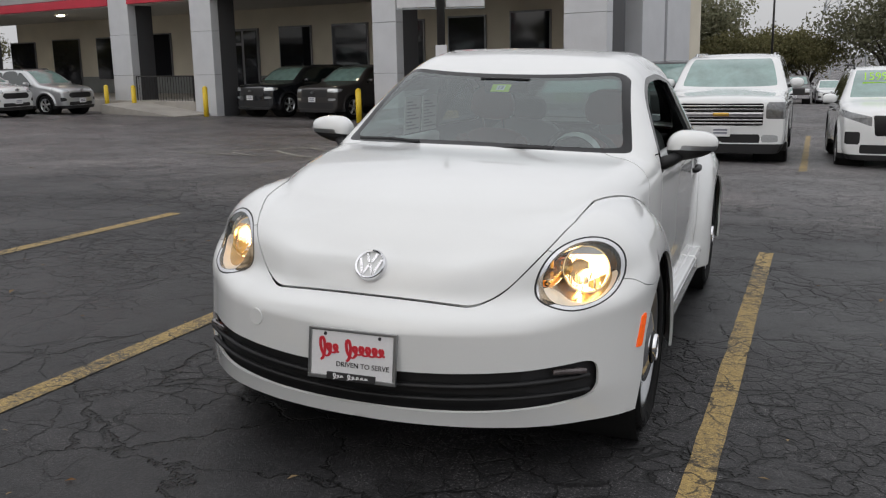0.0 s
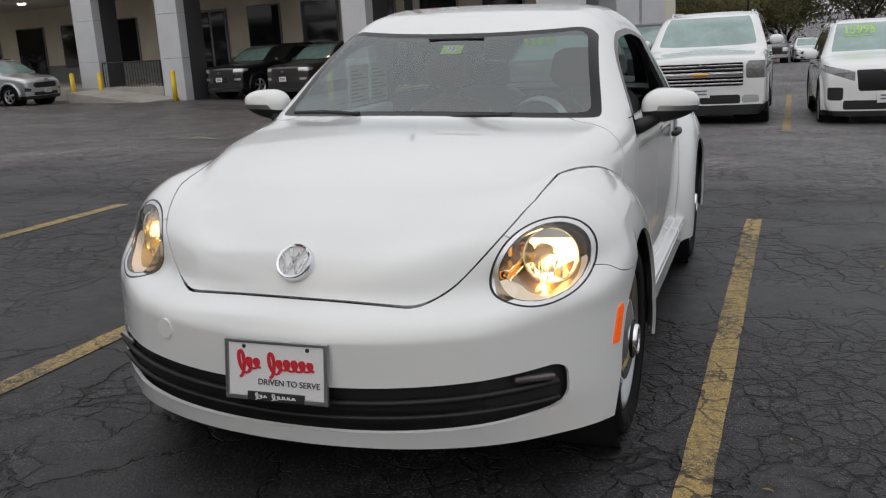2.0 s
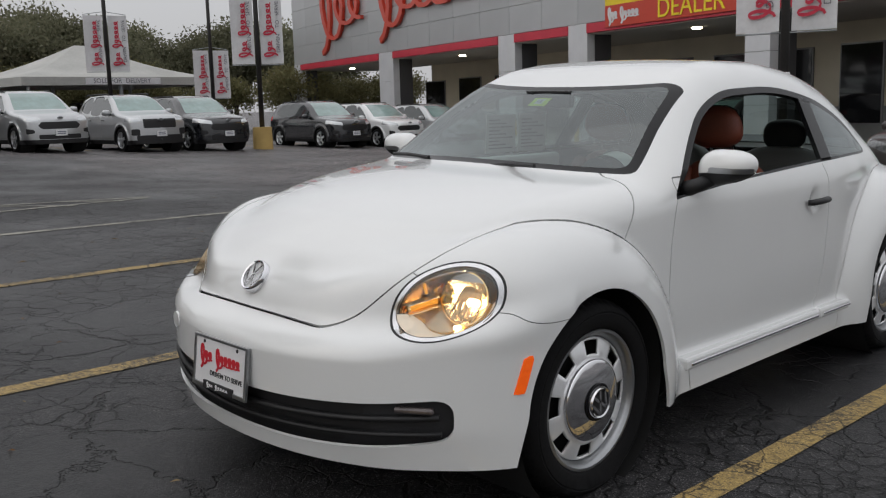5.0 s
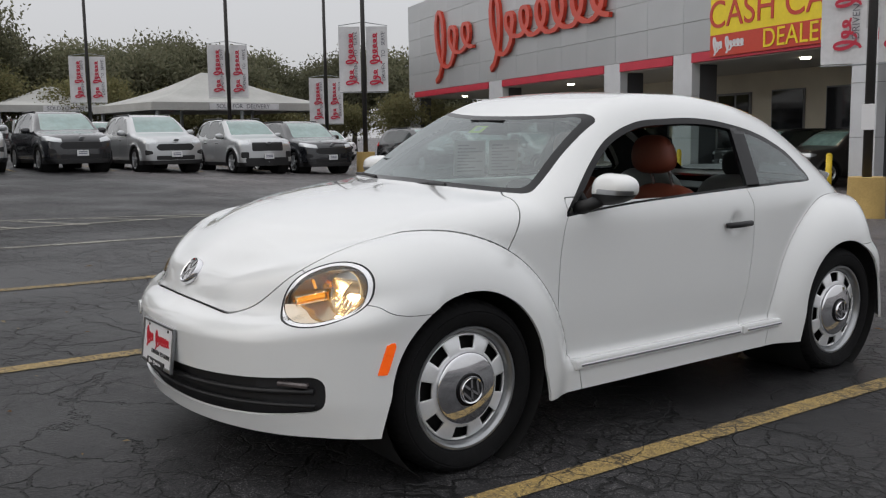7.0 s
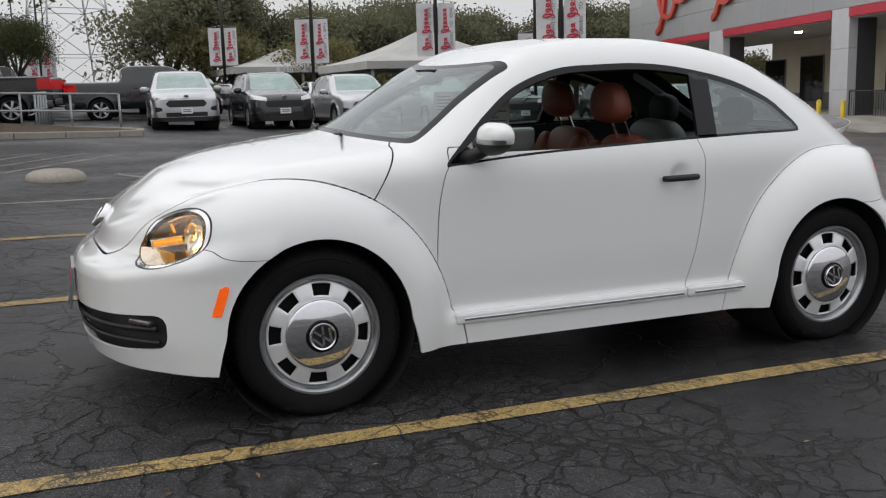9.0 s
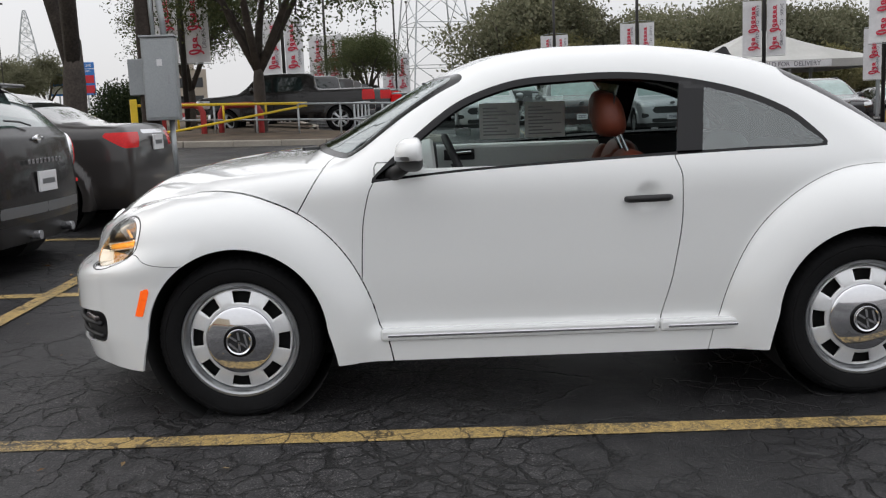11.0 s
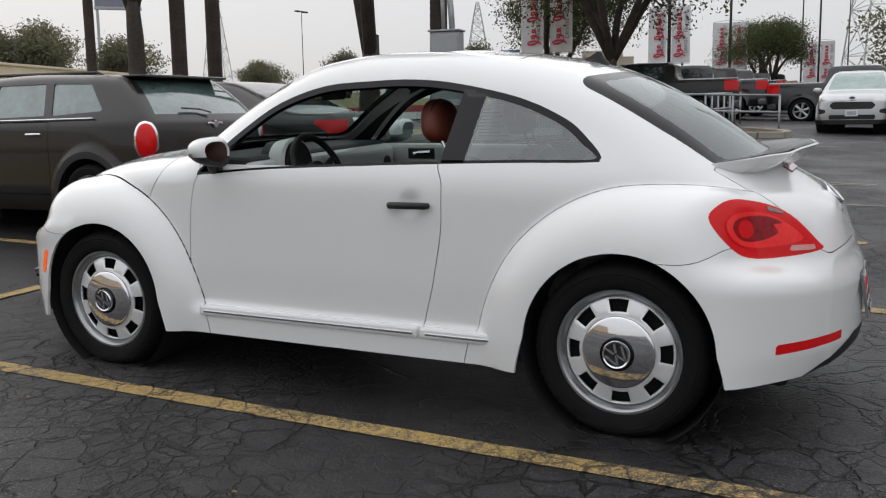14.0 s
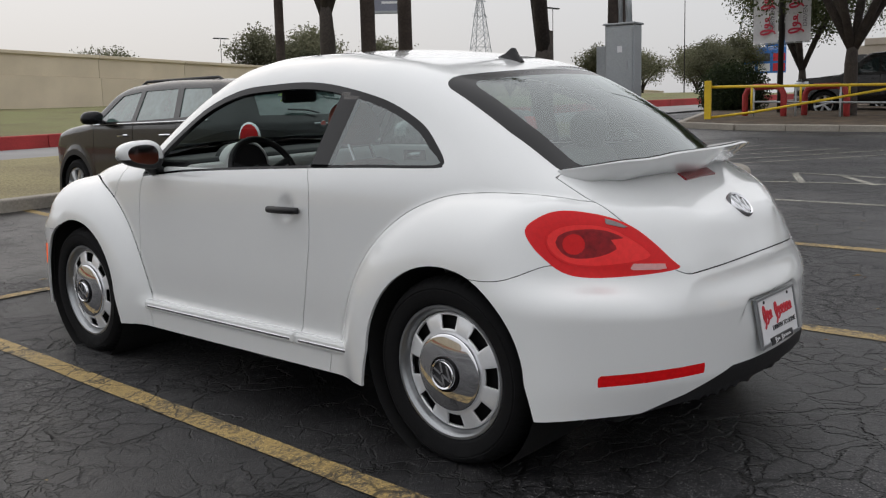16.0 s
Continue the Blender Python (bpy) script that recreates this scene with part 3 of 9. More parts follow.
def build_oldcar():
    car = new("classic_car")
    tagged(car, "white rounded two-door hatchback, headlamps lit and driver window open", "car")
    S = cast(d_oldcar, 330, 170, -1.45, 1.45, 0.60)
    _, S = clip(S, lambda x, y, z: z - 0.212 - 0.028 * np.clip((y - 1.3) / 0.2, 0, 1) - 0.05 * np.clip((y - 1.5) / 0.2, 0, 1) * np.clip((0.62 - x) / 0.35, 0, 1))
    for yc in (-1.2685, 1.2685):
        _, S = clip(S, arch(yc, 0.362))
    # lamps
    gap, S = clip(S, lamp_f(0.165))
    ring, gap = clip(gap, lamp_f(0.1575))
    bez, ring = clip(ring, lamp_f(0.142))
    lens, bez = clip(bez, lamp_f(0.139))
    gap = join(gap, bez)
    tail, S = clip(S, tail_f(0.0))
    # glazing
    ws, S = clip(S, ws_f(0.0))
    ws_glass, ws_frit = clip(ws, ws_f(0.035))
    rw, S = clip(S, rw_f(0.0))
    rw_glass, rw_frit = clip(rw, rw_f(0.06))
    dlo, S = clip(S, dlo_f(0.0))
    glz, frame_s = clip(dlo, lambda x, y, z: dlo_f(0.010 + 0.018 * np.clip((z - 1.0 - 0.03 * y) / 0.06, 0, 1))(x, y, z))
    pil, openings = clip(glz, lambda x, y, z: np.abs(y - 0.566 - 0.16 * (z - 1.0)) - 0.052)
    win_f, win_r = clip(openings, lambda x, y, z: y - 0.566 - 0.16 * (z - 1.0))
    frame_s = join(frame_s, pil)
    # front lower intake and rear valance
    intake, S = clip(S, lambda x, y, z: np.maximum(smax(smax(z - (0.435 + 0.01 * (x / 0.8) ** 2), 0.272 + 0.045 * (x / 0.8) ** 3 - z, 0.03), x - 0.785, 0.05), y + 1.6))
    valance, S = clip(S, lambda x, y, z: np.maximum(z - (0.235 + 0.125 * np.clip((0.64 - x) / 0.35, 0, 1)), 1.66 - y))
    mark, S = clip(S, lambda x, y, z: np.maximum(np.maximum(np.abs(y + 1.643 + (z - 0.497) * -0.32) - 0.017, np.abs(z - 0.497) - 0.056), 0.5 - x))
    refl, S = clip(S, lambda x, y, z: np.maximum(np.abs(z - 0.372 - 0.05 * (y - 1.92)) - 0.019, np.abs(x - 0.585) - 0.165) + 9 * (y < 1.5))
    # panels along the creases and seams
    hood_x = curve([(0.60, 0.40), (0.646, 0.429), (0.677, 0.461), (0.734, 0.517), (0.788, 0.565), (0.825, 0.596), (0.879, 0.640), (0.916, 0.69), (1.0, 0.80)])
    hatch_x = curve([(0.65, 0.43), (0.69, 0.455), (0.72, 0.487), (0.80, 0.532), (0.90, 0.578), (1.02, 0.605), (1.2, 0.61)])
    seam_f = curve([(0.0, 0.83), (0.50, 0.83), (0.60, 0.80), (0.70, 0.70), (0.842, 0.684), (0.914, 0.641), (1.0, 0.60)])
    seam_r = curve([(0.0, 0.735), (0.48, 0.735), (0.65, 0.735), (0.775, 0.727), (0.90, 0.674), (1.0, 0.63)])

    def hood_f(x, y, z):
        nose = smax(x - hood_x(z), (0.664 - 0.14 * x * x) - z, 0.085)
        w = np.clip((y + 1.66) / 0.22, 0, 1)
        back = y + 0.985 - 0.60 * (z - 0.88) - 0.30 * (0.62 - x) * (x < 0.62)
        return np.maximum(nose * (1 - w) + (d_main(x, y, z) - d_front(x, y, z)) * w, back)

    def hatch_f(x, y, z):
        return np.maximum(smax(x - hatch_x(z), (0.718 - 0.15 * x * x) - z, 0.04), 1.63 - y - 0.2 * x * x)

    hood, S = cut_seam(S, hood_f, 0.0032)
    hatch, S = cut_seam(S, hatch_f, 0.002)
    bump_f, S = cut_seam(S, lambda x, y, z: np.where(y < -1.25, z - seam_f(x), 1.0), 0.0012)
    bump_r, S = cut_seam(S, lambda x, y, z: np.where(y > 1.25, z - seam_r(x), 1.0), 0.0012)
    fender_f, S = cut_seam(S, lambda x, y, z: np.where(y < -0.6, np.where(y < -1.55, -1.0, d_front(x, y, z) - d_main(x, y, z)), 1.0), 0.0022)
    door_line = curve([(0.19, -0.735), (0.35, -0.735), (0.55, -0.765), (0.75, -0.755), (0.90, -0.725), (0.95, -0.70)])
    door_back = curve([(0.19, 0.43), (0.28, 0.435), (0.55, 0.50), (0.8, 0.535), (0.92, 0.535), (1.0, 0.51)])
    door, S = cut_seam(S, lambda x, y, z: np.maximum(np.maximum(np.maximum(door_line(z) - y, y - door_back(z)), z - 1.02), np.maximum(0.305 - z, 0.5 - x)), 0.0022)
    rear_f, S = cut_seam(S, lambda x, y, z: np.where(y > 0.6, np.where(y > 1.72, -1.0, d_rear(x, y, z) - d_main(x, y, z)), 1.0), 0.0012)
    # fit the panels
    panel("hood", both(hood), M_WHITE, car)
    panel("front_bumper", both(bump_f), M_WHITE, car)
    panel("rear_bumper", both(bump_r), M_WHITE, car)
    panel("tailgate", both(hatch), M_WHITE, car)
    panel("body_shell", both(S), M_WHITE, car)
    panel("lower_grille", tuple_push(both(intake), 0.03), M_BLACK, car, 0, "black lower intake")
    panel("rear_valance", both(valance), M_BLACK, car, 0.01, "black lower valance")
    panel("windscreen", both(ws_glass), M_GLASS, car, 0).visible_shadow = False
    panel("windscreen_edge", both(ws_frit), M_GLOSSBLACK, car, 0)
    panel("rear_window", both(rw_glass), M_GLASS, car, 0).visible_shadow = False
    panel("rear_window_edge", both(rw_frit), M_GLOSSBLACK, car, 0)
    for side, fl in (("left", lambda s: s), ("right", flip)):
        panel("front_fender", fl(fender_f), M_WHITE, car)
        panel("rear_fender", fl(rear_f), M_WHITE, car)
        panel("door", fl(door), M_WHITE, car)
        panel("window_frame", fl(frame_s), M_GLOSSBLACK, car, 0.02, "black window frame")
        panel("quarter_window", fl(win_r), M_GLASSDK, car, 0).visible_shadow = False
        if side == "right":
            panel("door_window", fl(win_f), M_GLASS, car, 0).visible_shadow = False
        panel("headlamp_ring", fl(ring), M_BEZEL, car, 0.03, "chrome headlamp ring")
        panel("headlamp_gasket", fl(gap), M_BLACK, car, 0.02)
        panel("headlamp_lens", fl(lens), M_LENS, car, 0).visible_shadow = False
        panel("tail_lamp", fl(tail), M_TAIL, car, 0.02, "lit red tail lamp")
        panel("side_marker", tuple_push(fl(mark), -0.004), M_AMBER, car, 0.01, "glowing amber side marker")
        panel("rear_reflector", fl(refl), M_RED, car, 0.01, "red bumper reflector")
    return car


def tuple_push(S, d):
    """Set a piece inwards by d."""
    V, T = S
    fn = np.cross(V[T[:, 1]] - V[T[:, 0]], V[T[:, 2]] - V[T[:, 0]])
    N = np.zeros_like(V)
    for k in range(3):
        np.add.at(N, T[:, k], fn)
    N /= np.maximum(np.linalg.norm(N, axis=1, keepdims=True), 1e-12)
    return V - N * d, T


# ----- parts of the old car -----
# both seat leathers darkened in colour for the shade inside the cabin
M_TERRA = mat("cabin_shaded_terracotta_leather", (0.17, 0.040, 0.020), 0.5, 0, 0.12, 140, 0.08)
M_CREAM = mat("cabin_shaded_cream_leather", (0.17, 0.165, 0.16), 0.5, 0, 0.08, 140, 0.05)
M_CABIN = mat("charcoal_cabin_trim", (0.018, 0.018, 0.020), 0.6, 0, 0.2, 160, 0.08)
M_HEADLINER = mat("pale_headliner_cloth", (0.42, 0.42, 0.40), 0.9, 0, 0.08, 120, 0.1)
M_DASHW = mat("white_dash_panel", (0.66, 0.68, 0.67), 0.3, 0, 0.03, 80, coat=0.4)
M_EXHAUST = mat("sooty_exhaust_steel", (0.10, 0.10, 0.10), 0.45, 0.8, 0.2, 60)
M_FOG = mat("smoky_fog_lens", (0.10, 0.085, 0.085), 0.12, 0.3, 0.3, 40, coat=0.6)
M_PLATE = mat("plate_white", (0.72, 0.72, 0.73), 0.35, 0, 0.03, 90)
M_REDINK = mat("red_print", (0.55, 0.02, 0.035), 0.4, 0, 0.05, 90)
M_INK = mat("black_print", (0.02, 0.02, 0.022), 0.45, 0, 0.05, 90)
M_PAPER = mat("paper_sheet", (0.85, 0.85, 0.83), 0.7, 0, 0.05, 60)
M_LIME = mat("lime_sticker", (0.50, 0.72, 0.05), 0.5, 0, 0.05, 60)
M_BULB = mat("lit_bulb", (1, 0.85, 0.6), 0.3, emit=(1.0, 0.68, 0.34), power=16.0)
M_WARMGLASS = mat("amber_indicator_glass", (0.85, 0.38, 0.04), 0.12, 0.2, 0.1, 60, coat=0.5, emit=(1.0, 0.42, 0.05), power=0.5)
# reflector tinted warm, part of the bulb's glow put into its colour
M_REFLECT = mat("lamp_reflector", (0.95, 0.86, 0.68), 0.22, 0.75, 0.10, 30, 0.2)
M_LAMPBED = mat("bronze_lamp_bed", (0.46, 0.36, 0.24), 0.20, 0.8, 0.2, 30, 0.1)
M_SHELF = mat("cream_lamp_shelf", (0.92, 0.80, 0.64), 0.40, 0.0, 0.06, 40)
# gold of floor and rims paints in the bulbs' amber glow
M_FLOORGOLD = mat("bulb_glow_gold_floor", (0.62, 0.38, 0.09), 0.26, 0.35, 0.12, 30)
M_GOLDRIM = mat("bulb_glow_tinted_chrome", (0.95, 0.76, 0.44), 0.12, 1.0, 0.08, 40)
M_LIDGREY = mat("pale_lamp_lid", (0.55, 0.55, 0.54), 0.25, 0.4, 0.05, 40)
M_BEZEL = mat("chrome_lamp_bezel", (0.68, 0.68, 0.69), 0.12, 0.92, 0.04, 60)
M_LAMPRIB = mat("ribbed_lamp_cup", (0.90, 0.84, 0.72), 0.10, 0.96, 0.12, 55, 0.3)


def ring_mesh(name, material, parent, profile, m, seg=40, smooth=True, label=""):
    """Turned part whose axis is local x, at the pose m."""
    V, F = lathe(profile, seg)
    me = mesh_of(name, V, F, material, smooth)
    me.set_sharp_from_angle(angle=radians(40))
    return obj(name, me, parent, m, label)


def facing(c, n, spin=0.0):
    """Pose at c whose local x axis points along n, local z up."""
    n = Vector(n).normalized()
    y = Vector((0, 0, 1)).cross(n)
    y = y.normalized() if y.length > 1e-6 else Vector((0, 1, 0))
    z = n.cross(y)
    m = Matrix((n, y, z)).transposed().to_4x4()
    m.translation = c
    return m @ Matrix.Rotation(spin, 4, "X")


def badge(parent, m, r, dark=False, name="emblem"):
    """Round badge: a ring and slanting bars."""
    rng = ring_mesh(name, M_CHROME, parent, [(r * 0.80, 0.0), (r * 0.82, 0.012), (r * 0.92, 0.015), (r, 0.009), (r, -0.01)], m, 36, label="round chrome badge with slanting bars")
    ring_mesh("badge_back", M_BLACK if dark else M_WHITE, rng, [(0.0005, 0.003), (r * 0.86, 0.003), (r * 0.86, -0.008)], Matrix(), 30)
    k = r * 0.8
    for (a, b), (c, d) in (((-0.42, 0.88), (-0.10, 0.16)), ((0.42, 0.88), (0.10, 0.16)), ((-0.86, 0.42), (-0.42, -0.84)), ((0.86, 0.42), (0.42, -0.84)), ((-0.42, -0.84), (0.0, 0.02)), ((0.42, -0.84), (0.0, 0.02))):
        p, q = Vector((0.006, a * k, b * k)), Vector((0.006, c * k, d * k))
        e = (q - p).normalized()
        box = Matrix.Translation((p + q) / 2) @ Matrix((Vector((1, 0, 0)), e, Vector((1, 0, 0)).cross(e))).transposed().to_4x4() @ Matrix.Diagonal((0.010, (q - p).length, r * 0.17, 1))
        bm = bmesh.new()
        bmesh.ops.create_cube(bm, size=1, matrix=box)
        part("badge_bar", bm, M_CHROME, rng)
    return rng


def build_wheel(parent, side, y, spin):
    """Steel wheel with slots, dome cap and whitewashed disc; axis along x."""
    m = Matrix.Translation((0.840 * side, y, 0.322)) @ (Matrix() if side > 0 else Matrix.Rotation(math.pi, 4, "Z")) @ Matrix.Rotation(spin, 4, "X")
    # slotted disc
    V, F = [], []
    n, slots = 96, 8
    rad = [0.128, 0.146, 0.154, 0.203, 0.207, 0.213]
    dep = [-0.004, -0.005, -0.006, -0.014, -0.017, -0.026]
    for i in range(n):
        a = 2 * math.pi * i / n
        for r, d in zip(rad, dep):
            V.append((d, r * math.cos(a), r * math.sin(a)))
    k = len(rad)
    for i in range(n):
        hole = (i % 12) < 6
        for j in range(k - 1):
            if hole and j == 2:
                continue
            F.append((i * k + j, i * k + j + 1, (i + 1) % n * k + j + 1, (i + 1) % n * k + j))
    me = mesh_of("wheel", V, F, M_RIMWHITE, True)
    me.set_sharp_from_angle(angle=radians(40))
    wheel = obj("wheel", me, parent, m, "steel wheel with slots and chrome hub cap")
    so = wheel.modifiers.new("thickness", "SOLIDIFY")
    so.thickness, so.offset = 0.010, -1
    ring_mesh("rim_ring", M_STEEL, wheel, [(0.207, -0.040), (0.2115, -0.024), (0.216, -0.006), (0.222, 0.004), (0.229, 0.010), (0.238, 0.010), (0.2415, 0.004), (0.242, -0.02), (0.230, -0.16), (0.21, -0.18)], Matrix(), 72)
    # near-black disc added as the shade behind the slots
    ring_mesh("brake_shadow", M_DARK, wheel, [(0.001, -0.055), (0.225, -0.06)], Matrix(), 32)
    prof = [(0.236, -0.02), (0.240, 0.006), (0.244, 0.015), (0.252, 0.020), (0.272, 0.026), (0.292, 0.025), (0.294, 0.022), (0.298, 0.022), (0.300, 0.024), (0.314, 0.016), (0.326, 0.000), (0.332, -0.012), (0.335, -0.026), (0.3355, -0.06), (0.3285, -0.062), (0.3285, -0.07), (0.3355, -0.072), (0.3355, -0.118), (0.3285, -0.12), (0.3285, -0.128), (0.3355, -0.13), (0.335, -0.165), (0.322, -0.19), (0.28, -0.205), (0.235, -0.19)]
    V, F = lathe(prof, 180)
    # grooves across the shoulders; the tread is pressed flat where it stands
    kp = len(prof)
    for i, (t, c1, c2) in enumerate(V):
        if (i // kp) % 3 == 0 and i % kp in (10, 11, 12, 20, 21):
            c1, c2 = c1 * 0.984, c2 * 0.984
        V[i] = (t + (0.006 if c2 < -0.27 and t > 0 else 0.0), c1, max(c2, -0.3215))
    me = mesh_of("tyre", V, F, M_RUBBER, True)
    me.set_sharp_from_angle(angle=radians(40))
    obj("tyre", me, wheel, Matrix.Rotation(-spin, 4, "X"), "black rubber tyre")
    dome = [(0.0005, 0.030)] + [(r, 0.030 - r * r / 0.954) for r in (0.02, 0.04, 0.06, 0.08, 0.10, 0.115, 0.127, 0.134)]
    ring_mesh("hub_cap", M_CHROME, wheel, dome + [(0.138, 0.0085), (0.1395, 0.004), (0.1395, -0.02)], Matrix(), 72, label="chrome dome hub cap")
    ring_mesh("cap_disc", M_GLOSSBLACK, wheel, [(0.0005, 0.033), (0.054, 0.032), (0.060, 0.033), (0.064, 0.031), (0.066, 0.022)], Matrix(), 40)
    badge(wheel, Matrix.Translation((0.030, 0, 0)), 0.054, True, "wheel_badge")
    return wheel


def text_mesh(word, size, material, name, parent, m, depth=0.001, align="CENTER"):
    cu = bpy.data.curves.new(name, "FONT")
    cu.body, cu.size, cu.extrude, cu.align_x, cu.align_y = word, size, depth, align, "CENTER"
    tmp = bpy.data.objects.new(name, cu)
    me = bpy.data.meshes.new_from_object(tmp)
    bpy.data.objects.remove(tmp)
    me.materials.clear()
    me.materials.append(material)
    return obj(name, me, parent, m)


def scrawl_bm(w, h, thick, depth, seedv=3, bars=7):
    """Plain flowing mark: two runs of looping strokes that spell nothing, in the local xy plane."""
    rnd = random.Random(seedv)
    bm = bmesh.new()
    for x0, x1, turns, first in ((-0.5, -0.20, 3, 0.62), (-0.10, 0.5, max(4, bars - 2), 0.55)):
        n = turns * 14
        step = (x1 - x0) * w / turns
        pts = []
        for i in range(n + 1):
            t = i / n
            ph = t * turns * 2 * math.pi
            amp = h * (first * (1 - t * turns * 0.45) + 0.24 if t * turns < 1.2 else 0.26 + 0.05 * math.sin(5.1 * t + seedv))
            pts.append((x0 * w + (x1 - x0) * w * t + step * 0.42 * math.sin(ph) + 0.14 * amp * math.sin(ph + 0.9), amp * -math.cos(ph) * 0.9 + 0.02 * h * rnd.random(), depth * 0.3 * t))
        ring = []
        for i, p in enumerate(pts):
            d = (Vector(pts[min(i + 1, n)]) - Vector(pts[max(i - 1, 0)])).normalized()
            s = Vector((-d.y, d.x, 0)) * thick * (0.45 + 0.55 * abs(d.y))
            p = Vector(p)
            ring.append([bm.verts.new(v) for v in (p + s, p - s, p - s - Vector((0, 0, depth)), p + s - Vector((0, 0, depth)))])
        for A, B in zip(ring, ring[1:]):
            for k in range(4):
                bm.faces.new((A[k], A[(k + 1) % 4], B[(k + 1) % 4], B[k]))
        bm.faces.new(ring[0]), bm.faces.new(ring[-1][::-1])
    bmesh.ops.recalc_face_normals(bm, faces=bm.faces)
    return bm


def number_plate(parent, m, name="dealer_plate"):
    """Dealer plate in a chrome-edged frame, its face along local z."""
    bm = box_bm(-0.1525, 0.1525, -0.076, 0.076, -0.004, 0.002, 0.002)
    p = part(name, bm, M_PLATE, parent, "white dealer plate with red script and dark frame")
    p.matrix_basis = m
    bm = bmesh.new()
    for b in ((-0.162, 0.162, 0.076, 0.086), (-0.162, 0.162, -0.088, -0.074), (-0.162, -0.150, -0.076, 0.078), (0.150, 0.162, -0.076, 0.078)):
        box_bm(b[0], b[1], b[2], b[3], -0.006, 0.006, 0.002, bm)
    part("plate_frame", bm, M_STEEL, p)
    box = box_bm(-0.09, 0.09, -0.088, -0.062, 0.0, 0.008, 0.002)
    part("frame_tab", box, M_INK, p)
    s = part("script_mark", scrawl_bm(0.24, 0.055, 0.0055, 0.001, 5, 8), M_REDINK, p)
    s.matrix_basis = Matrix.Translation((0.0, 0.018, 0.004))
    text_mesh("DRIVEN TO SERVE", 0.024, M_INK, "motto", p, Matrix.Translation((0.04, -0.034, 0.003)))
    s2 = part("tab_mark", scrawl_bm(0.13, 0.014, 0.002, 0.001, 6, 7), M_PLATE, p)
    s2.matrix_basis = Matrix.Translation((0.0, -0.074, 0.0095))
    for sx in (-0.10, 0.10):
        part("plate_screw", cyl_bm((sx, 0.066, 0), (sx, 0.066, 0.004), 0.006, seg=10), M_INK, p)
    return p


def blob(name, material, parent, c, r, power=2.5, flat=None, m=None, seg=(28, 16)):
    """Rounded cushion: superellipsoid of half sizes r round c."""
    V, F = [], []
    nu, nv = seg
    for j in range(nv + 1):
        b = -math.pi / 2 + math.pi * j / nv
        for i in range(nu):
            a = 2 * math.pi * i / nu
            e = 2 / power
            f = lambda w: math.copysign(abs(w) ** e, w)
            V.append((c[0] + r[0] * f(math.cos(b)) * f(math.cos(a)), c[1] + r[1] * f(math.cos(b)) * f(math.sin(a)), c[2] + r[2] * f(math.sin(b))))
    for j in range(nv):
        for i in range(nu):
            F.append((j * nu + i, j * nu + (i + 1) % nu, (j + 1) * nu + (i + 1) % nu, (j + 1) * nu + i))
    return obj(name, mesh_of(name, V, F, material, True), parent, m)


def build_mirror(car, side):
    # upper cap, lower black half, stalk, glass
    V, F = [], []
    nu, nv = 32, 18
    for j in range(nv + 1):
        b = -math.pi / 2 + math.pi * j / nv
        for i in range(nu):
            a = 2 * math.pi * i / nu
            f = lambda w, e: math.copysign(abs(w) ** e, w)
            x, y, z = f(math.cos(b), 0.75) * f(math.cos(a), 0.8), f(math.cos(b), 0.75) * f(math.sin(a), 0.8), f(math.sin(b), 0.85)
            taper = 1 - 0.22 * x
            V.append((0.918 + 0.112 * x, -0.535 + 0.075 * y * (1.0 if y < 0 else 0.55), 1.052 + 0.064 * z * taper + 0.012 * x))
    for j in range(nv):
        for i in range(nu):
            F.append((j * nu + i, j * nu + (i + 1) % nu, (j + 1) * nu + (i + 1) % nu, (j + 1) * nu + i))
    S = (np.array(V), np.array([t for f in F for t in ((f[0], f[1], f[2]), (f[0], f[2], f[3]))]))
    low, cap = clip(S, lambda x, y, z: z - (1.032 + 0.02 * (x - 0.92)))
    glass, low2 = clip(low, lambda x, y, z: -(y + 0.502))
    glass2, cap2 = clip(cap, lambda x, y, z: -(y + 0.502))
    fl = (lambda s: s) if side > 0 else flip
    house = panel("mirror_housing", fl(cap2), M_WHITE, car, 0.004, "white mirror cap")
    panel("mirror_base", fl(low2), M_BLACK, house, 0.004, "black lower shell")
    pane = join(glass, glass2)
    pane = (pane[0] * np.array([1, 0, 1]) + np.array([0, -0.506, 0]), pane[1])
    panel("mirror_glass", fl(pane), M_CHROME, house, 0, "mirror glass")
    strip, _ = clip(cap2, lambda x, y, z: np.maximum(np.maximum(z - 1.052, 0.87 - x), y + 0.55))
    panel("repeater_lamp", fl(tuple_push(strip, -0.003)), M_STEEL, house, 0.003, "indicator strip")
    bm = tube_bm([(0.775 * side, -0.63, 0.965), (0.83 * side, -0.60, 0.985), (0.88 * side, -0.56, 1.01)], [0.034, 0.028, 0.024], 12)
    part("mirror_arm", bm, M_BLACK, house, smooth=True)


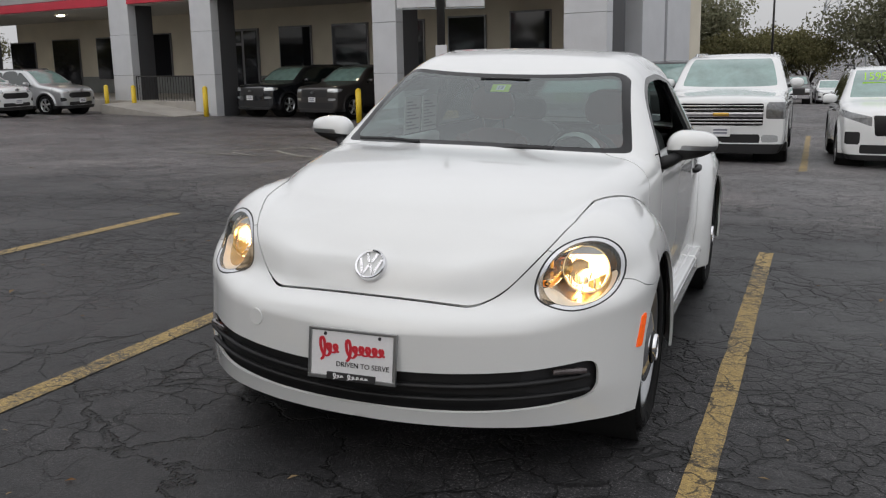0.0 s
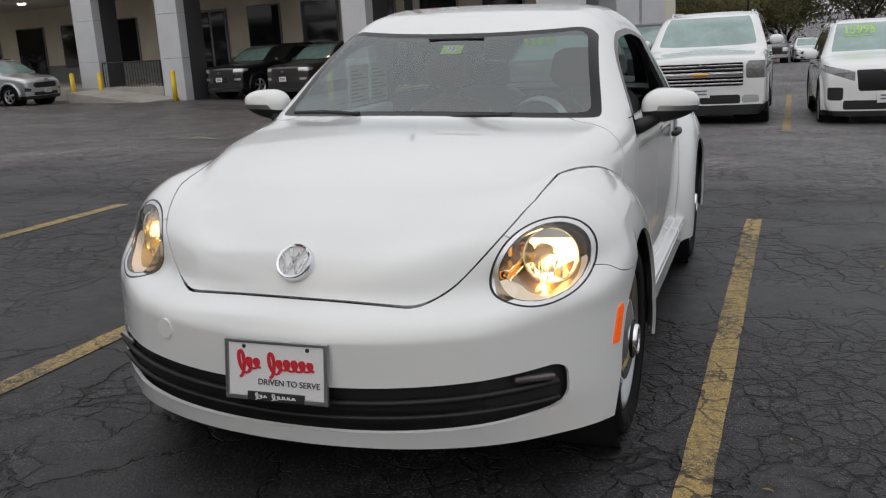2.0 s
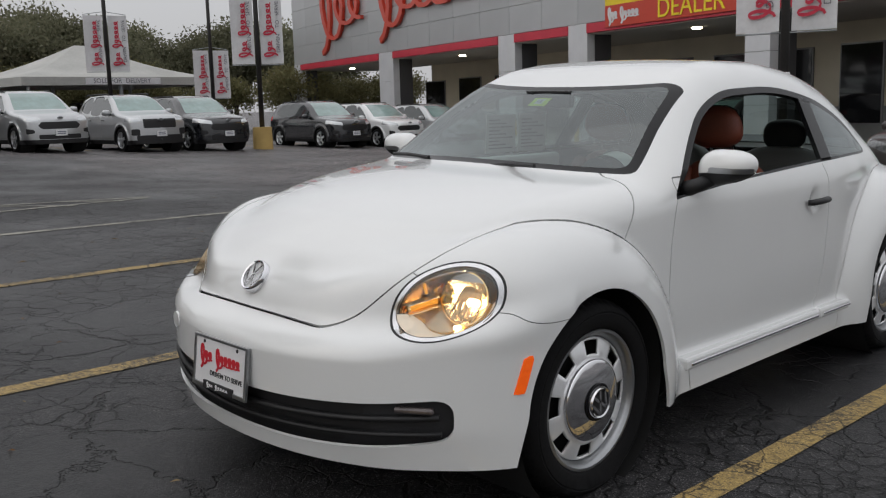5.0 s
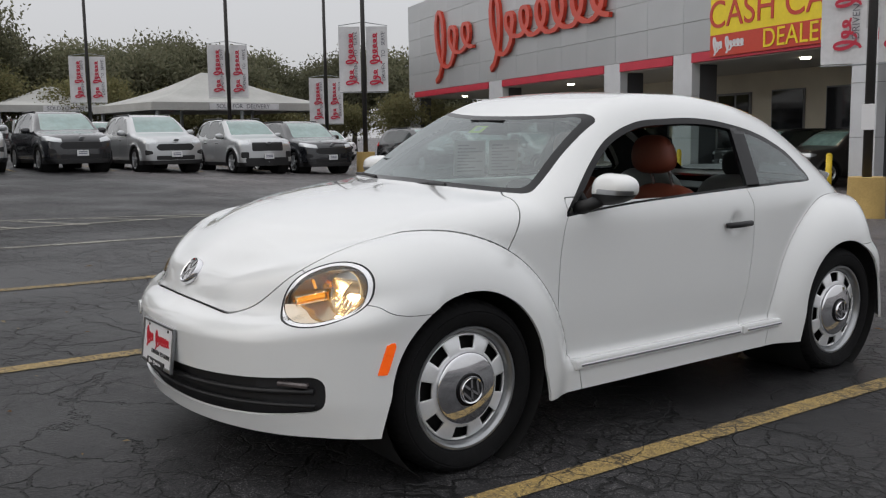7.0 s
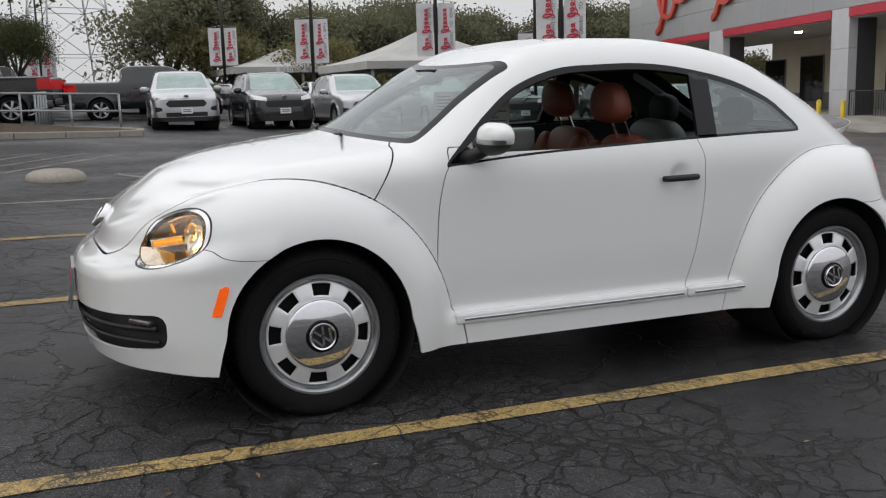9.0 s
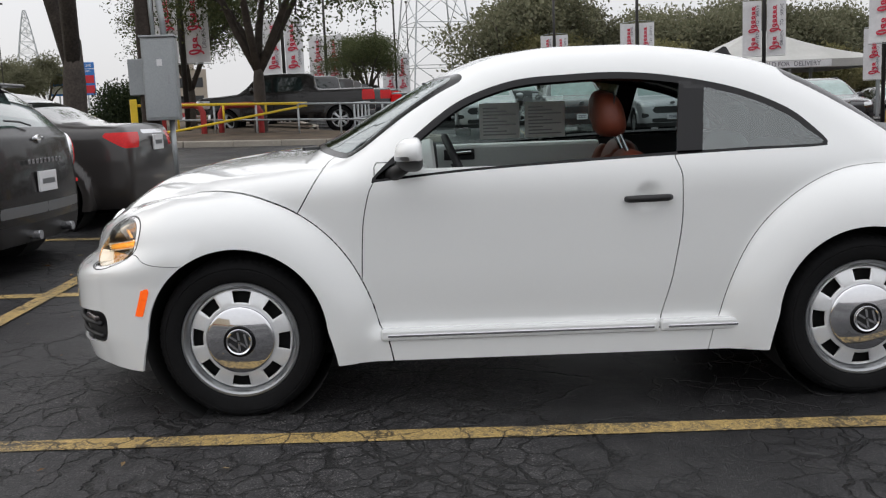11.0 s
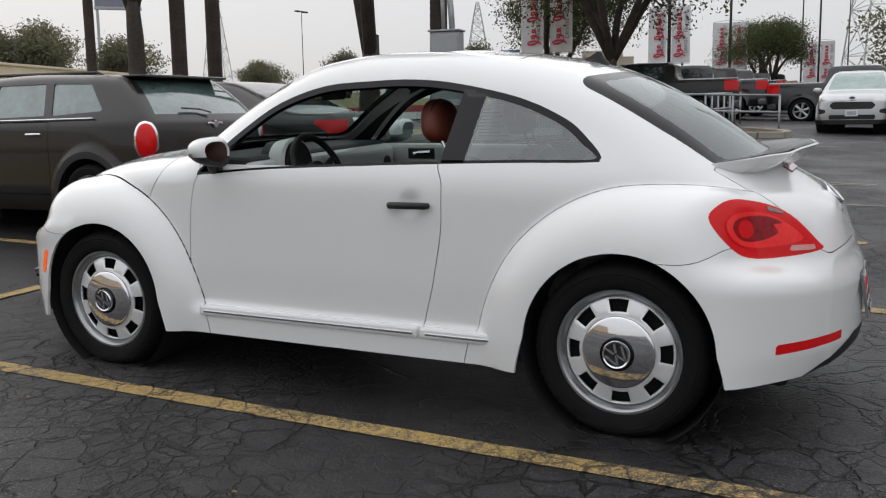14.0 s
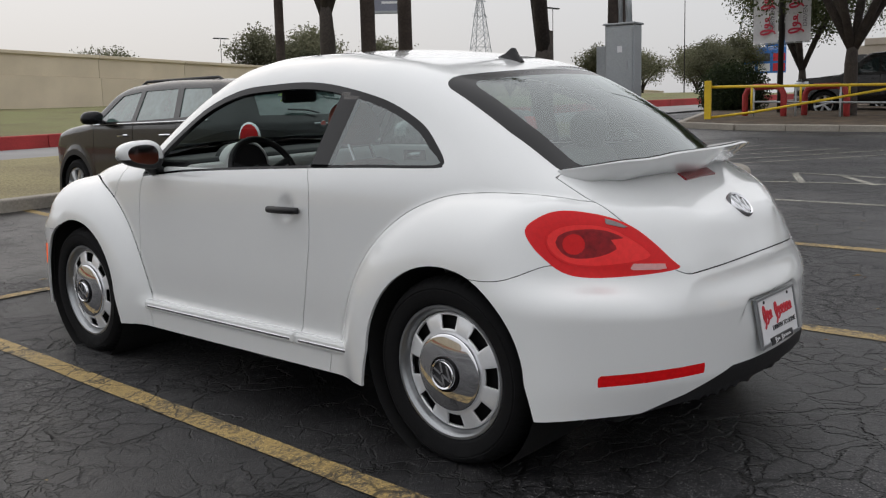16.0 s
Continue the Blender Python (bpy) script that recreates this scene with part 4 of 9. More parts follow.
def build_seat(car, x, y):
    blob("seat", M_CREAM, car, (x, y - 0.25, 0.50), (0.24, 0.27, 0.10), 3.2)
    back = blob("backrest", M_TERRA, car, (0, 0, 0.0), (0.235, 0.080, 0.33), 3.4, m=Matrix.Translation((x, y + 0.03, 0.71)) @ Matrix.Rotation(radians(-14), 4, "X"))
    blob("back_shell", M_CABIN, back, (0, 0.028, 0.0), (0.225, 0.07, 0.32), 3.2)
    for sd in (-1, 1):
        blob("side_bolster", M_TERRA, back, (0.185 * sd, -0.055, 0.0), (0.06, 0.055, 0.28), 3.0)
        part("headrest_post", cyl_bm((x + 0.06 * sd, y + 0.085, 1.0), (x + 0.06 * sd, y + 0.03, 1.12), 0.008, seg=8), M_CHROME, back).matrix_parent_inverse = back.matrix_basis.inverted()
    V, F = [], []
    nu, nv = 28, 18
    for j in range(nv + 1):
        b = -math.pi / 2 + math.pi * j / nv
        f = lambda w, e: math.copysign(abs(w) ** e, w)
        up = f(math.sin(b), 0.8)
        for i in range(nu):
            a = 2 * math.pi * i / nu
            c = f(math.cos(b), 0.7)
            V.append((x + 0.135 * c * f(math.cos(a), 0.75) * (1 - 0.10 * up), y + 0.068 * c * f(math.sin(a), 0.8) * (1 - 0.16 * up) - 0.012 * up, 1.185 + 0.098 * up))
    for j in range(nv):
        for i in range(nu):
            F.append((j * nu + i, j * nu + (i + 1) % nu, (j + 1) * nu + (i + 1) % nu, (j + 1) * nu + i))
    h = obj("headrest", mesh_of("headrest", V, F, M_TERRA, True), car, None, "terracotta leather headrest")
    part("headrest_seam", tube_bm([(x + 0.126 * sx, y + 0.02 * math.sin(3 * sx), 1.185 + sz) for sx, sz in ((-1, -0.05), (-1, 0.02), (-0.85, 0.075), (-0.4, 0.096), (0.4, 0.096), (0.85, 0.075), (1, 0.02), (1, -0.05))], 0.004, 5), M_CABIN, h)


def build_headlamp(car, side):
    """Insides of a headlamp, along the car's own axes from the lamp's centre."""
    c, n = Vector((LAMP_C.x * side, LAMP_C.y, LAMP_C.z)), Vector((LAMP_N.x * side, LAMP_N.y, LAMP_N.z))
    lean = facing((0, 0, 0), n, LAMP_SPIN * side) @ Matrix.Diagonal((1, 1.143, 0.744, 1))
    cup = ring_mesh("headlamp", M_LAMPBED, car, [(0.1395, -0.006), (0.1395, -0.075), (0.130, -0.100), (0.10, -0.118), (0.06, -0.124), (0.0005, -0.126)], Matrix.Translation(c), 56, label="oval headlamp, lit warm white")
    cup.data.transform(lean)

    def at_side(x, y, z):
        return Vector((x * side, y, z))

    # main bowl, looking forwards, with its pale lid
    mb = Matrix.Translation(at_side(-0.006, 0.082, 0.0)) @ facing((0, 0, 0), (0.26 * side, -1, 0.26))
    ring_mesh("main_cup", M_LAMPRIB, cup, [(0.0005, -0.080), (0.028, -0.076), (0.052, -0.058), (0.070, -0.026), (0.0765, -0.006), (0.080, -0.002), (0.0815, -0.05)], mb, 22, False, "faceted lamp bowl")
    ring_mesh("projector_ring", M_GOLDRIM, cup, [(0.0760, -0.005), (0.0785, 0.004), (0.0825, 0.004), (0.0845, -0.006), (0.085, -0.06)], mb, 48)
    ring_mesh("bulb", M_BULB, cup, [(0.0005, -0.016), (0.008, -0.018), (0.012, -0.028), (0.012, -0.068)], mb @ Matrix.Translation((0, 0.004 * side, -0.010)), 20)
    bm = bmesh.new()
    arc = [(0.0775 * math.cos(a0), 0.0775 * math.sin(a0)) for a0 in np.linspace(radians(42), radians(138), 13)]
    lo = [bm.verts.new((0.002, u, w)) for u, w in arc]
    hi = [bm.verts.new((-0.030, u, w)) for u, w in arc]
    bm.faces.new(lo), bm.faces.new(hi[::-1])
    for i in range(13):
        bm.faces.new((lo[i], hi[i], hi[(i + 1) % 13], lo[(i + 1) % 13]))
    bmesh.ops.recalc_face_normals(bm, faces=bm.faces)
    part("bowl_lid", bm, M_LIDGREY, cup, "pale grey bowl lid").matrix_basis = mb
    for k in range(6):
        w = -0.050 + 0.020 * k
        h = math.sqrt(0.072 ** 2 - w ** 2)
        part("cup_rib", tube_bm([(-0.010, w, -h), (-0.030, w, -0.72 * h), (-0.050, w, -0.012)], [0.002, 0.0035, 0.002], 6), M_CHROME, cup).matrix_basis = mb
    # indicator: an amber bulb in a pale box that points forwards
    a, b = at_side(-0.106, -0.064, -0.027), at_side(-0.096, 0.056, -0.014)
    d = (b - a).normalized()
    out = Vector((side, 0, 0))
    up = out.cross(d) * side
    pose_bar = Matrix((d, up.cross(d), up)).transposed().to_4x4()
    pose_bar.translation = a
    for lo_z, hi_z, nm in ((0.012, 0.017, "indicator_hood"), (-0.018, -0.012, "indicator_shelf")):
        part(nm, box_bm(-0.006, 0.118, -0.016, 0.016, lo_z, hi_z, 0.002), M_REFLECT, cup, "pale indicator box wall").matrix_basis = pose_bar
    part("indicator_back", box_bm(-0.004, 0.116, -0.001, 0.001, -0.0125, 0.0125), M_GOLDRIM, cup).matrix_basis = pose_bar @ Matrix.Translation((0, 0.016 * side, 0))
    part("indicator_bulb", tube_bm([(0.0, 0, 0), (0.004, 0, 0), (0.09, 0, 0), (0.112, 0, 0)], [0.006, 0.0095, 0.0085, 0.011], 16), M_WARMGLASS, cup, "amber bulb", True).matrix_basis = pose_bar
    ring_mesh("indicator_cap", M_GOLDRIM, cup, [(0.004, 0.006), (0.011, 0.004), (0.0115, -0.004)], pose_bar @ Matrix.Rotation(math.pi, 4, "Z"), 18)
    ring_mesh("cheek_reflector", M_GOLDRIM, cup, [(0.0005, -0.034), (0.018, -0.030), (0.030, -0.014), (0.034, 0.0), (0.036, -0.01)], Matrix.Translation(at_side(-0.086, 0.066, 0.006)) @ facing((0, 0, 0), (0.25 * side, -1, 0.1)), 24)
    ring_mesh("bulb_stem", M_WARMGLASS, cup, [(0.0005, 0.018), (0.004, 0.016), (0.0055, 0.0), (0.0055, -0.03)], Matrix.Translation(at_side(-0.112, 0.012, 0.036)) @ facing((0, 0, 0), (0.1 * side, -0.4, 1)), 12)
    # cream lower shelf with a scooped inner edge, and the glow-tinted gold floor behind it
    for nm, material, f0, d0, f1, d1, lb in (("bowl_shelf", M_SHELF, 0.985, -0.010, None, -0.040, "cream lower reflector shelf"), ("bowl_floor", M_FLOORGOLD, None, -0.040, 0.50, -0.112, "reflector floor tinted gold for the bulb glow")):
        bm = bmesh.new()
        rows = []
        for phi in np.linspace(radians(168), radians(338), 30):
            scoop = 0.58 + 0.30 * min(1.0, max(0.0, (math.degrees(phi) - 205) / 70)) + 0.12 * max(0.0, (190 - math.degrees(phi)) / 22)
            row = []
            for f, dep in ((f0 or scoop, d0), ((f0 or scoop) * 0.45 + (f1 or scoop) * 0.55, d0 * 0.55 + d1 * 0.45), (f1 or scoop, d1)):
                v = lean @ Vector((dep, 0.1395 * f * math.cos(phi) * side, 0.1395 * f * math.sin(phi)))
                row.append(bm.verts.new(v))
            rows.append(row)
        for A, B in zip(rows, rows[1:]):
            for k in range(2):
                bm.faces.new((A[k], A[k + 1], B[k + 1], B[k]))
        part(nm, bm, material, cup, lb, True)
    ring_mesh("parking_bulb", M_BULB, cup, [(0.0005, 0.0), (0.005, -0.002), (0.007, -0.008), (0.007, -0.03)], Matrix.Translation(at_side(-0.02, 0.05, -0.088)) @ facing((0, 0, 0), (0.3 * side, -1, 0.2)), 14)


def build_oldcar_parts(car):
    # dark lining behind the panels, open where the glass is
    S = cast(lambda x, y, z: d_oldcar(x, y, z) + 0.03, 150, 80, -1.45, 1.45, 0.60)
    for yc in (-1.2685, 1.2685):
        _, S = clip(S, arch(yc, 0.375))
    for f in (ws_f(-0.005), rw_f(-0.005), dlo_f(-0.01), lamp_f(0.15)):
        _, S = clip(S, f)
    lower, upper = clip(S, lambda x, y, z: z - 1.34)
    panel("lining", both(lower), M_CABIN, car, 0)
    panel("headliner", both(upper), M_HEADLINER, car, 0, "pale grey headliner")
    for side in (-1, 1):
        for yc in (-1.2685, 1.2685):
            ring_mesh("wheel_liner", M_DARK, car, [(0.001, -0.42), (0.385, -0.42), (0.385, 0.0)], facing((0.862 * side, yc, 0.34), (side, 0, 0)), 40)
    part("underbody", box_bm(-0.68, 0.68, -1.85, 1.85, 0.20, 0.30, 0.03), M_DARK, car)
    for side in (1, -1):
        build_wheel(car, side, -1.2685, 0.52)
        build_wheel(car, side, 1.2685, 0.62)
        build_mirror(car, side)
        # door handle: dished cup and dark bar
        bm = tube_bm([(0.84 * side, 0.305, 0.840), (0.858 * side, 0.315, 0.840), (0.864 * side, 0.395, 0.841), (0.858 * side, 0.472, 0.842), (0.84 * side, 0.482, 0.842)], [0.012, 0.014, 0.0145, 0.014, 0.012], 12)
        part("door_handle", bm, M_BLACK, car, "black door handle", True)
        # sill moulding, split at the door's edge
        for a, b in ((-0.70, 0.433), (0.439, 0.785)):
            st = part("sill_moulding", box_bm(0.80 * side, 0.858 * side, a, b, 0.296, 0.345, 0.012), M_WHITE, car, "white sill moulding with a bright strip")
            part("bright_strip", box_bm(0.85 * side, 0.8615 * side, a + 0.03, b - 0.02, 0.312, 0.324, 0.003), M_CHROME, st)
        build_headlamp(car, side)
    tail_extra(car)
    badge(car, facing((-0.004, -2.034, 0.757), (0, -0.80, 0.60)), 0.057)
    badge(car, facing((0, 1.961, 0.872), (0, 0.70, 0.71)), 0.055)
    number_plate(car, Matrix.Translation((-0.006, -2.180, 0.478)) @ Matrix.Rotation(radians(83), 4, "X") @ Matrix.Rotation(radians(1.0), 4, "Z"))
    number_plate(car, Matrix.Translation((0.0, 2.110, 0.488)) @ Matrix.Rotation(math.pi, 4, "Z") @ Matrix.Rotation(radians(80), 4, "X"))
    part("tow_cover", cyl_bm((-0.420, -2.085, 0.540), (-0.424, -2.104, 0.540), 0.030, 0.029, 24), M_WHITE, car)
    # slats of the lower grille and fog lamps
    for z, r in ((0.372, 0.012), (0.318, 0.010)):
        xs = np.linspace(-0.76, 0.76, 25)
        part("grille_slat", tube_bm([(x, -2.150 + 0.335 * (abs(x) / 0.82) ** 2.4 + 0.03 * max(0, 0.34 - z) / 0.1, z + 0.02 * abs(x) / 0.8) for x in xs], r, 6), M_BLACK, car, smooth=True)
    for side in (1, -1):
        fl = part("fog_lamp", box_bm(-0.06, 0.06, -0.012, 0.012, -0.009, 0.009, 0.006), M_FOG, car, "small dark-set fog lamp")
        fl.matrix_basis = Matrix.Translation((0.70 * side, -1.925, 0.417)) @ Matrix.Rotation(radians(34 * side), 4, "Z")
    # spoiler under the rear window
    def skin_z(x, y):
        lo, hi = 0.60, 1.40
        for _ in range(24):
            mid = (lo + hi) / 2
            lo, hi = (mid, hi) if float(d_oldcar(np.float64(abs(x)), np.float64(y), np.float64(mid))) < 0 else (lo, mid)
        return lo

    lip_y = curve([(0.0, 1.896), (0.26, 1.848), (0.40, 1.810), (0.48, 1.748), (0.525, 1.702), (0.560, 1.632), (0.582, 1.572)])
    lip_z = curve([(0.0, 1.084), (0.26, 1.077), (0.40, 1.063), (0.48, 1.056), (0.525, 1.047), (0.560, 1.035), (0.582, 1.026)])

    def section(x):
        """Top and under line of the wing at x, from the glass to the lip and back."""
        k = min(abs(x) / 0.582, 1.0)
        end = k ** 8
        y0 = 1.690 - 0.42 * x * x
        y1 = max(float(lip_y(abs(x))), y0 + 0.012)
        lead = Vector((x, y0, skin_z(x, y0) + 0.002))
        tail = Vector((x, y1, max(float(lip_z(abs(x))), skin_z(x, y1) + 0.004)))
        yr = y1 - 0.125 * (1 - 0.92 * end)
        root = Vector((x, yr, skin_z(x, yr) - 0.012))
        mid = lead.lerp(tail, 0.5) + Vector((0, 0, -0.006 * (1 - end)))
        mid.z = max(mid.z, skin_z(x, mid.y) + 0.003)
        return lead, mid, tail, root, 1 - 0.8 * end

    xs = 0.582 * np.sin(np.linspace(-math.pi / 2, math.pi / 2, 49))
    cuts = [section(float(x)) for x in xs]
    bm = bmesh.new()
    rows = [[bm.verts.new(v) for v in (lead, mid, tail, tail + Vector((0, 0.005 * e, -0.006 * e)), tail + Vector((0, -0.004, -0.015 * e)), tail.lerp(root, 0.45) + Vector((0, 0, -0.018 * e)), root, lead - Vector((0, 0, 0.03)))] for lead, mid, tail, root, e in cuts]
    for A, B in zip(rows, rows[1:]):
        for k in range(8):
            bm.faces.new((A[k], B[k], B[(k + 1) % 8], A[(k + 1) % 8]))
    bm.faces.new(rows[0]), bm.faces.new(rows[-1][::-1])
    bmesh.ops.recalc_face_normals(bm, faces=bm.faces)
    spoiler = part("spoiler", bm, M_WHITE, car, "white tail spoiler with a dark top", True)
    spoiler.data.set_sharp_from_angle(angle=radians(35))
    bm = bmesh.new()
    rows = [[bm.verts.new(v + Vector((0, 0, 0.004))) for v in (lead, mid, mid.lerp(tail, 0.88))] for lead, mid, tail, root, e in cuts[1:-1]]
    for A, B in zip(rows, rows[1:]):
        for k in range(2):
            bm.faces.new((A[k], B[k], B[k + 1], A[k + 1]))
    part("spoiler_top", bm, M_GLOSSBLACK, spoiler, "", True)
    part("brake_light", box_bm(-0.115, 0.115, -0.022, 0.022, -0.014, 0.002, 0.004, seg=3), M_REDDK, car, "red high brake light").matrix_basis = Matrix.Translation((0, 1.790, skin_z(0, 1.790))) @ Matrix.Rotation(radians(-31), 4, "X")
    # roof fin, exhaust, wipers, cowl
    bm = bmesh.new()
    prof = [(0.855, 1.440), (0.985, 1.415), (0.99, 1.425), (0.965, 1.452), (0.95, 1.478), (0.935, 1.480), (0.90, 1.458)]
    A = [bm.verts.new((-0.018 if 2 > i else -0.006, y, z)) for i, (y, z) in enumerate(prof)]
    B = [bm.verts.new((0.018 if 2 > i else 0.006, y, z)) for i, (y, z) in enumerate(prof)]
    bm.faces.new(A), bm.faces.new(B[::-1])
    for k in range(7):
        bm.faces.new((A[k], A[(k + 1) % 7], B[(k + 1) % 7], B[k]))
    bmesh.ops.recalc_face_normals(bm, faces=bm.faces)
    part("roof_antenna", bm, M_BLACK, car, "black fin antenna")
    for x in (0.34, 0.43):
        ring_mesh("exhaust_pipe", M_EXHAUST, car, [(0.030, -0.12), (0.034, 0.0), (0.030, 0.003), (0.027, -0.002), (0.026, -0.09), (0.0005, -0.09)], facing((x, 1.985, 0.272), (0, 1, -0.04)), 24)
    for x0, x1, y1 in ((-0.60, -0.26, -0.975), (0.05, 0.40, -1.03)):
        part("wiper", tube_bm([(x0, -1.01 + 0.36 * x0 * x0, 1.062), ((x0 + x1) / 2, -1.0 + 0.3 * ((x0 + x1) / 2) ** 2, 1.080), (x1, y1, 1.082)], 0.008, 6), M_BLACK, car)
    cow = bmesh.new()
    xs = np.linspace(-0.66, 0.66, 31)
    rows = [[cow.verts.new((x, yy + 0.40 * x * x, zz - 0.14 * x * x)) for yy, zz in ((-1.055, 1.070), (-1.03, 1.058), (-0.99, 1.082))] for x in xs]
    for A, B in zip(rows, rows[1:]):
        for k in range(2):
            cow.faces.new((A[k], B[k], B[k + 1], A[k + 1]))
    part("cowl", cow, M_BLACK, car, "black cowl below the windscreen", True)
    # cabin
    build_seat(car, 0.37, 0.32)
    build_seat(car, -0.37, 0.425)
    for x in (0.33, -0.33):
        blob("rear_backrest", M_CREAM, car, (x, 1.06, 0.78), (0.27, 0.09, 0.28), 3.2)
        blob("rear_headrest", M_CABIN, car, (x, 1.10, 1.12), (0.12, 0.05, 0.08), 2.8)
    blob("rear_seat", M_CREAM, car, (0, 0.86, 0.52), (0.60, 0.26, 0.10), 3.5)
    dash = part("dashboard", box_bm(-0.69, 0.69, -0.96, -0.52, 0.80, 1.022, 0.05, seg=4), M_CABIN, car, "dark dash top over white panel")
    part("dash_panel", box_bm(-0.69, 0.69, -0.57, -0.475, 0.79, 1.000, 0.04, seg=4), M_DASHW, dash, "white dash panel")
    part("instrument_hood", cyl_bm((0.37, -0.60, 0.975), (0.37, -0.44, 0.985), 0.115, 0.105, 28), M_CABIN, dash)
    ring_mesh("instrument_rim", M_DASHW, dash, [(0.105, 0.0), (0.118, 0.012), (0.130, 0.0), (0.125, -0.08)], facing((0.37, -0.46, 0.98), (0, 1, 0.1)), 32)
    part("radio", box_bm(-0.13, 0.13, -0.48, -0.462, 0.83, 0.93, 0.006), M_GLOSSBLACK, dash)
    for x in (-0.20, 0.18, -0.58, 0.60):
        ring_mesh("air_vent", M_CABIN, dash, [(0.0005, 0.008), (0.035, 0.008), (0.042, 0.0)], facing((x, -0.472, 0.90), (0, 1, 0)), 20)
    m = facing((0.37, -0.33, 0.945), (0, 0.91, 0.42))
    a = [(0, 0.185 * math.cos(2 * math.pi * i / 40), 0.185 * math.sin(2 * math.pi * i / 40)) for i in range(40)]
    wheel = part("steering_wheel", tube_bm(a, 0.016, 10, closed=True), M_BLACK, car, "black steering wheel", True)
    wheel.matrix_basis = m
    bm = cyl_bm((-0.03, 0, 0), (0.01, 0, 0), 0.065, 0.055, 20)
    for ang in (0.35, math.pi - 0.35, -math.pi / 2):
        tube_bm([(0, 0.04 * math.cos(ang), 0.04 * math.sin(ang)), (0, 0.18 * math.cos(ang), 0.18 * math.sin(ang))], 0.016, 8, bm)
    part("spoke_spider", bm, M_CABIN, wheel)
    part("rear_view_mirror", box_bm(-0.12, 0.12, -0.475, -0.445, 1.285, 1.355, 0.02, seg=3), M_BLACK, car)
    for side in (1, -1):
        dp = part("door_trim", box_bm(0.735 * side, 0.765 * side, -0.60, 0.46, 0.50, 0.93, 0.02), M_CABIN, car)
        part("door_top_band", box_bm(0.712 * side, 0.765 * side, -0.62, 0.47, 0.850, 0.990, 0.02), M_DASHW, dp, "white painted door band")
        part("inner_handle", tube_bm([(0.706 * side, -0.36, 0.935), (0.698 * side, -0.33, 0.94), (0.698 * side, -0.25, 0.945)], 0.012, 8), M_CHROME, dp)
        part("handle_bowl", box_bm(0.706 * side, 0.714 * side, -0.40, -0.23, 0.905, 0.965, 0.003), M_CABIN, dp)
    part("parcel_shelf", box_bm(-0.55, 0.55, 1.12, 1.56, 0.93, 0.955, 0.01), M_CABIN, car)
    part("centre_console", box_bm(-0.11, 0.11, -0.48, 0.45, 0.30, 0.62, 0.03), M_CABIN, car)
    for y0, y1 in ((-0.20, 0.02), (0.05, 0.27)):
        sh = part("window_sheet", box_bm(-0.672, -0.668, y0, y1, 1.02, 1.215), M_PAPER, car, "printed paper sheet behind the window")
        bm = bmesh.new()
        for k in range(9):
            box_bm(-0.6675, -0.6665, y0 + 0.02, y1 - 0.02 - 0.05 * (k % 3), 1.04 + 0.018 * k, 1.047 + 0.018 * k, 0, bm)
        part("print_block", bm, M_STEEL, sh)
    st = part("inspection_sticker", box_bm(-0.045, 0.045, -0.002, 0.0, -0.03, 0.03), M_LIME, car, "lime inspection sticker on the windscreen")
    st.matrix_basis = Matrix.Translation((-0.005, -0.543, 1.312)) @ Matrix.Rotation(radians(-58), 4, "X")
    w = part("sticker_patch", box_bm(-0.02, 0.02, -0.004, -0.002, -0.018, 0.018), M_PLATE, st)
    text_mesh("12", 0.03, M_INK, "sticker_number", st, Matrix.Translation((0, -0.0045, 0)) @ Matrix.Rotation(radians(90), 4, "X"), 0.0005)
    part("mirror_mount", box_bm(-0.13, 0.13, -0.50, -0.46, 1.352, 1.358), M_CABIN, car)


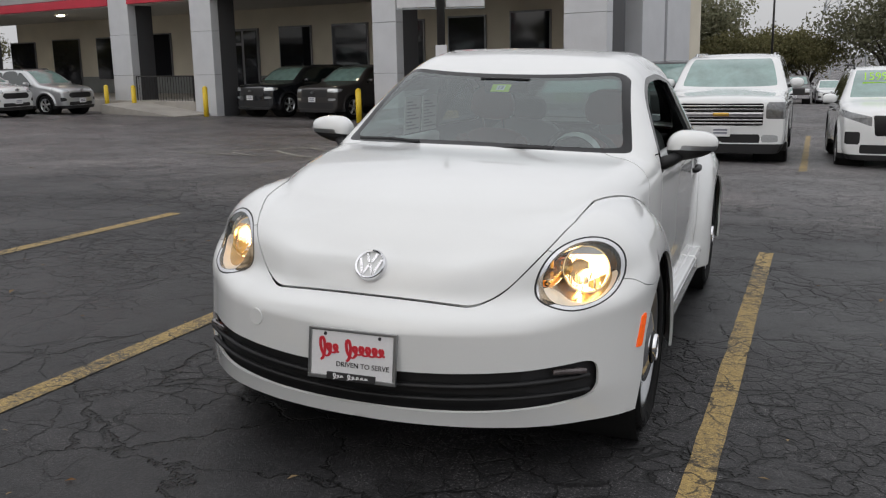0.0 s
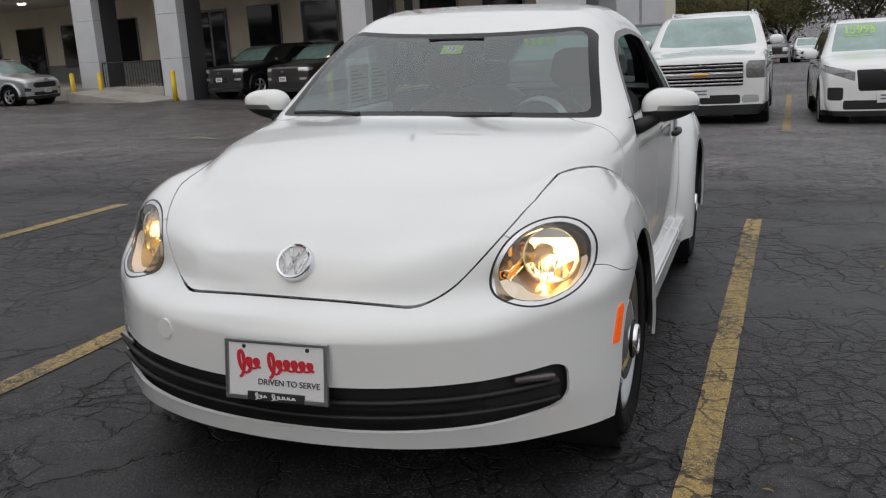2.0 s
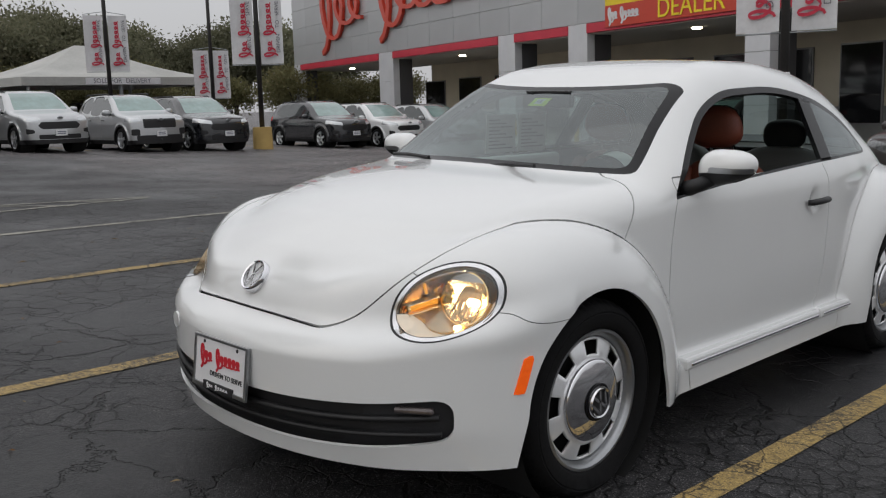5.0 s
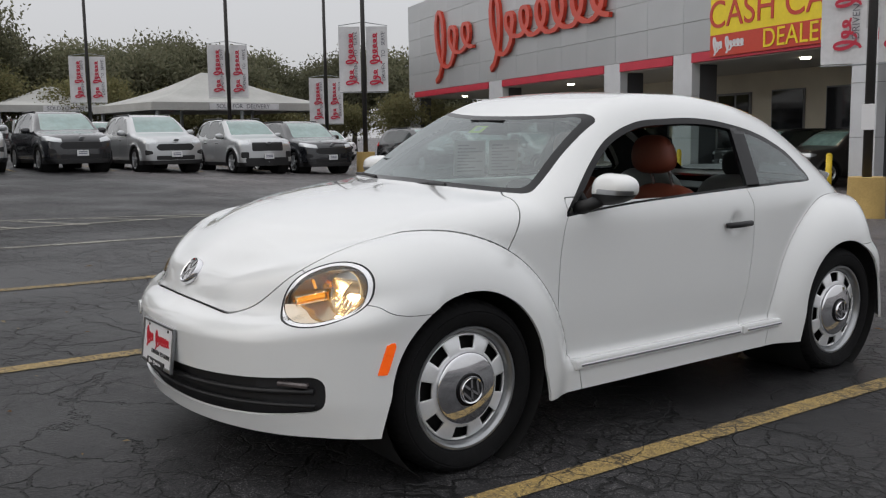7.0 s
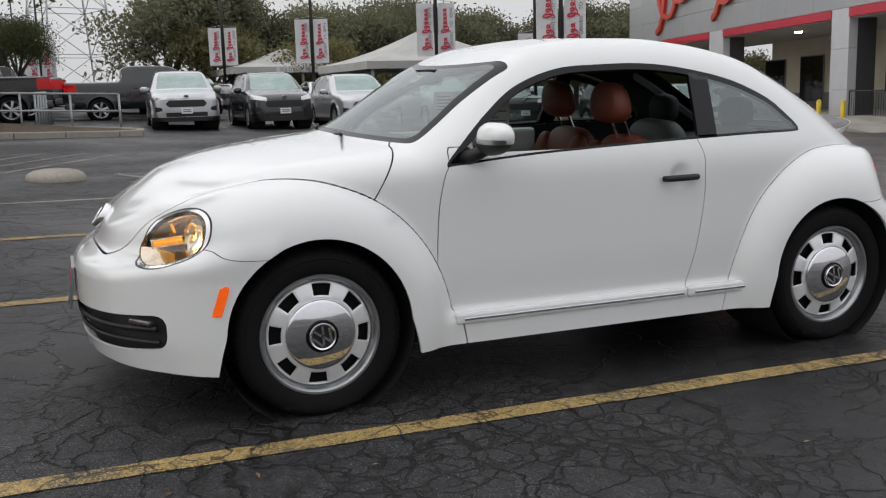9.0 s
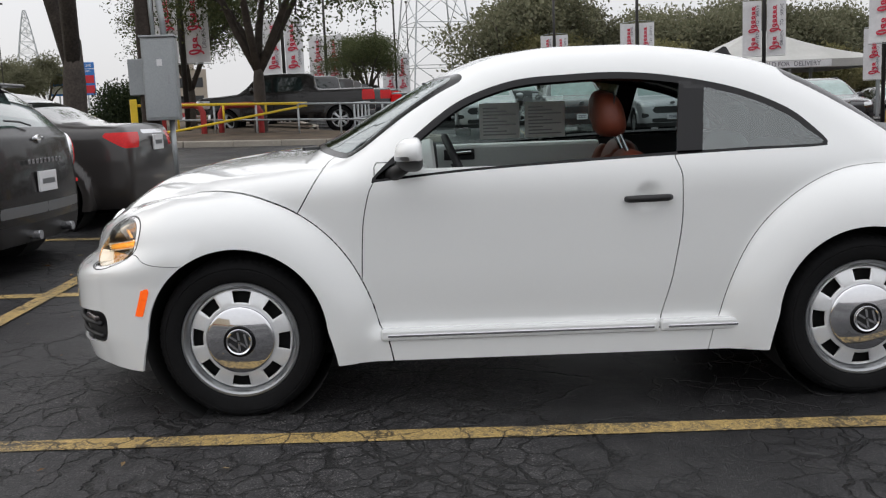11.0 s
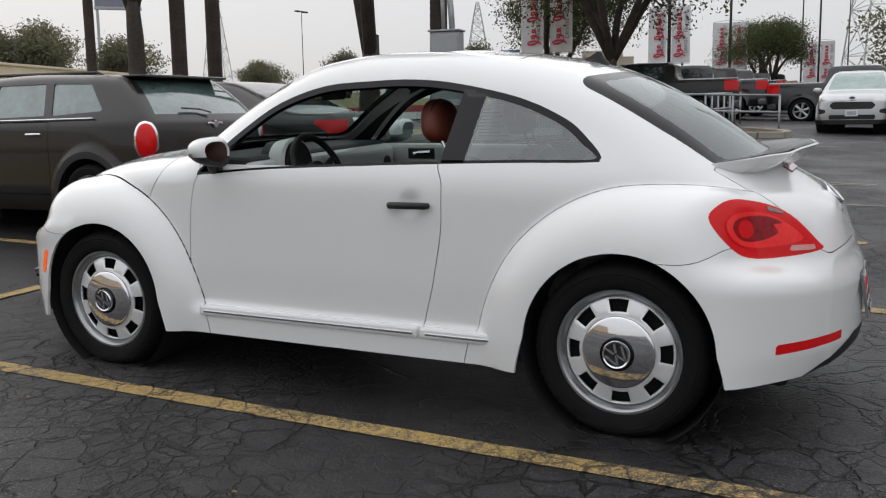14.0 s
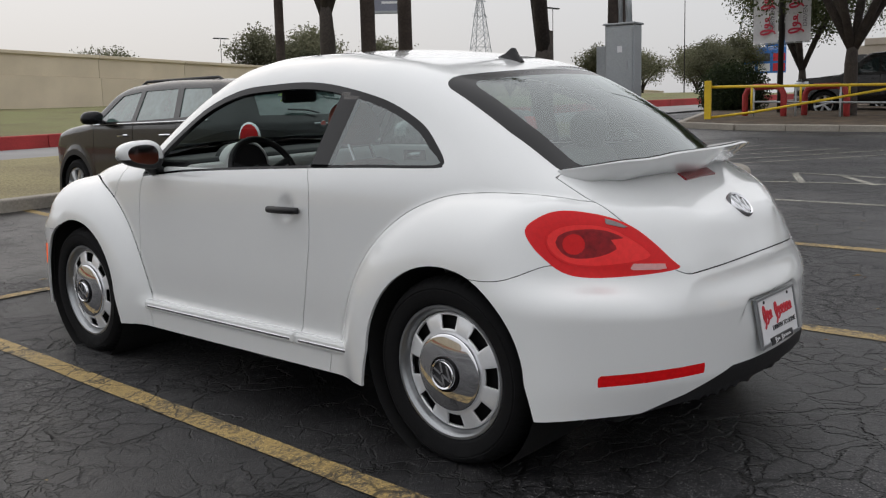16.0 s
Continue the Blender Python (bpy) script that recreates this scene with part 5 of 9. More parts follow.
def tail_extra(car):
    S = cast(d_oldcar, 260, 150, -1.45, 1.45, 0.60)
    S, _ = clip(S, tail_f(0.010))

    def uvf(g):
        def f(x, y, z):
            a, b, d = local_uv(TAIL_C, TAIL_N, x, y, z)
            return g(a, b)
        return f

    core = poly_dist(smooth_loop([(-0.185, 0.030), (-0.12, 0.066), (0.0, 0.066), (0.10, 0.022), (0.17, -0.045), (0.06, -0.070), (-0.09, -0.068), (-0.17, -0.028)], 4))
    dark = poly_dist(smooth_loop([(-0.15, 0.022), (-0.10, 0.046), (0.0, 0.048), (0.075, 0.018), (0.02, 0.012), (0.055, -0.012), (-0.005, -0.038), (-0.10, -0.042), (-0.145, -0.012)], 4))
    band, rest = clip(S, uvf(core))
    deep, band = clip(band, uvf(dark))
    eye, deep = clip(deep, uvf(lambda a, b: np.hypot((a + 0.092) / 1.15, b - 0.002) - 0.034))
    line, band = clip(band, uvf(lambda a, b: -core(a, b) - 0.006))
    band, line = line, band
    pale, _ = clip(S, uvf(lambda a, b: np.maximum(np.abs(b + 0.074 + 0.02 * a) - 0.010, np.abs(a - 0.155) - 0.062)))
    chip, _ = clip(S, uvf(lambda a, b: np.maximum(np.abs(b - 0.068 + 0.25 * (a - 0.05)) - 0.009, np.abs(a - 0.055) - 0.038)))
    for fl in ((lambda s: s), flip):
        t = panel("tail_lamp_band", fl(tuple_push(band, -0.003)), M_TAIL, car, 0.003, "bright red lamp band")
        panel("lamp_seam", fl(tuple_push(line, -0.002)), M_TAILEDGE, t, 0.002)
        panel("tail_lamp_core", fl(tuple_push(deep, -0.002)), M_TAILDEEP, t, 0.003, "deep red lamp core")
        panel("tail_lamp_eye", fl(tuple_push(eye, -0.004)), M_TAIL, t, 0.003)
        panel("reverse_lamp", fl(tuple_push(pale, -0.004)), M_PINK, t, 0.003, "pale reversing lamp")
        panel("tail_lamp_chip", fl(tuple_push(chip, -0.004)), M_CHIP, t, 0.003, "clear grey lamp chip")


M_TAIL = mat("lit_red_lamp_plastic", (0.52, 0.003, 0.005), 0.16, 0, 0.10, 70, coat=0.0, spec=0.30, emit=(1.0, 0.006, 0.008), power=0.07)
M_TAILEDGE = mat("pale_red_lamp_edge", (0.66, 0.020, 0.020), 0.15, 0, 0.1, 60, coat=0.0, spec=0.30, emit=(1.0, 0.02, 0.018), power=0.09)
M_TAILDEEP = mat("dark_red_lamp_plastic", (0.24, 0.006, 0.010), 0.14, 0, 0.35, 45, coat=0.0, spec=0.25)
M_CHIP = mat("clear_grey_lamp_plastic", (0.20, 0.17, 0.17), 0.15, 0.2, 0.2, 60, coat=0.3)
M_PINK = mat("pale_lamp_plastic", (0.62, 0.30, 0.29), 0.15, 0, 0.1, 60, coat=0.4)
def settle(car):
    """Give the body its true section: lower along the centre line, the cabin sides leaning further in, the ends blunter."""
    def moved(x, y, z):
        k = min(abs(x) / 0.868, 1.0)
        mid = 1 - k * k
        low = min(max((z - 0.20) / 0.25, 0), 1)
        dx = -0.0335 * max(z - 0.322, 0) * min(1.0, abs(x) / 0.5) * math.copysign(1, x)
        dy = -0.034 * mid * min(max((abs(y) - 1.3) / 0.7, 0), 1) * math.copysign(1, y)
        corner = min(max((-y - 1.42) / 0.25, 0), 1) * min(max((0.70 - z) / 0.14, 0), 1) * min(max((abs(x) - 0.55) / 0.2, 0), 1)
        return Vector((x + dx - 0.020 * corner * math.copysign(1, x), y + dy, z - 0.036 * mid * low))

    unit = Matrix()
    for ob in list(car.children):
        if ob.name.split(".")[0] in ("wheel", "wheel_liner", "underbody"):
            continue
        stack = [ob]
        while stack:
            o = stack.pop()
            if o.matrix_basis == unit:
                for v in o.data.vertices:
                    v.co = moved(*v.co)
                stack += list(o.children)
            else:
                p = o.matrix_basis.translation.copy()
                m = o.matrix_basis.copy()
                m.translation = moved(*p)
                o.matrix_basis = m


oldcar = build_oldcar()
build_oldcar_parts(oldcar)
settle(oldcar)
oldcar.matrix_basis = LOT_TURN


# ================= other vehicles =================
M_CARDARK = mat("charcoal_car_paint", (0.010, 0.011, 0.014), 0.25, 0.1, 0.05, 200, coat=1.0)
M_CARSILVER = mat("silver_car_paint", (0.46, 0.47, 0.48), 0.28, 0.55, 0.04, 300, coat=1.0)
M_CARWHITE = mat("plain_white_car_paint", (0.72, 0.73, 0.73), 0.25, 0, 0.02, 200, coat=1.0)
M_CARGREY = mat("grey_brown_car_paint", (0.036, 0.032, 0.031), 0.30, 0.2, 0.05, 300, coat=0.7, spec=0.4)
M_CARBROWN = mat("dark_bronze_car_paint", (0.014, 0.0125, 0.012), 0.25, 0.1, 0.05, 300, coat=0.35, spec=0.4)
M_ALLOY = mat("alloy_rim", (0.50, 0.51, 0.52), 0.3, 0.9, 0.06, 90)
M_CLEARLAMP = mat("clear_car_lamp", (0.55, 0.57, 0.58), 0.12, 0.5, 0.2, 50, coat=1.0)
M_WINDOW = mat("car_window_glass", (0.014, 0.022, 0.022), 0.05, 0, 0.1, 5, spec=0.7, coat=0.3)
M_DARKLAMP = mat("dark_car_lamp", (0.14, 0.145, 0.15), 0.1, 0.3, 0.4, 25, coat=1.0)
# pale green puts the sky's reflection into the windscreen's base colour
M_SCREEN = mat("sky_tinted_car_windscreen", (0.17, 0.27, 0.25), 0.06, 0, 0.25, 3, spec=0.8, coat=1.0)
M_GREYMARK = mat("blue_grey_print", (0.16, 0.17, 0.22), 0.5, 0, 0.05, 90)
M_NEON = mat("neon_marker_paint", (0.45, 0.85, 0.06), 0.6, 0, 0.05, 60)


def simple_wheel(parent, side, x, y, r, spokes=5, rim=None):
    """Alloy wheel with a tyre; axis along x, outer face at x."""
    m = Matrix.Translation((x * side, y, r)) @ (Matrix() if side > 0 else Matrix.Rotation(math.pi, 4, "Z"))
    k = r * 0.70
    bm = bmesh.new()
    for i in range(spokes):
        a = 2 * math.pi * i / spokes + 0.3
        for off in (-0.10, 0.10):
            p = Vector((-0.005, 0.16 * k * math.cos(a), 0.16 * k * math.sin(a)))
            q = Vector((-0.012, 0.93 * k * math.cos(a + off), 0.93 * k * math.sin(a + off)))
            tube_bm([p, q], [0.028, 0.022], 6, bm)
    cyl_bm((-0.03, 0, 0), (0.004, 0, 0), 0.075, 0.06, 16, bm)
    wheel = part("wheel", bm, rim or M_ALLOY, parent)
    wheel.matrix_basis = m
    ring_mesh("rim_ring", rim or M_ALLOY, wheel, [(0.86 * k, -0.06), (0.92 * k, -0.01), (k, 0.006), (1.02 * k, -0.02)], Matrix(), 36)
    # near-black disc added as the shade between the spokes
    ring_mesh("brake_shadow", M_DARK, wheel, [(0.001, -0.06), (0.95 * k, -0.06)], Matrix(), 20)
    ring_mesh("tyre", M_RUBBER, wheel, [(1.0 * k, -0.02), (1.04 * k, 0.012), (r * 0.88, 0.016), (r * 0.97, -0.005), (r, -0.04), (r, -0.16), (r * 0.93, -0.20), (k, -0.19)], Matrix(), 40)
    return wheel


def build_vehicle(name, label, paint, P, category="car"):
    """A parked vehicle from its side profile, widths, window outlines and lamp places; front towards -y."""
    car = new(name)
    tagged(car, label, category)
    z_top, w_half = curve(P["top"]), curve(P["wide"])
    belt, lean, base = P["belt"], P["lean"], P["base"]
    fr, bk = P["top"][0][0], P["top"][-1][0]
    bowf, bowr = P.get("bow", (0.16, 0.10))

    def D(x, y, z):
        soft = np.log1p(np.exp(np.clip((z - belt) / 0.03, -30, 30))) * 0.03
        sw = w_half(y) - lean * soft - 0.10 * np.clip((base + 0.25 - z) / 0.25, 0, 1) ** 2 - 0.02 * np.clip((z - belt + 0.25) / 0.25, 0, 1)
        mid = (fr + bk) / 2
        ye = y - np.where(y < mid, bowf, -bowr) * x * x * np.clip(np.abs(y - mid) / (bk - mid) * 1.4 - 0.4, 0, 1)
        zt = z_top(ye) - 0.04 * x * x
        slope = (z_top(ye + 0.02) - z_top(ye - 0.02)) / 0.04
        d = smax(x - sw, (z - zt) / np.sqrt(1 + slope**2), P.get("round", 0.10))
        face = P.get("face", 0.0)
        d = smax(d, fr + 0.02 - ye + face * np.clip(0.55 - z, 0, 1), 0.06)
        d = smax(d, ye - bk + 0.02 + 0.12 * np.clip(0.5 - z, 0, 1), 0.06)
        for yc in P["axles"]:
            fl = np.hypot(y - yc, z - P["wheel"]) - P["wheel"] - 0.14
            d = smin(d, np.maximum(smax(fl, x - w_half(y * 0 + yc) - P.get("flare", 0.02), 0.05), 0.3 - x), 0.03)
        return np.maximum(d, base - z)

    S = cast(D, P.get("nu", 130), P.get("nv", 64), fr + 0.75, bk - 0.75, P.get("axis", 0.72), 2.6)
    _, S = clip(S, lambda x, y, z: z - base - 0.012)
    for yc in P["axles"]:
        arch_f = lambda x, y, z, yc=yc: np.maximum(np.hypot(y - yc, z - P["wheel"]) - P["wheel"] - 0.05, 0.3 - x)
        _, S = clip(S, arch_f)
        trim_f = lambda x, y, z, yc=yc: np.maximum(np.hypot(y - yc, z - P["wheel"]) - P["wheel"] - 0.11, 0.3 - x)
        if P.get("cladding"):
            lip, S = clip(S, trim_f)
            for fl in ((lambda s: s), flip):
                panel("arch_trim", fl(lip), M_BLACK, car, 0.02)
    cuts = []
    for outline in P["windows"]:
        g = poly_dist(smooth_loop(outline, 3) if P.get("soft_win", True) else outline)
        piece, S = clip(S, lambda x, y, z, g=g: np.maximum(np.maximum(g(y, z), 0.35 - x), -1))
        for fl in ((lambda s: s), flip):
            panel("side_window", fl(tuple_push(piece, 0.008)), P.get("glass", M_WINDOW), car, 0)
    y0, y1, wide0, wide1 = P["screen"]
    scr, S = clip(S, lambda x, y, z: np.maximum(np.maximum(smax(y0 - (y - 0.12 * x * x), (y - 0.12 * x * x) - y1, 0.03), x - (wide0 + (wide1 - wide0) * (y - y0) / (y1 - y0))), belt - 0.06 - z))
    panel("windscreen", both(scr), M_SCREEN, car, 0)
    if P.get("back"):
        y0b, y1b, wb_, zlow = P["back"]
        rr, S = clip(S, lambda x, y, z: np.maximum(np.maximum(smax(y0b - y, y - y1b, 0.03), x - wb_ + 0.25 * (z - belt)), zlow - z))
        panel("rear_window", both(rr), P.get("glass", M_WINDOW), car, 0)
    for nm, mtl, fn, pair in P["front"]:
        piece, S = clip(S, fn)
        if len(piece[1]) == 0:
            continue
        if pair:
            for fl in ((lambda s: s), flip):
                panel(nm, fl(piece), mtl, car, 0.015)
        else:
            panel(nm, both(piece), mtl, car, 0.015)
    if P.get("cladding"):
        low, S = clip(S, lambda x, y, z: z - P["cladding"])
        panel("lower_trim", both(low), M_BLACK, car, 0.01)
    # doors, cut with narrow gaps
    doors = []
    for a, b in P.get("doors", ()):
        dr, S = cut_seam(S, lambda x, y, z, a=a, b=b: np.maximum(np.maximum(a + 0.10 * np.clip(0.6 - z, 0, 1) - y, y - b), np.maximum(np.maximum(z - belt + 0.02, base + 0.17 - z), 0.4 - x)), 0.003)
        for fl, sd in (((lambda s: s), 1), (flip, -1)):
            d = panel("door", fl(dr), paint, car, 0.015)
            hw = float(w_half(b - 0.18))
            part("door_handle", tube_bm([((hw - 0.03) * sd, b - 0.28, belt - 0.13), ((hw + 0.016) * sd, b - 0.25, belt - 0.13), ((hw + 0.016) * sd, b - 0.13, belt - 0.128), ((hw - 0.03) * sd, b - 0.10, belt - 0.128)], 0.012, 6), P.get("handle", paint), d)
    panel("body", both(S), paint, car, 0.015)
    L = cast(lambda x, y, z: D(x, y, z) + 0.04, 60, 36, fr + 0.75, bk - 0.75, P.get("axis", 0.72), 2.6)
    for yc in P["axles"]:
        _, L = clip(L, lambda x, y, z, yc=yc: np.maximum(np.hypot(y - yc, z - P["wheel"]) - P["wheel"] - 0.06, 0.3 - x))
    panel("lining", both(L), M_DARK, car, 0)
    hw = max(r[1] for r in P["wide"])
    for sd in (1, -1):
        for yc in P["axles"]:
            simple_wheel(car, sd, float(w_half(yc)) + P.get("flare", 0.02) - 0.02, yc, P["wheel"], P.get("spokes", 5), P.get("rim"))
            part("wheel_liner", cyl_bm((0.5 * sd, yc, P["wheel"]), ((hw - 0.04) * sd, yc, P["wheel"]), P["wheel"] + 0.06, seg=28, caps=False), M_DARK, car)
            part("well_back", cyl_bm((0.49 * sd, yc, P["wheel"]), (0.51 * sd, yc, P["wheel"]), P["wheel"] + 0.06, seg=28), M_DARK, car)
        my, mz = P["mirror"]
        mh = blob("mirror", P.get("mirror_paint", paint), car, ((hw + 0.10) * sd, my, mz), (0.12, 0.08, 0.085), 2.6, seg=(16, 10))
        part("mirror_arm", tube_bm([((hw - 0.10) * sd, my, mz - 0.08), ((hw + 0.04) * sd, my, mz - 0.04)], 0.03, 8), M_BLACK, mh)
    if P.get("badge"):
        part("front_badge", cyl_bm((0, fr + 0.04, P["badge"]), (0, fr - 0.005, P["badge"] - 0.005), 0.075, 0.07, 20), M_STEEL, car, "oval bright badge").matrix_basis = Matrix.Translation((0, 0, P["badge"] * 0.5)) @ Matrix.Diagonal((1, 1, 0.5, 1))
    zp = P.get("plate", 0.55)
    pl = part("front_plate", box_bm(-0.155, 0.155, fr - 0.015, fr + 0.005, zp - 0.078, zp + 0.078, 0.004), M_PLATE, car, "white dealer plate")
    bm = bmesh.new()
    for k in range(2):
        box_bm(-0.11, 0.11, fr - 0.018, fr - 0.015, zp - 0.03 + 0.05 * k, zp - 0.005 + 0.05 * k, 0, bm)
    part("plate_mark", bm, M_GREYMARK, pl)
    if P.get("rear_plate"):
        yp, zq = P["rear_plate"]
        rp = part("rear_plate", box_bm(-0.155, 0.155, yp - 0.008, yp + 0.012, zq - 0.078, zq + 0.078, 0.004), M_PLATE, car, "white number plate")
        part("plate_mark", box_bm(-0.11, 0.11, yp + 0.011, yp + 0.015, zq - 0.02, zq + 0.02), M_STEEL, rp)
    for rail in P.get("rails", ()):
        (ya, za), (yb, zb) = rail
        for sd in (1, -1):
            part("roof_rail", tube_bm([(P["rail_x"] * sd, ya, za - 0.03), (P["rail_x"] * sd, ya + 0.10, za + 0.02), (P["rail_x"] * sd, yb - 0.10, zb + 0.02), (P["rail_x"] * sd, yb, zb - 0.03)], 0.018, 8), P.get("rail_mat", M_BLACK), car)
    return car


def front_box(x0, x1, z0, z1, y_max):
    """Region of the nose between widths and heights."""
    return lambda x, y, z: np.maximum(smax(smax(x0 - x, x - x1, 0.02), smax(z0 - z, z - z1, 0.02), 0.02), y - y_max)


def rear_box(x0, x1, z0, z1, y_min):
    return lambda x, y, z: np.maximum(smax(smax(x0 - x, x - x1, 0.02), smax(z0 - z, z - z1, 0.02), 0.02), y_min - y)


SHAPE_SMALL_SUV = dict(
    top=[(-2.29, 0.62), (-2.22, 0.86), (-2.05, 0.98), (-1.5, 1.07), (-1.12, 1.12), (-0.85, 1.27), (-0.45, 1.53), (-0.15, 1.64), (0.4, 1.68), (1.2, 1.66), (1.85, 1.58), (2.05, 1.40), (2.20, 1.12), (2.27, 0.80), (2.30, 0.55)],
    bow=(0.26, 0.12), badge=0.90,
    wide=[(-2.3, 0.72), (-2.0, 0.84), (-1.6, 0.905), (-1.3, 0.925), (0, 0.94), (1.4, 0.93), (2.0, 0.86), (2.3, 0.78)],
    belt=1.03, lean=0.42, base=0.20, axles=(-1.36, 1.35), wheel=0.345, cladding=0.33, flare=0.015,
    windows=[[(-0.72, 1.06), (-0.25, 1.44), (0.02, 1.53), (0.02, 1.07)], [(0.10, 1.07), (0.10, 1.545), (0.75, 1.56), (0.80, 1.10)], [(0.90, 1.11), (0.88, 1.55), (1.35, 1.50), (1.62, 1.30), (1.50, 1.18)]],
    screen=(-1.06, -0.30, 0.74, 0.60), back=(1.88, 2.25, 0.68, 1.10),
    front=[("grille", M_BLACK, lambda x, y, z: np.maximum(smax(smax(x - 0.56 + 0.9 * np.abs(z - 0.70), np.abs(z - 0.70) - 0.095, 0.02), -x - 1, 0.02), y + 1.9), False), ("headlamp", M_CLEARLAMP, lambda x, y, z: np.maximum(np.maximum(np.abs(z - 0.875 - 0.20 * (x - 0.7)) - 0.062 - 0.04 * (x - 0.7), 0.50 - x), y + 1.66), True), ("lower_grille", M_BLACK, front_box(0, 0.56, 0.34, 0.46, -1.85), False), ("fog_recess", M_BLACK, lambda x, y, z: np.maximum(np.maximum(np.abs(z - 0.55) - 0.05 - 0.2 * (x - 0.7), np.abs(x - 0.74) - 0.09), y + 1.7), True), ("tail_lamp", M_RED, rear_box(0.50, 1.0, 0.98, 1.14, 1.95), True)],
    doors=((-0.80, 0.05), (0.055, 0.95)), mirror=(-0.62, 1.12), plate=0.50, rails=(((-0.1, 1.645), (1.5, 1.64)),), rail_x=0.62, handle=M_BLACK)
SHAPE_COMPACT_SUV = dict(SHAPE_SMALL_SUV, top=[(-2.03, 0.62), (-1.97, 0.90), (-1.80, 1.02), (-1.3, 1.09), (-1.0, 1.14), (-0.75, 1.30), (-0.38, 1.54), (-0.1, 1.62), (0.4, 1.65), (1.2, 1.63), (1.7, 1.55), (1.88, 1.35), (1.98, 1.05), (2.03, 0.80), (2.05, 0.55)], wide=[(-2.05, 0.78), (-1.7, 0.85), (-1.2, 0.88), (1.3, 0.88), (1.8, 0.83), (2.05, 0.78)], axles=(-1.26, 1.26), wheel=0.335, screen=(-0.95, -0.24, 0.72, 0.58), back=(1.70, 2.02, 0.66, 1.10),
    front=[("grille", M_BLACK, front_box(0, 0.50, 0.66, 0.92, -1.6), False), ("headlamp", M_CLEARLAMP, lambda x, y, z: np.maximum(np.maximum(np.abs(z - 0.92) - 0.075, 0.54 - x), y + 1.50), True), ("lower_grille", M_BLACK, front_box(0, 0.70, 0.32, 0.46, -1.6), False), ("fog_recess", M_BLACK, front_box(0.60, 0.82, 0.46, 0.64, -1.5), True), ("tail_lamp", M_RED, rear_box(0.50, 1.0, 0.95, 1.16, 1.75), True)])
SHAPE_LARGE_SUV = dict(SHAPE_SMALL_SUV, top=[(-2.52, 0.65), (-2.47, 1.02), (-2.30, 1.12), (-1.6, 1.18), (-1.2, 1.22), (-0.95, 1.36), (-0.5, 1.64), (-0.2, 1.74), (0.4, 1.78), (1.5, 1.76), (2.15, 1.68), (2.38, 1.40), (2.48, 1.1), (2.53, 0.80), (2.55, 0.55)], wide=[(-2.55, 0.88), (-2.1, 0.96), (-1.5, 1.0), (1.6, 1.0), (2.2, 0.95), (2.55, 0.88)], belt=1.14, base=0.22, axles=(-1.53, 1.49), wheel=0.375,
    windows=[[(-0.78, 1.17), (-0.28, 1.55), (0.0, 1.63), (0.0, 1.18)], [(0.08, 1.18), (0.08, 1.64), (0.85, 1.66), (0.92, 1.20)], [(1.0, 1.21), (0.98, 1.65), (1.75, 1.60), (2.05, 1.35), (1.9, 1.24)]], screen=(-1.14, -0.34, 0.80, 0.64), back=(2.22, 2.52, 0.74, 1.2),
    front=[("grille", M_BLACK, front_box(0, 0.58, 0.74, 1.00, -2.1), False), ("headlamp", M_CLEARLAMP, front_box(0.60, 0.96, 0.90, 1.02, -2.0), True), ("lower_grille", M_BLACK, front_box(0, 0.80, 0.36, 0.56, -2.1), False), ("fog_lamp", M_CLEARLAMP, front_box(0.62, 0.88, 0.62, 0.70, -2.0), True), ("tail_lamp", M_RED, rear_box(0.58, 1.1, 1.05, 1.2, 2.2), True)],
    doors=((-0.90, 0.04), (0.045, 1.0)), mirror=(-0.68, 1.24), plate=0.66, rails=(((-0.1, 1.745), (1.8, 1.73)),), rail_x=0.66)
SHAPE_TALL_SUV = dict(SHAPE_LARGE_SUV, top=[(-2.59, 0.70), (-2.56, 1.10), (-2.45, 1.19), (-1.8, 1.24), (-1.25, 1.28), (-1.05, 1.40), (-0.65, 1.72), (-0.35, 1.83), (0.4, 1.875), (1.6, 1.865), (2.3, 1.80), (2.5, 1.45), (2.56, 1.1), (2.58, 0.80), (2.6, 0.55)], wide=[(-2.6, 0.95), (-2.35, 1.0), (-1.6, 1.02), (2.0, 1.02), (2.6, 0.98)], belt=1.22, lean=0.33, base=0.25, axles=(-1.50, 1.45), wheel=0.40, cladding=0.42, round=0.08, bow=(0.06, 0.05),
    windows=[[(-0.86, 1.25), (-0.45, 1.60), (-0.15, 1.70), (-0.15, 1.26)], [(-0.06, 1.26), (-0.06, 1.71), (0.80, 1.72), (0.85, 1.26)], [(0.95, 1.26), (0.95, 1.72), (2.05, 1.70), (2.2, 1.28)]], screen=(-1.19, -0.52, 0.84, 0.68), back=(2.32, 2.6, 0.78, 1.28),
    front=[("grille", M_GLOSSBLACK, front_box(0, 0.66, 0.72, 1.08, -2.3), False), ("headlamp", M_DARKLAMP, front_box(0.70, 1.05, 0.83, 1.10, -2.1), True), ("bumper_slot", M_BLACK, front_box(0, 0.62, 0.44, 0.58, -2.3), False), ("fog_lamp", M_CLEARLAMP, front_box(0.64, 0.90, 0.45, 0.57, -2.1), True), ("tail_lamp", M_RED, rear_box(0.80, 1.1, 0.95, 1.5, 2.3), True)],
    doors=((-0.95, -0.10), (-0.095, 0.9)), mirror=(-0.72, 1.36), plate=0.62, rails=(((-0.1, 1.85), (2.0, 1.85)),), rail_x=0.70, rail_mat=M_CHROME)
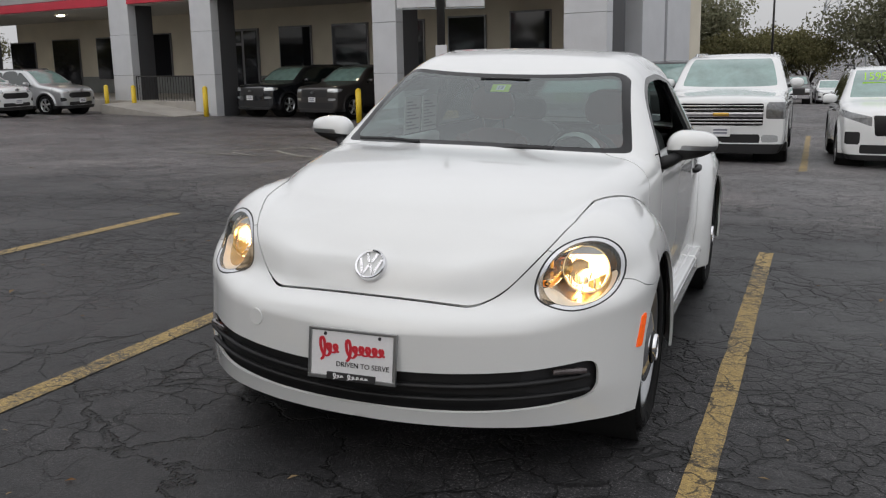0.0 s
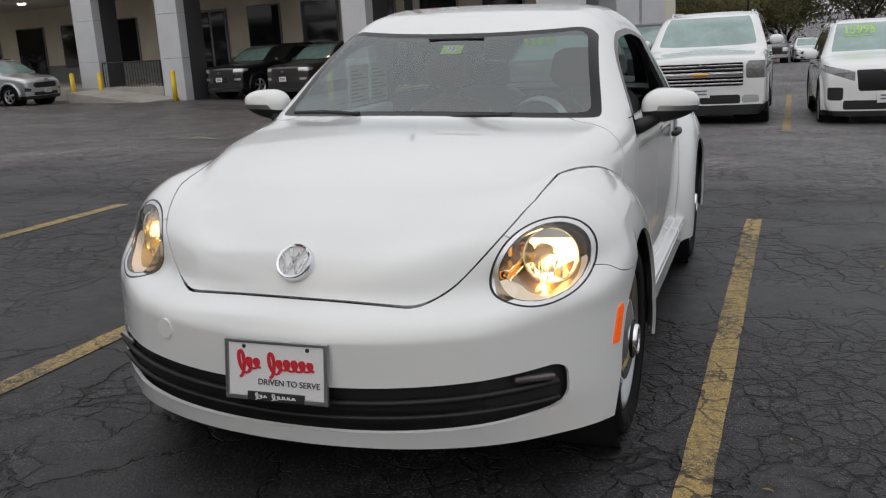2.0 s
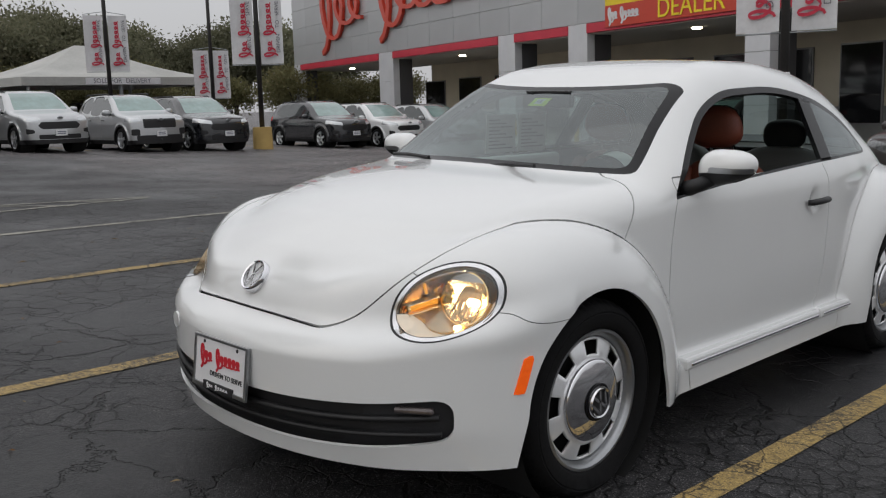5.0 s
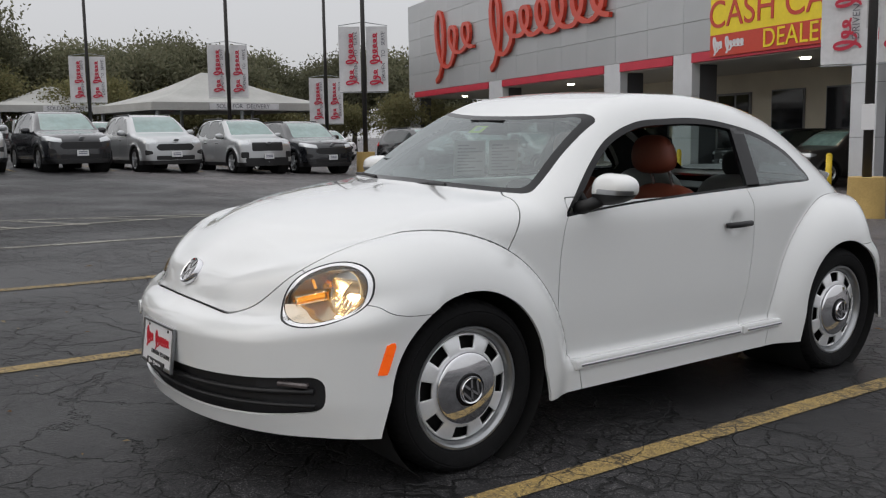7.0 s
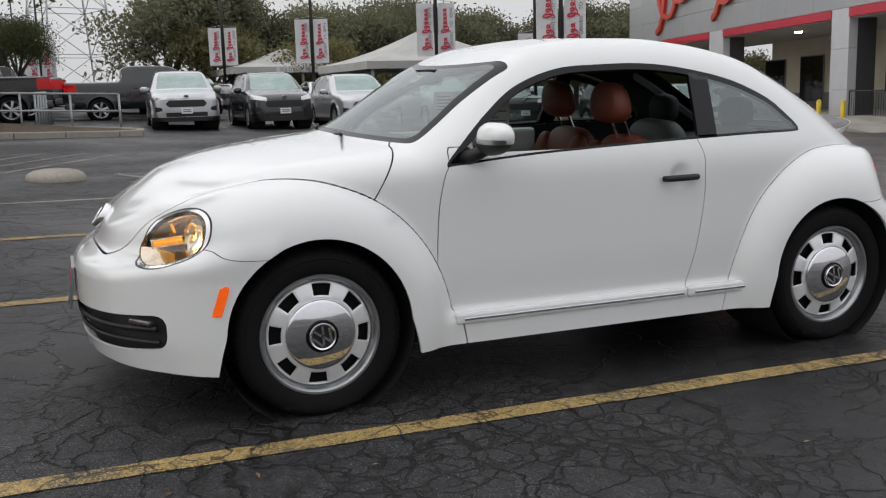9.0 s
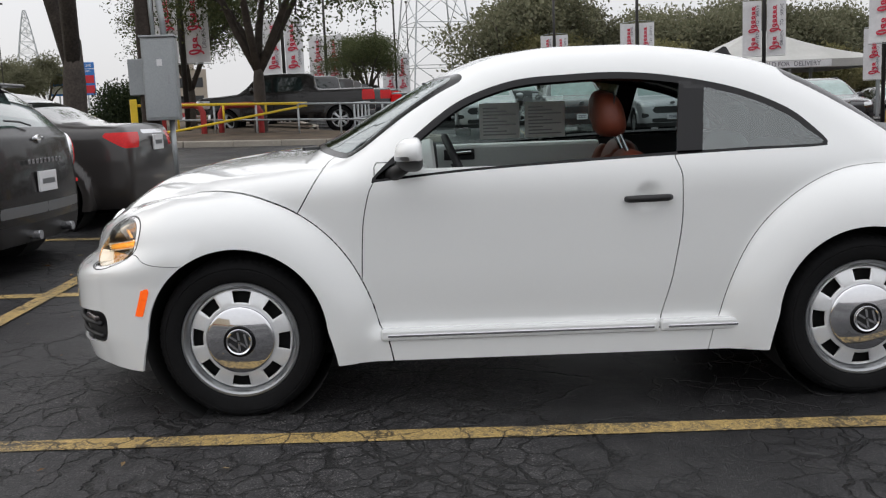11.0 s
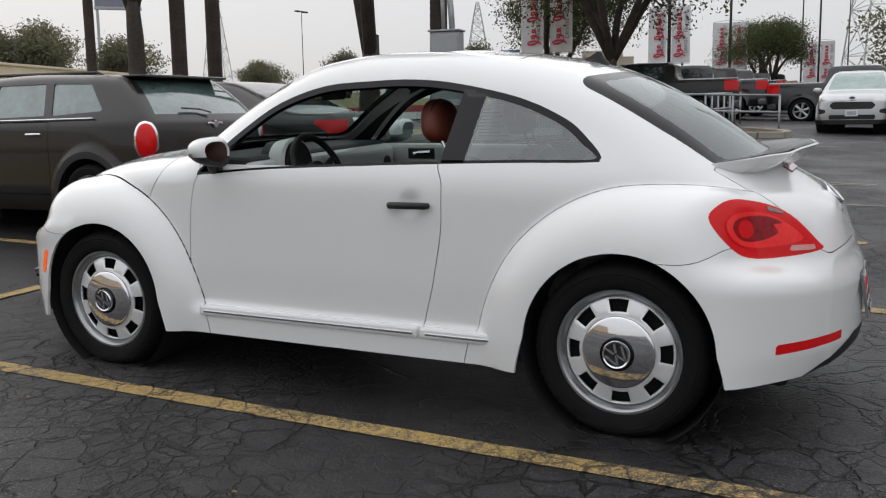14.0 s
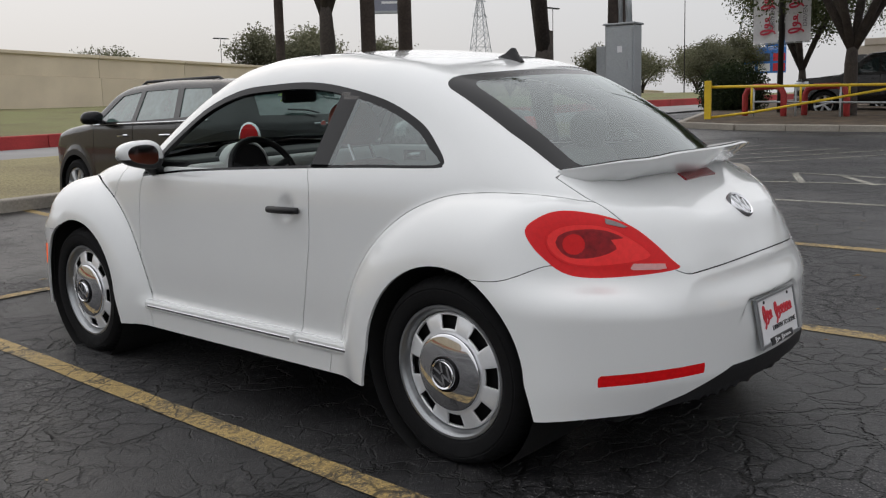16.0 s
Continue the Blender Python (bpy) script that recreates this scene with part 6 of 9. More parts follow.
SHAPE_CROSSOVER = dict(SHAPE_SMALL_SUV, top=[(-2.23, 0.62), (-2.17, 0.92), (-2.0, 1.02), (-1.5, 1.10), (-1.10, 1.15), (-0.85, 1.29), (-0.42, 1.54), (-0.12, 1.63), (0.4, 1.65), (1.2, 1.63), (1.8, 1.56), (2.0, 1.38), (2.14, 1.1), (2.21, 0.80), (2.24, 0.55)], wide=[(-2.24, 0.78), (-1.85, 0.88), (-1.3, 0.92), (1.4, 0.92), (2.0, 0.86), (2.24, 0.78)], cladding=0.30,
    front=[("grille", M_GLOSSBLACK, lambda x, y, z: np.maximum(smax(x - 0.42 - 0.10 * (z - 0.7), np.abs(z - 0.76) - 0.16, 0.03), y + 1.9), False), ("headlamp", M_DARKLAMP, lambda x, y, z: np.maximum(np.maximum(np.abs(z - 0.89 - 0.28 * (x - 0.7)) - 0.060 + 0.06 * (x - 0.7), 0.46 - x), y + 1.55), True), ("lower_grille", M_BLACK, front_box(0, 0.62, 0.32, 0.46, -1.8), False), ("fog_recess", M_BLACK, front_box(0.62, 0.84, 0.46, 0.66, -1.7), True), ("tail_lamp", M_RED, rear_box(0.50, 1.0, 0.98, 1.14, 1.9), True)])
# glass paled in its base colour, as if it mirrored the sky
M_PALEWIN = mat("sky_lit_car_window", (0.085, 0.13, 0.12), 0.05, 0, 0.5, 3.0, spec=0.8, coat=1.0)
SHAPE_WAGON = dict(
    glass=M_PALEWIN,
    top=[(-2.05, 0.60), (-2.0, 0.85), (-1.85, 0.98), (-1.4, 1.05), (-1.05, 1.09), (-0.88, 1.22), (-0.55, 1.46), (-0.3, 1.52), (0.4, 1.555), (1.3, 1.535), (1.72, 1.50), (1.85, 1.36), (1.96, 1.08), (2.02, 0.80), (2.05, 0.55)],
    wide=[(-2.06, 0.74), (-1.7, 0.85), (-1.2, 0.88), (0, 0.895), (1.3, 0.89), (1.75, 0.85), (2.06, 0.76)],
    belt=1.04, lean=0.32, base=0.20, axles=(-1.30, 1.29), wheel=0.325, cladding=0.36, flare=0.015, round=0.09, nu=200, nv=96,
    windows=[[(-0.78, 1.06), (-0.42, 1.38), (-0.05, 1.42), (-0.05, 1.07)], [(0.03, 1.07), (0.03, 1.425), (0.72, 1.43), (0.76, 1.09)], [(0.86, 1.09), (0.84, 1.43), (1.38, 1.415), (1.50, 1.13)]],
    screen=(-1.0, -0.46, 0.70, 0.60), back=(1.74, 1.98, 0.66, 1.09), soft_win=False,
    front=[("grille", M_CHROME, front_box(0, 0.46, 0.58, 0.80, -1.7), False), ("headlamp", M_CLEARLAMP, front_box(0.52, 0.80, 0.72, 0.98, -1.5), True),
        ("bumper_band", M_STEEL, rear_box(0, 0.70, 0.42, 0.50, 1.8), False)],
    doors=((-0.85, -0.005), (0.0, 0.82)), mirror=(-0.66, 1.12), mirror_paint=M_GLOSSBLACK, plate=0.45, handle=M_CHROME, rails=(((-0.3, 1.53), (1.45, 1.52)),), rail_x=0.60, rear_plate=(2.035, 0.66), spokes=7)
SEDAN = dict(
    top=[(-2.22, 0.50), (-2.15, 0.68), (-1.95, 0.78), (-1.4, 0.88), (-1.15, 0.92), (-0.6, 1.20), (-0.25, 1.37), (0.15, 1.43), (0.6, 1.41), (1.05, 1.28), (1.55, 1.07), (1.75, 1.045), (2.10, 1.03), (2.2, 0.90), (2.25, 0.55)],
    wide=[(-2.25, 0.70), (-1.8, 0.82), (-1.2, 0.865), (0, 0.875), (1.3, 0.87), (1.9, 0.82), (2.25, 0.74)],
    belt=0.93, lean=0.50, base=0.18, axles=(-1.35, 1.35), wheel=0.315, round=0.09, nu=200, nv=96,
    windows=[[(-0.80, 0.95), (-0.25, 1.27), (0.15, 1.345), (0.15, 0.96)], [(0.22, 0.96), (0.22, 1.345), (0.60, 1.31), (0.98, 1.12), (0.92, 0.98)]],
    screen=(-1.10, -0.38, 0.68, 0.55), back=(0.95, 1.52, 0.62, 1.0),
    front=[("headlamp", M_CLEARLAMP, front_box(0.42, 0.9, 0.60, 0.72, -1.7), True), ("lower_grille", M_BLACK, front_box(0, 0.5, 0.28, 0.44, -1.9), False),
        ("tail_lamp", M_RED, lambda x, y, z: np.maximum(np.maximum(0.47 - x - 0.5 * (z - 0.86), np.maximum(z - 0.945, 0.79 + 0.6 * np.clip(2.12 - y, 0, 1) - z)), 1.93 - y), True),
        ("trunk_trim", M_CHROME, rear_box(0, 0.34, 0.925, 0.965, 2.0), False)],
    doors=((-0.85, 0.18), (0.185, 1.02)), mirror=(-0.68, 0.98), plate=0.42, rear_plate=(2.225, 0.83), spokes=8)
PICKUP = dict(
    top=[(-2.93, 0.75), (-2.89, 1.10), (-2.75, 1.22), (-2.0, 1.28), (-1.55, 1.32), (-1.30, 1.46), (-0.90, 1.80), (-0.65, 1.91), (0.1, 1.94), (0.75, 1.92), (0.95, 1.86), (1.05, 1.45), (1.12, 1.40), (1.8, 1.395), (2.86, 1.40), (2.92, 1.30), (2.95, 0.6)],
    wide=[(-2.95, 0.96), (-2.5, 1.0), (-1.5, 1.01), (2.6, 1.01), (2.95, 0.98)],
    belt=1.27, lean=0.30, base=0.40, axles=(-1.95, 1.75), wheel=0.405, round=0.06, bow=(0.05, 0.0), flare=0.02, axis=0.95,
    windows=[[(-1.10, 1.31), (-0.72, 1.66), (-0.42, 1.78), (-0.42, 1.32)], [(-0.34, 1.32), (-0.34, 1.79), (0.55, 1.79), (0.62, 1.34)]], soft_win=False,
    screen=(-1.44, -0.80, 0.84, 0.68),
    front=[("grille", M_BLACK, front_box(0, 0.62, 0.74, 1.12, -2.6), False), ("headlamp", M_CLEARLAMP, front_box(0.66, 1.05, 0.86, 1.12, -2.4), True), ("front_bumper", M_CHROME, front_box(0, 1.1, 0.46, 0.68, -2.4), False), ("tail_lamp", M_RED, rear_box(0.82, 1.1, 0.98, 1.30, 2.5), True), ("rear_bumper", M_CHROME, rear_box(0, 1.1, 0.46, 0.66, 2.6), False)],
    doors=((-1.25, -0.38), (-0.375, 0.72)), mirror=(-1.02, 1.40), plate=0.57, handle=M_BLACK, spokes=6)


def stand(car, x, y, heading):
    """Set a vehicle on the lot, its front towards heading (degrees, 0 = -y, turning left)."""
    car.matrix_basis = pose(x, y, float(lot_z(x, y)), 0, 0, heading)
    return car


# row along the far aisle, fronts towards the old car (+x)
ROW = "row along the far aisle"
suv_dark = build_vehicle("suv", "charcoal compact suv parked in the aisle row", M_CARDARK, SHAPE_SMALL_SUV, "suv")
suv_silver = build_vehicle("suv", "silver compact suv parked in the aisle row", M_CARSILVER, SHAPE_SMALL_SUV, "suv")
suv_white = build_vehicle("suv", "white compact suv parked in the aisle row", M_CARWHITE, SHAPE_SMALL_SUV, "suv")
suv_upright = build_vehicle("suv", "small silver suv with upright nose in the aisle row", M_CARSILVER, SHAPE_COMPACT_SUV, "suv")


def row_place(car, x_front, y, nose, heading=90.0, first=False):
    """Nose at x_front, heading +x."""
    a = radians(heading)
    x = x_front - nose
    m = pose(x, y, float(lot_z(x, y)), 0, 0, heading)
    if first:
        car.matrix_basis = m
        return tagged(car, group=ROW)
    return tagged(copy_thing(car, m), group=ROW)


row_place(suv_silver, -22.5, 0.95, 2.29, 88, True)
row_place(suv_dark, -22.5, 3.58, 2.29, 91, True)
row_place(suv_silver, -22.5, 6.22, 2.29, 90)
row_place(suv_upright, -22.2, 8.95, 2.03, 90, True)
row_place(suv_dark, -22.3, 11.2, 2.29, 90)
row_place(suv_dark, -23.5, 17.1, 2.29, 88)
row_place(suv_white, -23.7, 19.85, 2.29, 88, True)
row_place(suv_silver, -23.9, 23.1, 2.29, 88)
for k, (c, dx) in enumerate(((suv_white, 0), (suv_silver, 0.3), (suv_dark, -0.2), (suv_white, 0.2), (suv_upright, 0.1), (suv_dark, 0), (suv_silver, 0.2), (suv_white, 0.0))):
    row_place(c, -40.5 + dx, 0.5 + 3.1 * k, 2.29, 90)
for k, c in enumerate((suv_silver, suv_white, suv_upright, suv_dark, suv_white, suv_silver)):
    row_place(c, -54.0, 3.0 + 3.4 * k, 2.29, 90)
# suvs by the porch
big_dark = build_vehicle("large_suv", "black three-row suv parked by the porch", M_CARDARK, SHAPE_LARGE_SUV, "suv")
big_silver = build_vehicle("large_suv", "dark silver three-row suv parked by the porch", M_CARGREY, SHAPE_LARGE_SUV, "suv")
BLD = Matrix.Translation((-27.15, 26.47, 0)) @ Matrix.Rotation(math.atan2(-0.2487, 0.9686), 4, "Z")


def by_porch(car, s, n_nose, nose, first=True):
    p = BLD @ Vector((s, n_nose + nose, 0))
    m = pose(p.x, p.y, float(lot_z(*(BLD @ Vector((s, 0, 0))).xy)) + 0.02, 0, 0, -14.4)
    if first:
        car.matrix_basis = m
        return car
    return copy_thing(car, m)


by_porch(big_dark, 10.0, 0.25, 2.52)
by_porch(big_silver, 13.3, 0.0, 2.52)
# row behind the old car
tall_suv = stand(build_vehicle("large_suv", "white full-size suv with chrome grille, parked nose out", M_CARWHITE, SHAPE_TALL_SUV, "suv"), 0.05, 13.82, 0)
for z in np.linspace(0.76, 1.04, 6):
    part("grille_bar", box_bm(-0.66, 0.66, -2.588, -2.562, z - 0.012, z + 0.012, 0.004), M_CHROME, tall_suv)
part("grille_band", box_bm(-0.66, 0.66, -2.60, -2.565, 0.885, 0.925, 0.006), M_CHROME, tall_suv)
part("front_badge", box_bm(-0.13, 0.13, -2.612, -2.59, 0.875, 0.935, 0.02), mat("gold_badge", (0.65, 0.42, 0.10), 0.3, 0.8, 0.05, 60), tall_suv, "gold cross-shaped badge")
crossover_white = stand(build_vehicle("suv", "white crossover with lime price on its windscreen", M_CARWHITE, SHAPE_CROSSOVER, "suv"), 2.72, 13.5, 2)
crossover_grey = stand(build_vehicle("suv", "dark grey crossover with lime price on its windscreen", M_CARGREY, SHAPE_CROSSOVER, "suv"), -2.6, 13.4, 0)


def price_mark(car, y, z, words=""):
    """Marker-painted price on the glass; plain bars where it cannot be read."""
    if words:
        p = text_mesh(words, 0.20, M_NEON, "price_mark", car, Matrix.Translation((-0.28, y - 0.012, z + 0.065)) @ Matrix.Rotation(radians(62), 4, "X"), 0.002)
        p["label"] = "lime price written on the glass"
    else:
        bm = bmesh.new()
        for k in range(5):
            box_bm(-0.62 + 0.13 * k, -0.53 + 0.13 * k, y - 0.004, y, z, z + 0.13, 0.01, bm)
        p = part("price_mark", bm, M_NEON, car, "lime price bars on the glass")
    part("price_stroke", box_bm(-0.52, -0.06, y - 0.058, y - 0.053, z - 0.055, z - 0.025, 0), M_NEON, p if not words else car)


for sd in (1, -1):
    for x, z in ((0.80, 1.02), (0.82, 0.91)):
        part("lamp_lens", cyl_bm((x * sd, -2.45, z), (x * sd, -2.56 + 0.06 * x, z), 0.05, 0.045, 16), M_CLEARLAMP, tall_suv)
price_mark(crossover_white, -0.64, 1.42, "15995")
price_mark(crossover_grey, -0.62, 1.42)
pick_grey = build_vehicle("pickup", "grey crew-cab pickup in the back row", M_CARGREY, PICKUP, "pickup")
stand(pick_grey, -2.2, 22.0, 0)
pick_dark = build_vehicle("pickup", "black crew-cab pickup across the lot", M_CARDARK, PICKUP, "pickup")
stand(pick_dark, -31.8, 0.6, 180)
pick_bronze = build_vehicle("pickup", "dark bronze crew-cab pickup by the island", M_CARBROWN, PICKUP, "pickup")
stand(pick_bronze, -27.0, -5.6, 6)
for k, (c, x, y, h) in enumerate(((pick_dark, -31.6, -5.3, 6), (pick_bronze, -36.4, -5.2, 6), (pick_grey, -41.6, -5.3, 6), (pick_dark, -50, -5.6, 6), (pick_grey, -54, -5.3, 6), (pick_bronze, -36.0, 1.0, 180), (pick_grey, -40.0, 1.2, 180), (pick_grey, 0.4, 66, 0), (pick_bronze, -66, -10, 60))):
    tagged(copy_thing(c, pose(x, y, float(lot_z(x, y)), 0, 0, h)), group="pickup rows")
for c, x, y in ((suv_white, 2.6, 67), (suv_dark, 4.8, 66), (suv_silver, 7.2, 66)):
    copy_thing(c, pose(x, y, float(lot_z(x, y)), 0, 0, 4))
red_car = copy_thing(big_dark, pose(-13.6, 43, float(lot_z(-13.6, 43)), 0, 0, 0))
# hatch and sedan nose in to the street kerb
hatch = build_vehicle("hatchback", "dark grey boxy hatchback with oval tail lamps, tail towards the lot", M_CARBROWN, SHAPE_WAGON, "car")
hatch.matrix_basis = pose(-2.72, -5.55, float(lot_z(-2.72, -5.55)), 0, 0, 0)
part("tailgate_wing", box_bm(-0.10, 0.10, 1.985, 2.0, 0.975, 1.0, 0.006), M_CHROME, hatch, "winged badge")
part("badge_disc", cyl_bm((0, 1.98, 0.987), (0, 2.006, 0.985), 0.035, seg=20), M_CHROME, hatch)
for k in range(9):
    part("letter_bar", box_bm(-0.30 + 0.07 * k, -0.262 + 0.07 * k, 2.028, 2.036, 0.80, 0.835, 0.002), M_CHROME, hatch)
part("roof_spoiler", box_bm(-0.60, 0.60, 1.66, 1.93, 1.475, 1.505, 0.014), M_GLOSSBLACK, hatch, "dark roof spoiler")
part("rear_wiper", tube_bm([(0.0, 1.995, 1.105), (0.12, 1.98, 1.14), (0.34, 1.975, 1.15)], 0.010, 6), M_BLACK, hatch)
for sd in (1, -1):
    rg = blob("tail_lamp_ring", M_CHROME, hatch, (0, 0, 0), (0.106, 0.054, 0.172), 2.2, m=Matrix.Translation((0.770 * sd, 1.880, 0.850)) @ Matrix.Rotation(radians(-48 * sd), 4, "Z"))
    blob("tail_lamp", M_RED, rg, (0, 0.014, 0), (0.092, 0.052, 0.155), 2.2)
    part("waist_strip", tube_bm([(0.885 * sd, -0.85, 1.035), (0.895 * sd, 0.2, 1.045), (0.88 * sd, 1.4, 1.06)], 0.008, 6), M_CHROME, hatch)
    part("exhaust_pipe", cyl_bm((0.30 * sd, 1.95, 0.27), (0.30 * sd, 2.08, 0.27), 0.035, seg=16), M_CHROME, hatch)
    part("bumper_reflector", box_bm(0.60 * sd, 0.80 * sd, 1.93, 1.96, 0.60, 0.63, 0.005), M_RED, hatch)


def lower_roof(car, waist, squash, rake, narrow):
    """Lower and narrow the cabin above the waist and lean its tail forwards."""
    def moved(p):
        h = max(p.z - waist, 0)
        return Vector((p.x * (1 - narrow * h / 0.5), p.y - rake * h / 0.5 * min(max((p.y - 0.2) / 1.4, 0), 1), p.z - h * squash))

    stack = [ob for ob in car.children if not ob.name.startswith("wheel")]
    while stack:
        ob = stack.pop()
        if ob.matrix_basis == Matrix():
            for v in ob.data.vertices:
                v.co = moved(v.co)
            stack += list(ob.children)
        else:
            m = ob.matrix_basis.copy()
            m.translation = moved(m.translation)
            ob.matrix_basis = m


lower_roof(hatch, 1.0, 0.15, 0.24, 0.07)
sedan = build_vehicle("sedan", "grey four-door saloon, tail towards the lot", M_CARGREY, SEDAN, "car")
sedan.matrix_basis = pose(-5.37, -5.66, float(lot_z(-5.37, -5.66)) - 0.05, 0, 0, 0)


# ================= painted lines =================
def ground_strip(name, p, q, width, material, label, rise=0.004, ragged=0.003):
    """A painted strip on the lot from p to q."""
    p, q = np.array(p, float), np.array(q, float)
    n = max(4, int(np.linalg.norm(q - p) / 0.12))
    d = (q - p) / np.linalg.norm(q - p)
    s = np.array([-d[1], d[0]])
    rnd = random.Random(hash((round(p[0], 2), round(p[1], 2))) % 999)
    V, F = [], []
    for i in range(n + 1):
        c = p + (q - p) * i / n
        for k in (-1, 1):
            e = c + s * k * (width / 2 + rnd.uniform(-ragged, ragged))
            V.append((e[0], e[1], float(lot_z(e[0], e[1])) + rise))
    for i in range(n):
        F.append((2 * i, 2 * i + 1, 2 * i + 3, 2 * i + 2) if False else (2 * i + 1, 2 * i, 2 * i + 2, 2 * i + 3))
    return tagged(obj(name, mesh_of(name, V, F, material)), label, "road marking", "lot markings", "structure")


YL = "worn yellow parking line on dark asphalt"
ground_strip("parking_line", (1.10, -3.10), (1.16, 2.42), 0.105, M_YELLOW, YL)
ground_strip("parking_line", (-1.68, -8.2), (-1.54, 2.3), 0.115, M_YELLOW, YL)
ground_strip("parking_line", (-4.20, -8.2), (-3.82, 1.95), 0.11, M_YELLOW, YL)
ground_strip("parking_line", (-6.50, -8.2), (-6.22, 2.2), 0.10, M_PALE, "faded pale parking line on dark asphalt")
ground_strip("parking_line", (1.06, -3.12), (-6.5, -3.08), 0.115, M_YELLOW, YL, 0.008)
for a, b in (((1.36, 9.2), (1.42, 21.2)), ((-1.25, 11.0), (-1.25, 16.0)), ((4.0, 11.0), (4.0, 16.0))):
    ground_strip("parking_line", a, b, 0.11, M_YELLOW, YL)
for k in range(6):
    ground_strip("hatch_line", (0.85, 11.3 + 1.1 * k), (1.34, 11.1 + 1.1 * k), 0.08, M_PALE, "pale hatch line on asphalt", 0.005)
HL = "pale hatch line on asphalt"
for a, b in (((-9.3, -1.6), (-8.75, 1.9)), ((-8.0, -1.5), (-8.6, 1.8)), ((-9.1, -0.9), (-8.1, -0.2)), ((-9.0, 0.0), (-8.25, 0.7)), ((-8.95, 0.8), (-8.4, 1.4)), ((-9.25, -1.6), (-8.0, -1.0)), ((-8.75, 8.75), (-7.4, 11.6)), ((-8.75, 8.75), (-5.7, 8.05)), ((-7.4, 11.6), (-5.5, 10.9)), ((-8.2, 9.3), (-7.0, 8.2)), ((-7.75, 10.1), (-6.1, 8.2)), ((-7.5, 11.0), (-5.6, 9.2))):
    ground_strip("hatch_line", a, b, 0.09, M_PALE, HL, 0.006)
for k in range(5):
    ground_strip("hatch_line", (-9.8, -3.2 - 0.75 * k), (-14.0, -1.2 - 0.75 * k), 0.08, M_PALE, "pale hatch line on asphalt", 0.007)
for y in (2.2, 4.9, 7.5, 10.1, 14.6, 17.8, 20.9):
    ground_strip("parking_line", (-23.6, y - 0.1), (-29.0, y), 0.10, M_YELLOW, YL, 0.008)

# ================= showroom with its porch =================
M_CLAD = mat("light_grey_cladding", (0.43, 0.44, 0.45), 0.38, 0.35, 0.03, 40, 0.02, big=0.05, bigscale=0.4, vary=0.05)
M_COLUMN = mat("pale_column_panel", (0.60, 0.61, 0.63), 0.42, 0.2, 0.03, 40, 0.02, big=0.05)
M_PIER = mat("charcoal_pier", (0.07, 0.07, 0.075), 0.5, 0.2, 0.05, 40)
M_REDBAND = mat("red_fascia", (0.50, 0.025, 0.05), 0.4, 0, 0.05, 30, big=0.08)
M_STUCCO = mat("cream_stucco", (0.66, 0.61, 0.50), 0.85, 0, 0.08, 60, 0.3, big=0.08, bigscale=0.7)
M_WAINS = mat("grey_wainscot", (0.22, 0.23, 0.23), 0.8, 0, 0.08, 40, 0.2, big=0.08)
M_SHADEGLASS = mat("dark_shop_glass", (0.012, 0.013, 0.016), 0.05, 0, 0.1, 2, spec=0.6)
M_FRAME = mat("aluminium_frame", (0.25, 0.25, 0.26), 0.4, 0.7, 0.05, 60)
M_CONC = mat("weathered_concrete", (0.33, 0.31, 0.28), 0.9, 0, 0.15, 40, 0.35, big=0.18, bigscale=1.2)
M_CEIL = mat("porch_ceiling", (0.55, 0.53, 0.48), 0.8, 0, 0.05, 20)
M_SIGNRED = mat("sign_red_plastic", (0.52, 0.045, 0.02), 0.35, 0, 0.06, 20)
M_SIGNYEL = mat("sign_yellow_vinyl", (0.80, 0.62, 0.02), 0.5, 0, 0.05, 10, big=0.05)
M_VINYL = mat("white_banner_vinyl", (0.62, 0.62, 0.63), 0.6, 0, 0.05, 12, 0.1, big=0.10, bigscale=1.5)
M_BANRED = mat("red_banner_ink", (0.48, 0.02, 0.05), 0.55, 0, 0.08, 20)
M_GREYINK = mat("grey_banner_ink", (0.12, 0.12, 0.14), 0.55, 0, 0.08, 20)
M_POLE = mat("dark_bronze_pole", (0.035, 0.033, 0.032), 0.5, 0.4, 0.1, 30)
M_SAFETY = mat("safety_yellow_paint", (0.72, 0.50, 0.02), 0.45, 0, 0.08, 30, big=0.12)
M_BASEYEL = mat("faded_yellow_concrete", (0.52, 0.36, 0.13), 0.85, 0, 0.12, 40, 0.3, big=0.15)
M_PORCHLAMP = mat("porch_lamp_lens", (1, 0.9, 0.7), 0.3, emit=(1.0, 0.86, 0.62), power=14)
M_GALV = mat("galvanised_steel", (0.36, 0.38, 0.39), 0.45, 0.6, 0.08, 40, big=0.1)


def local(ob, m):
    ob.matrix_basis = m
    return ob


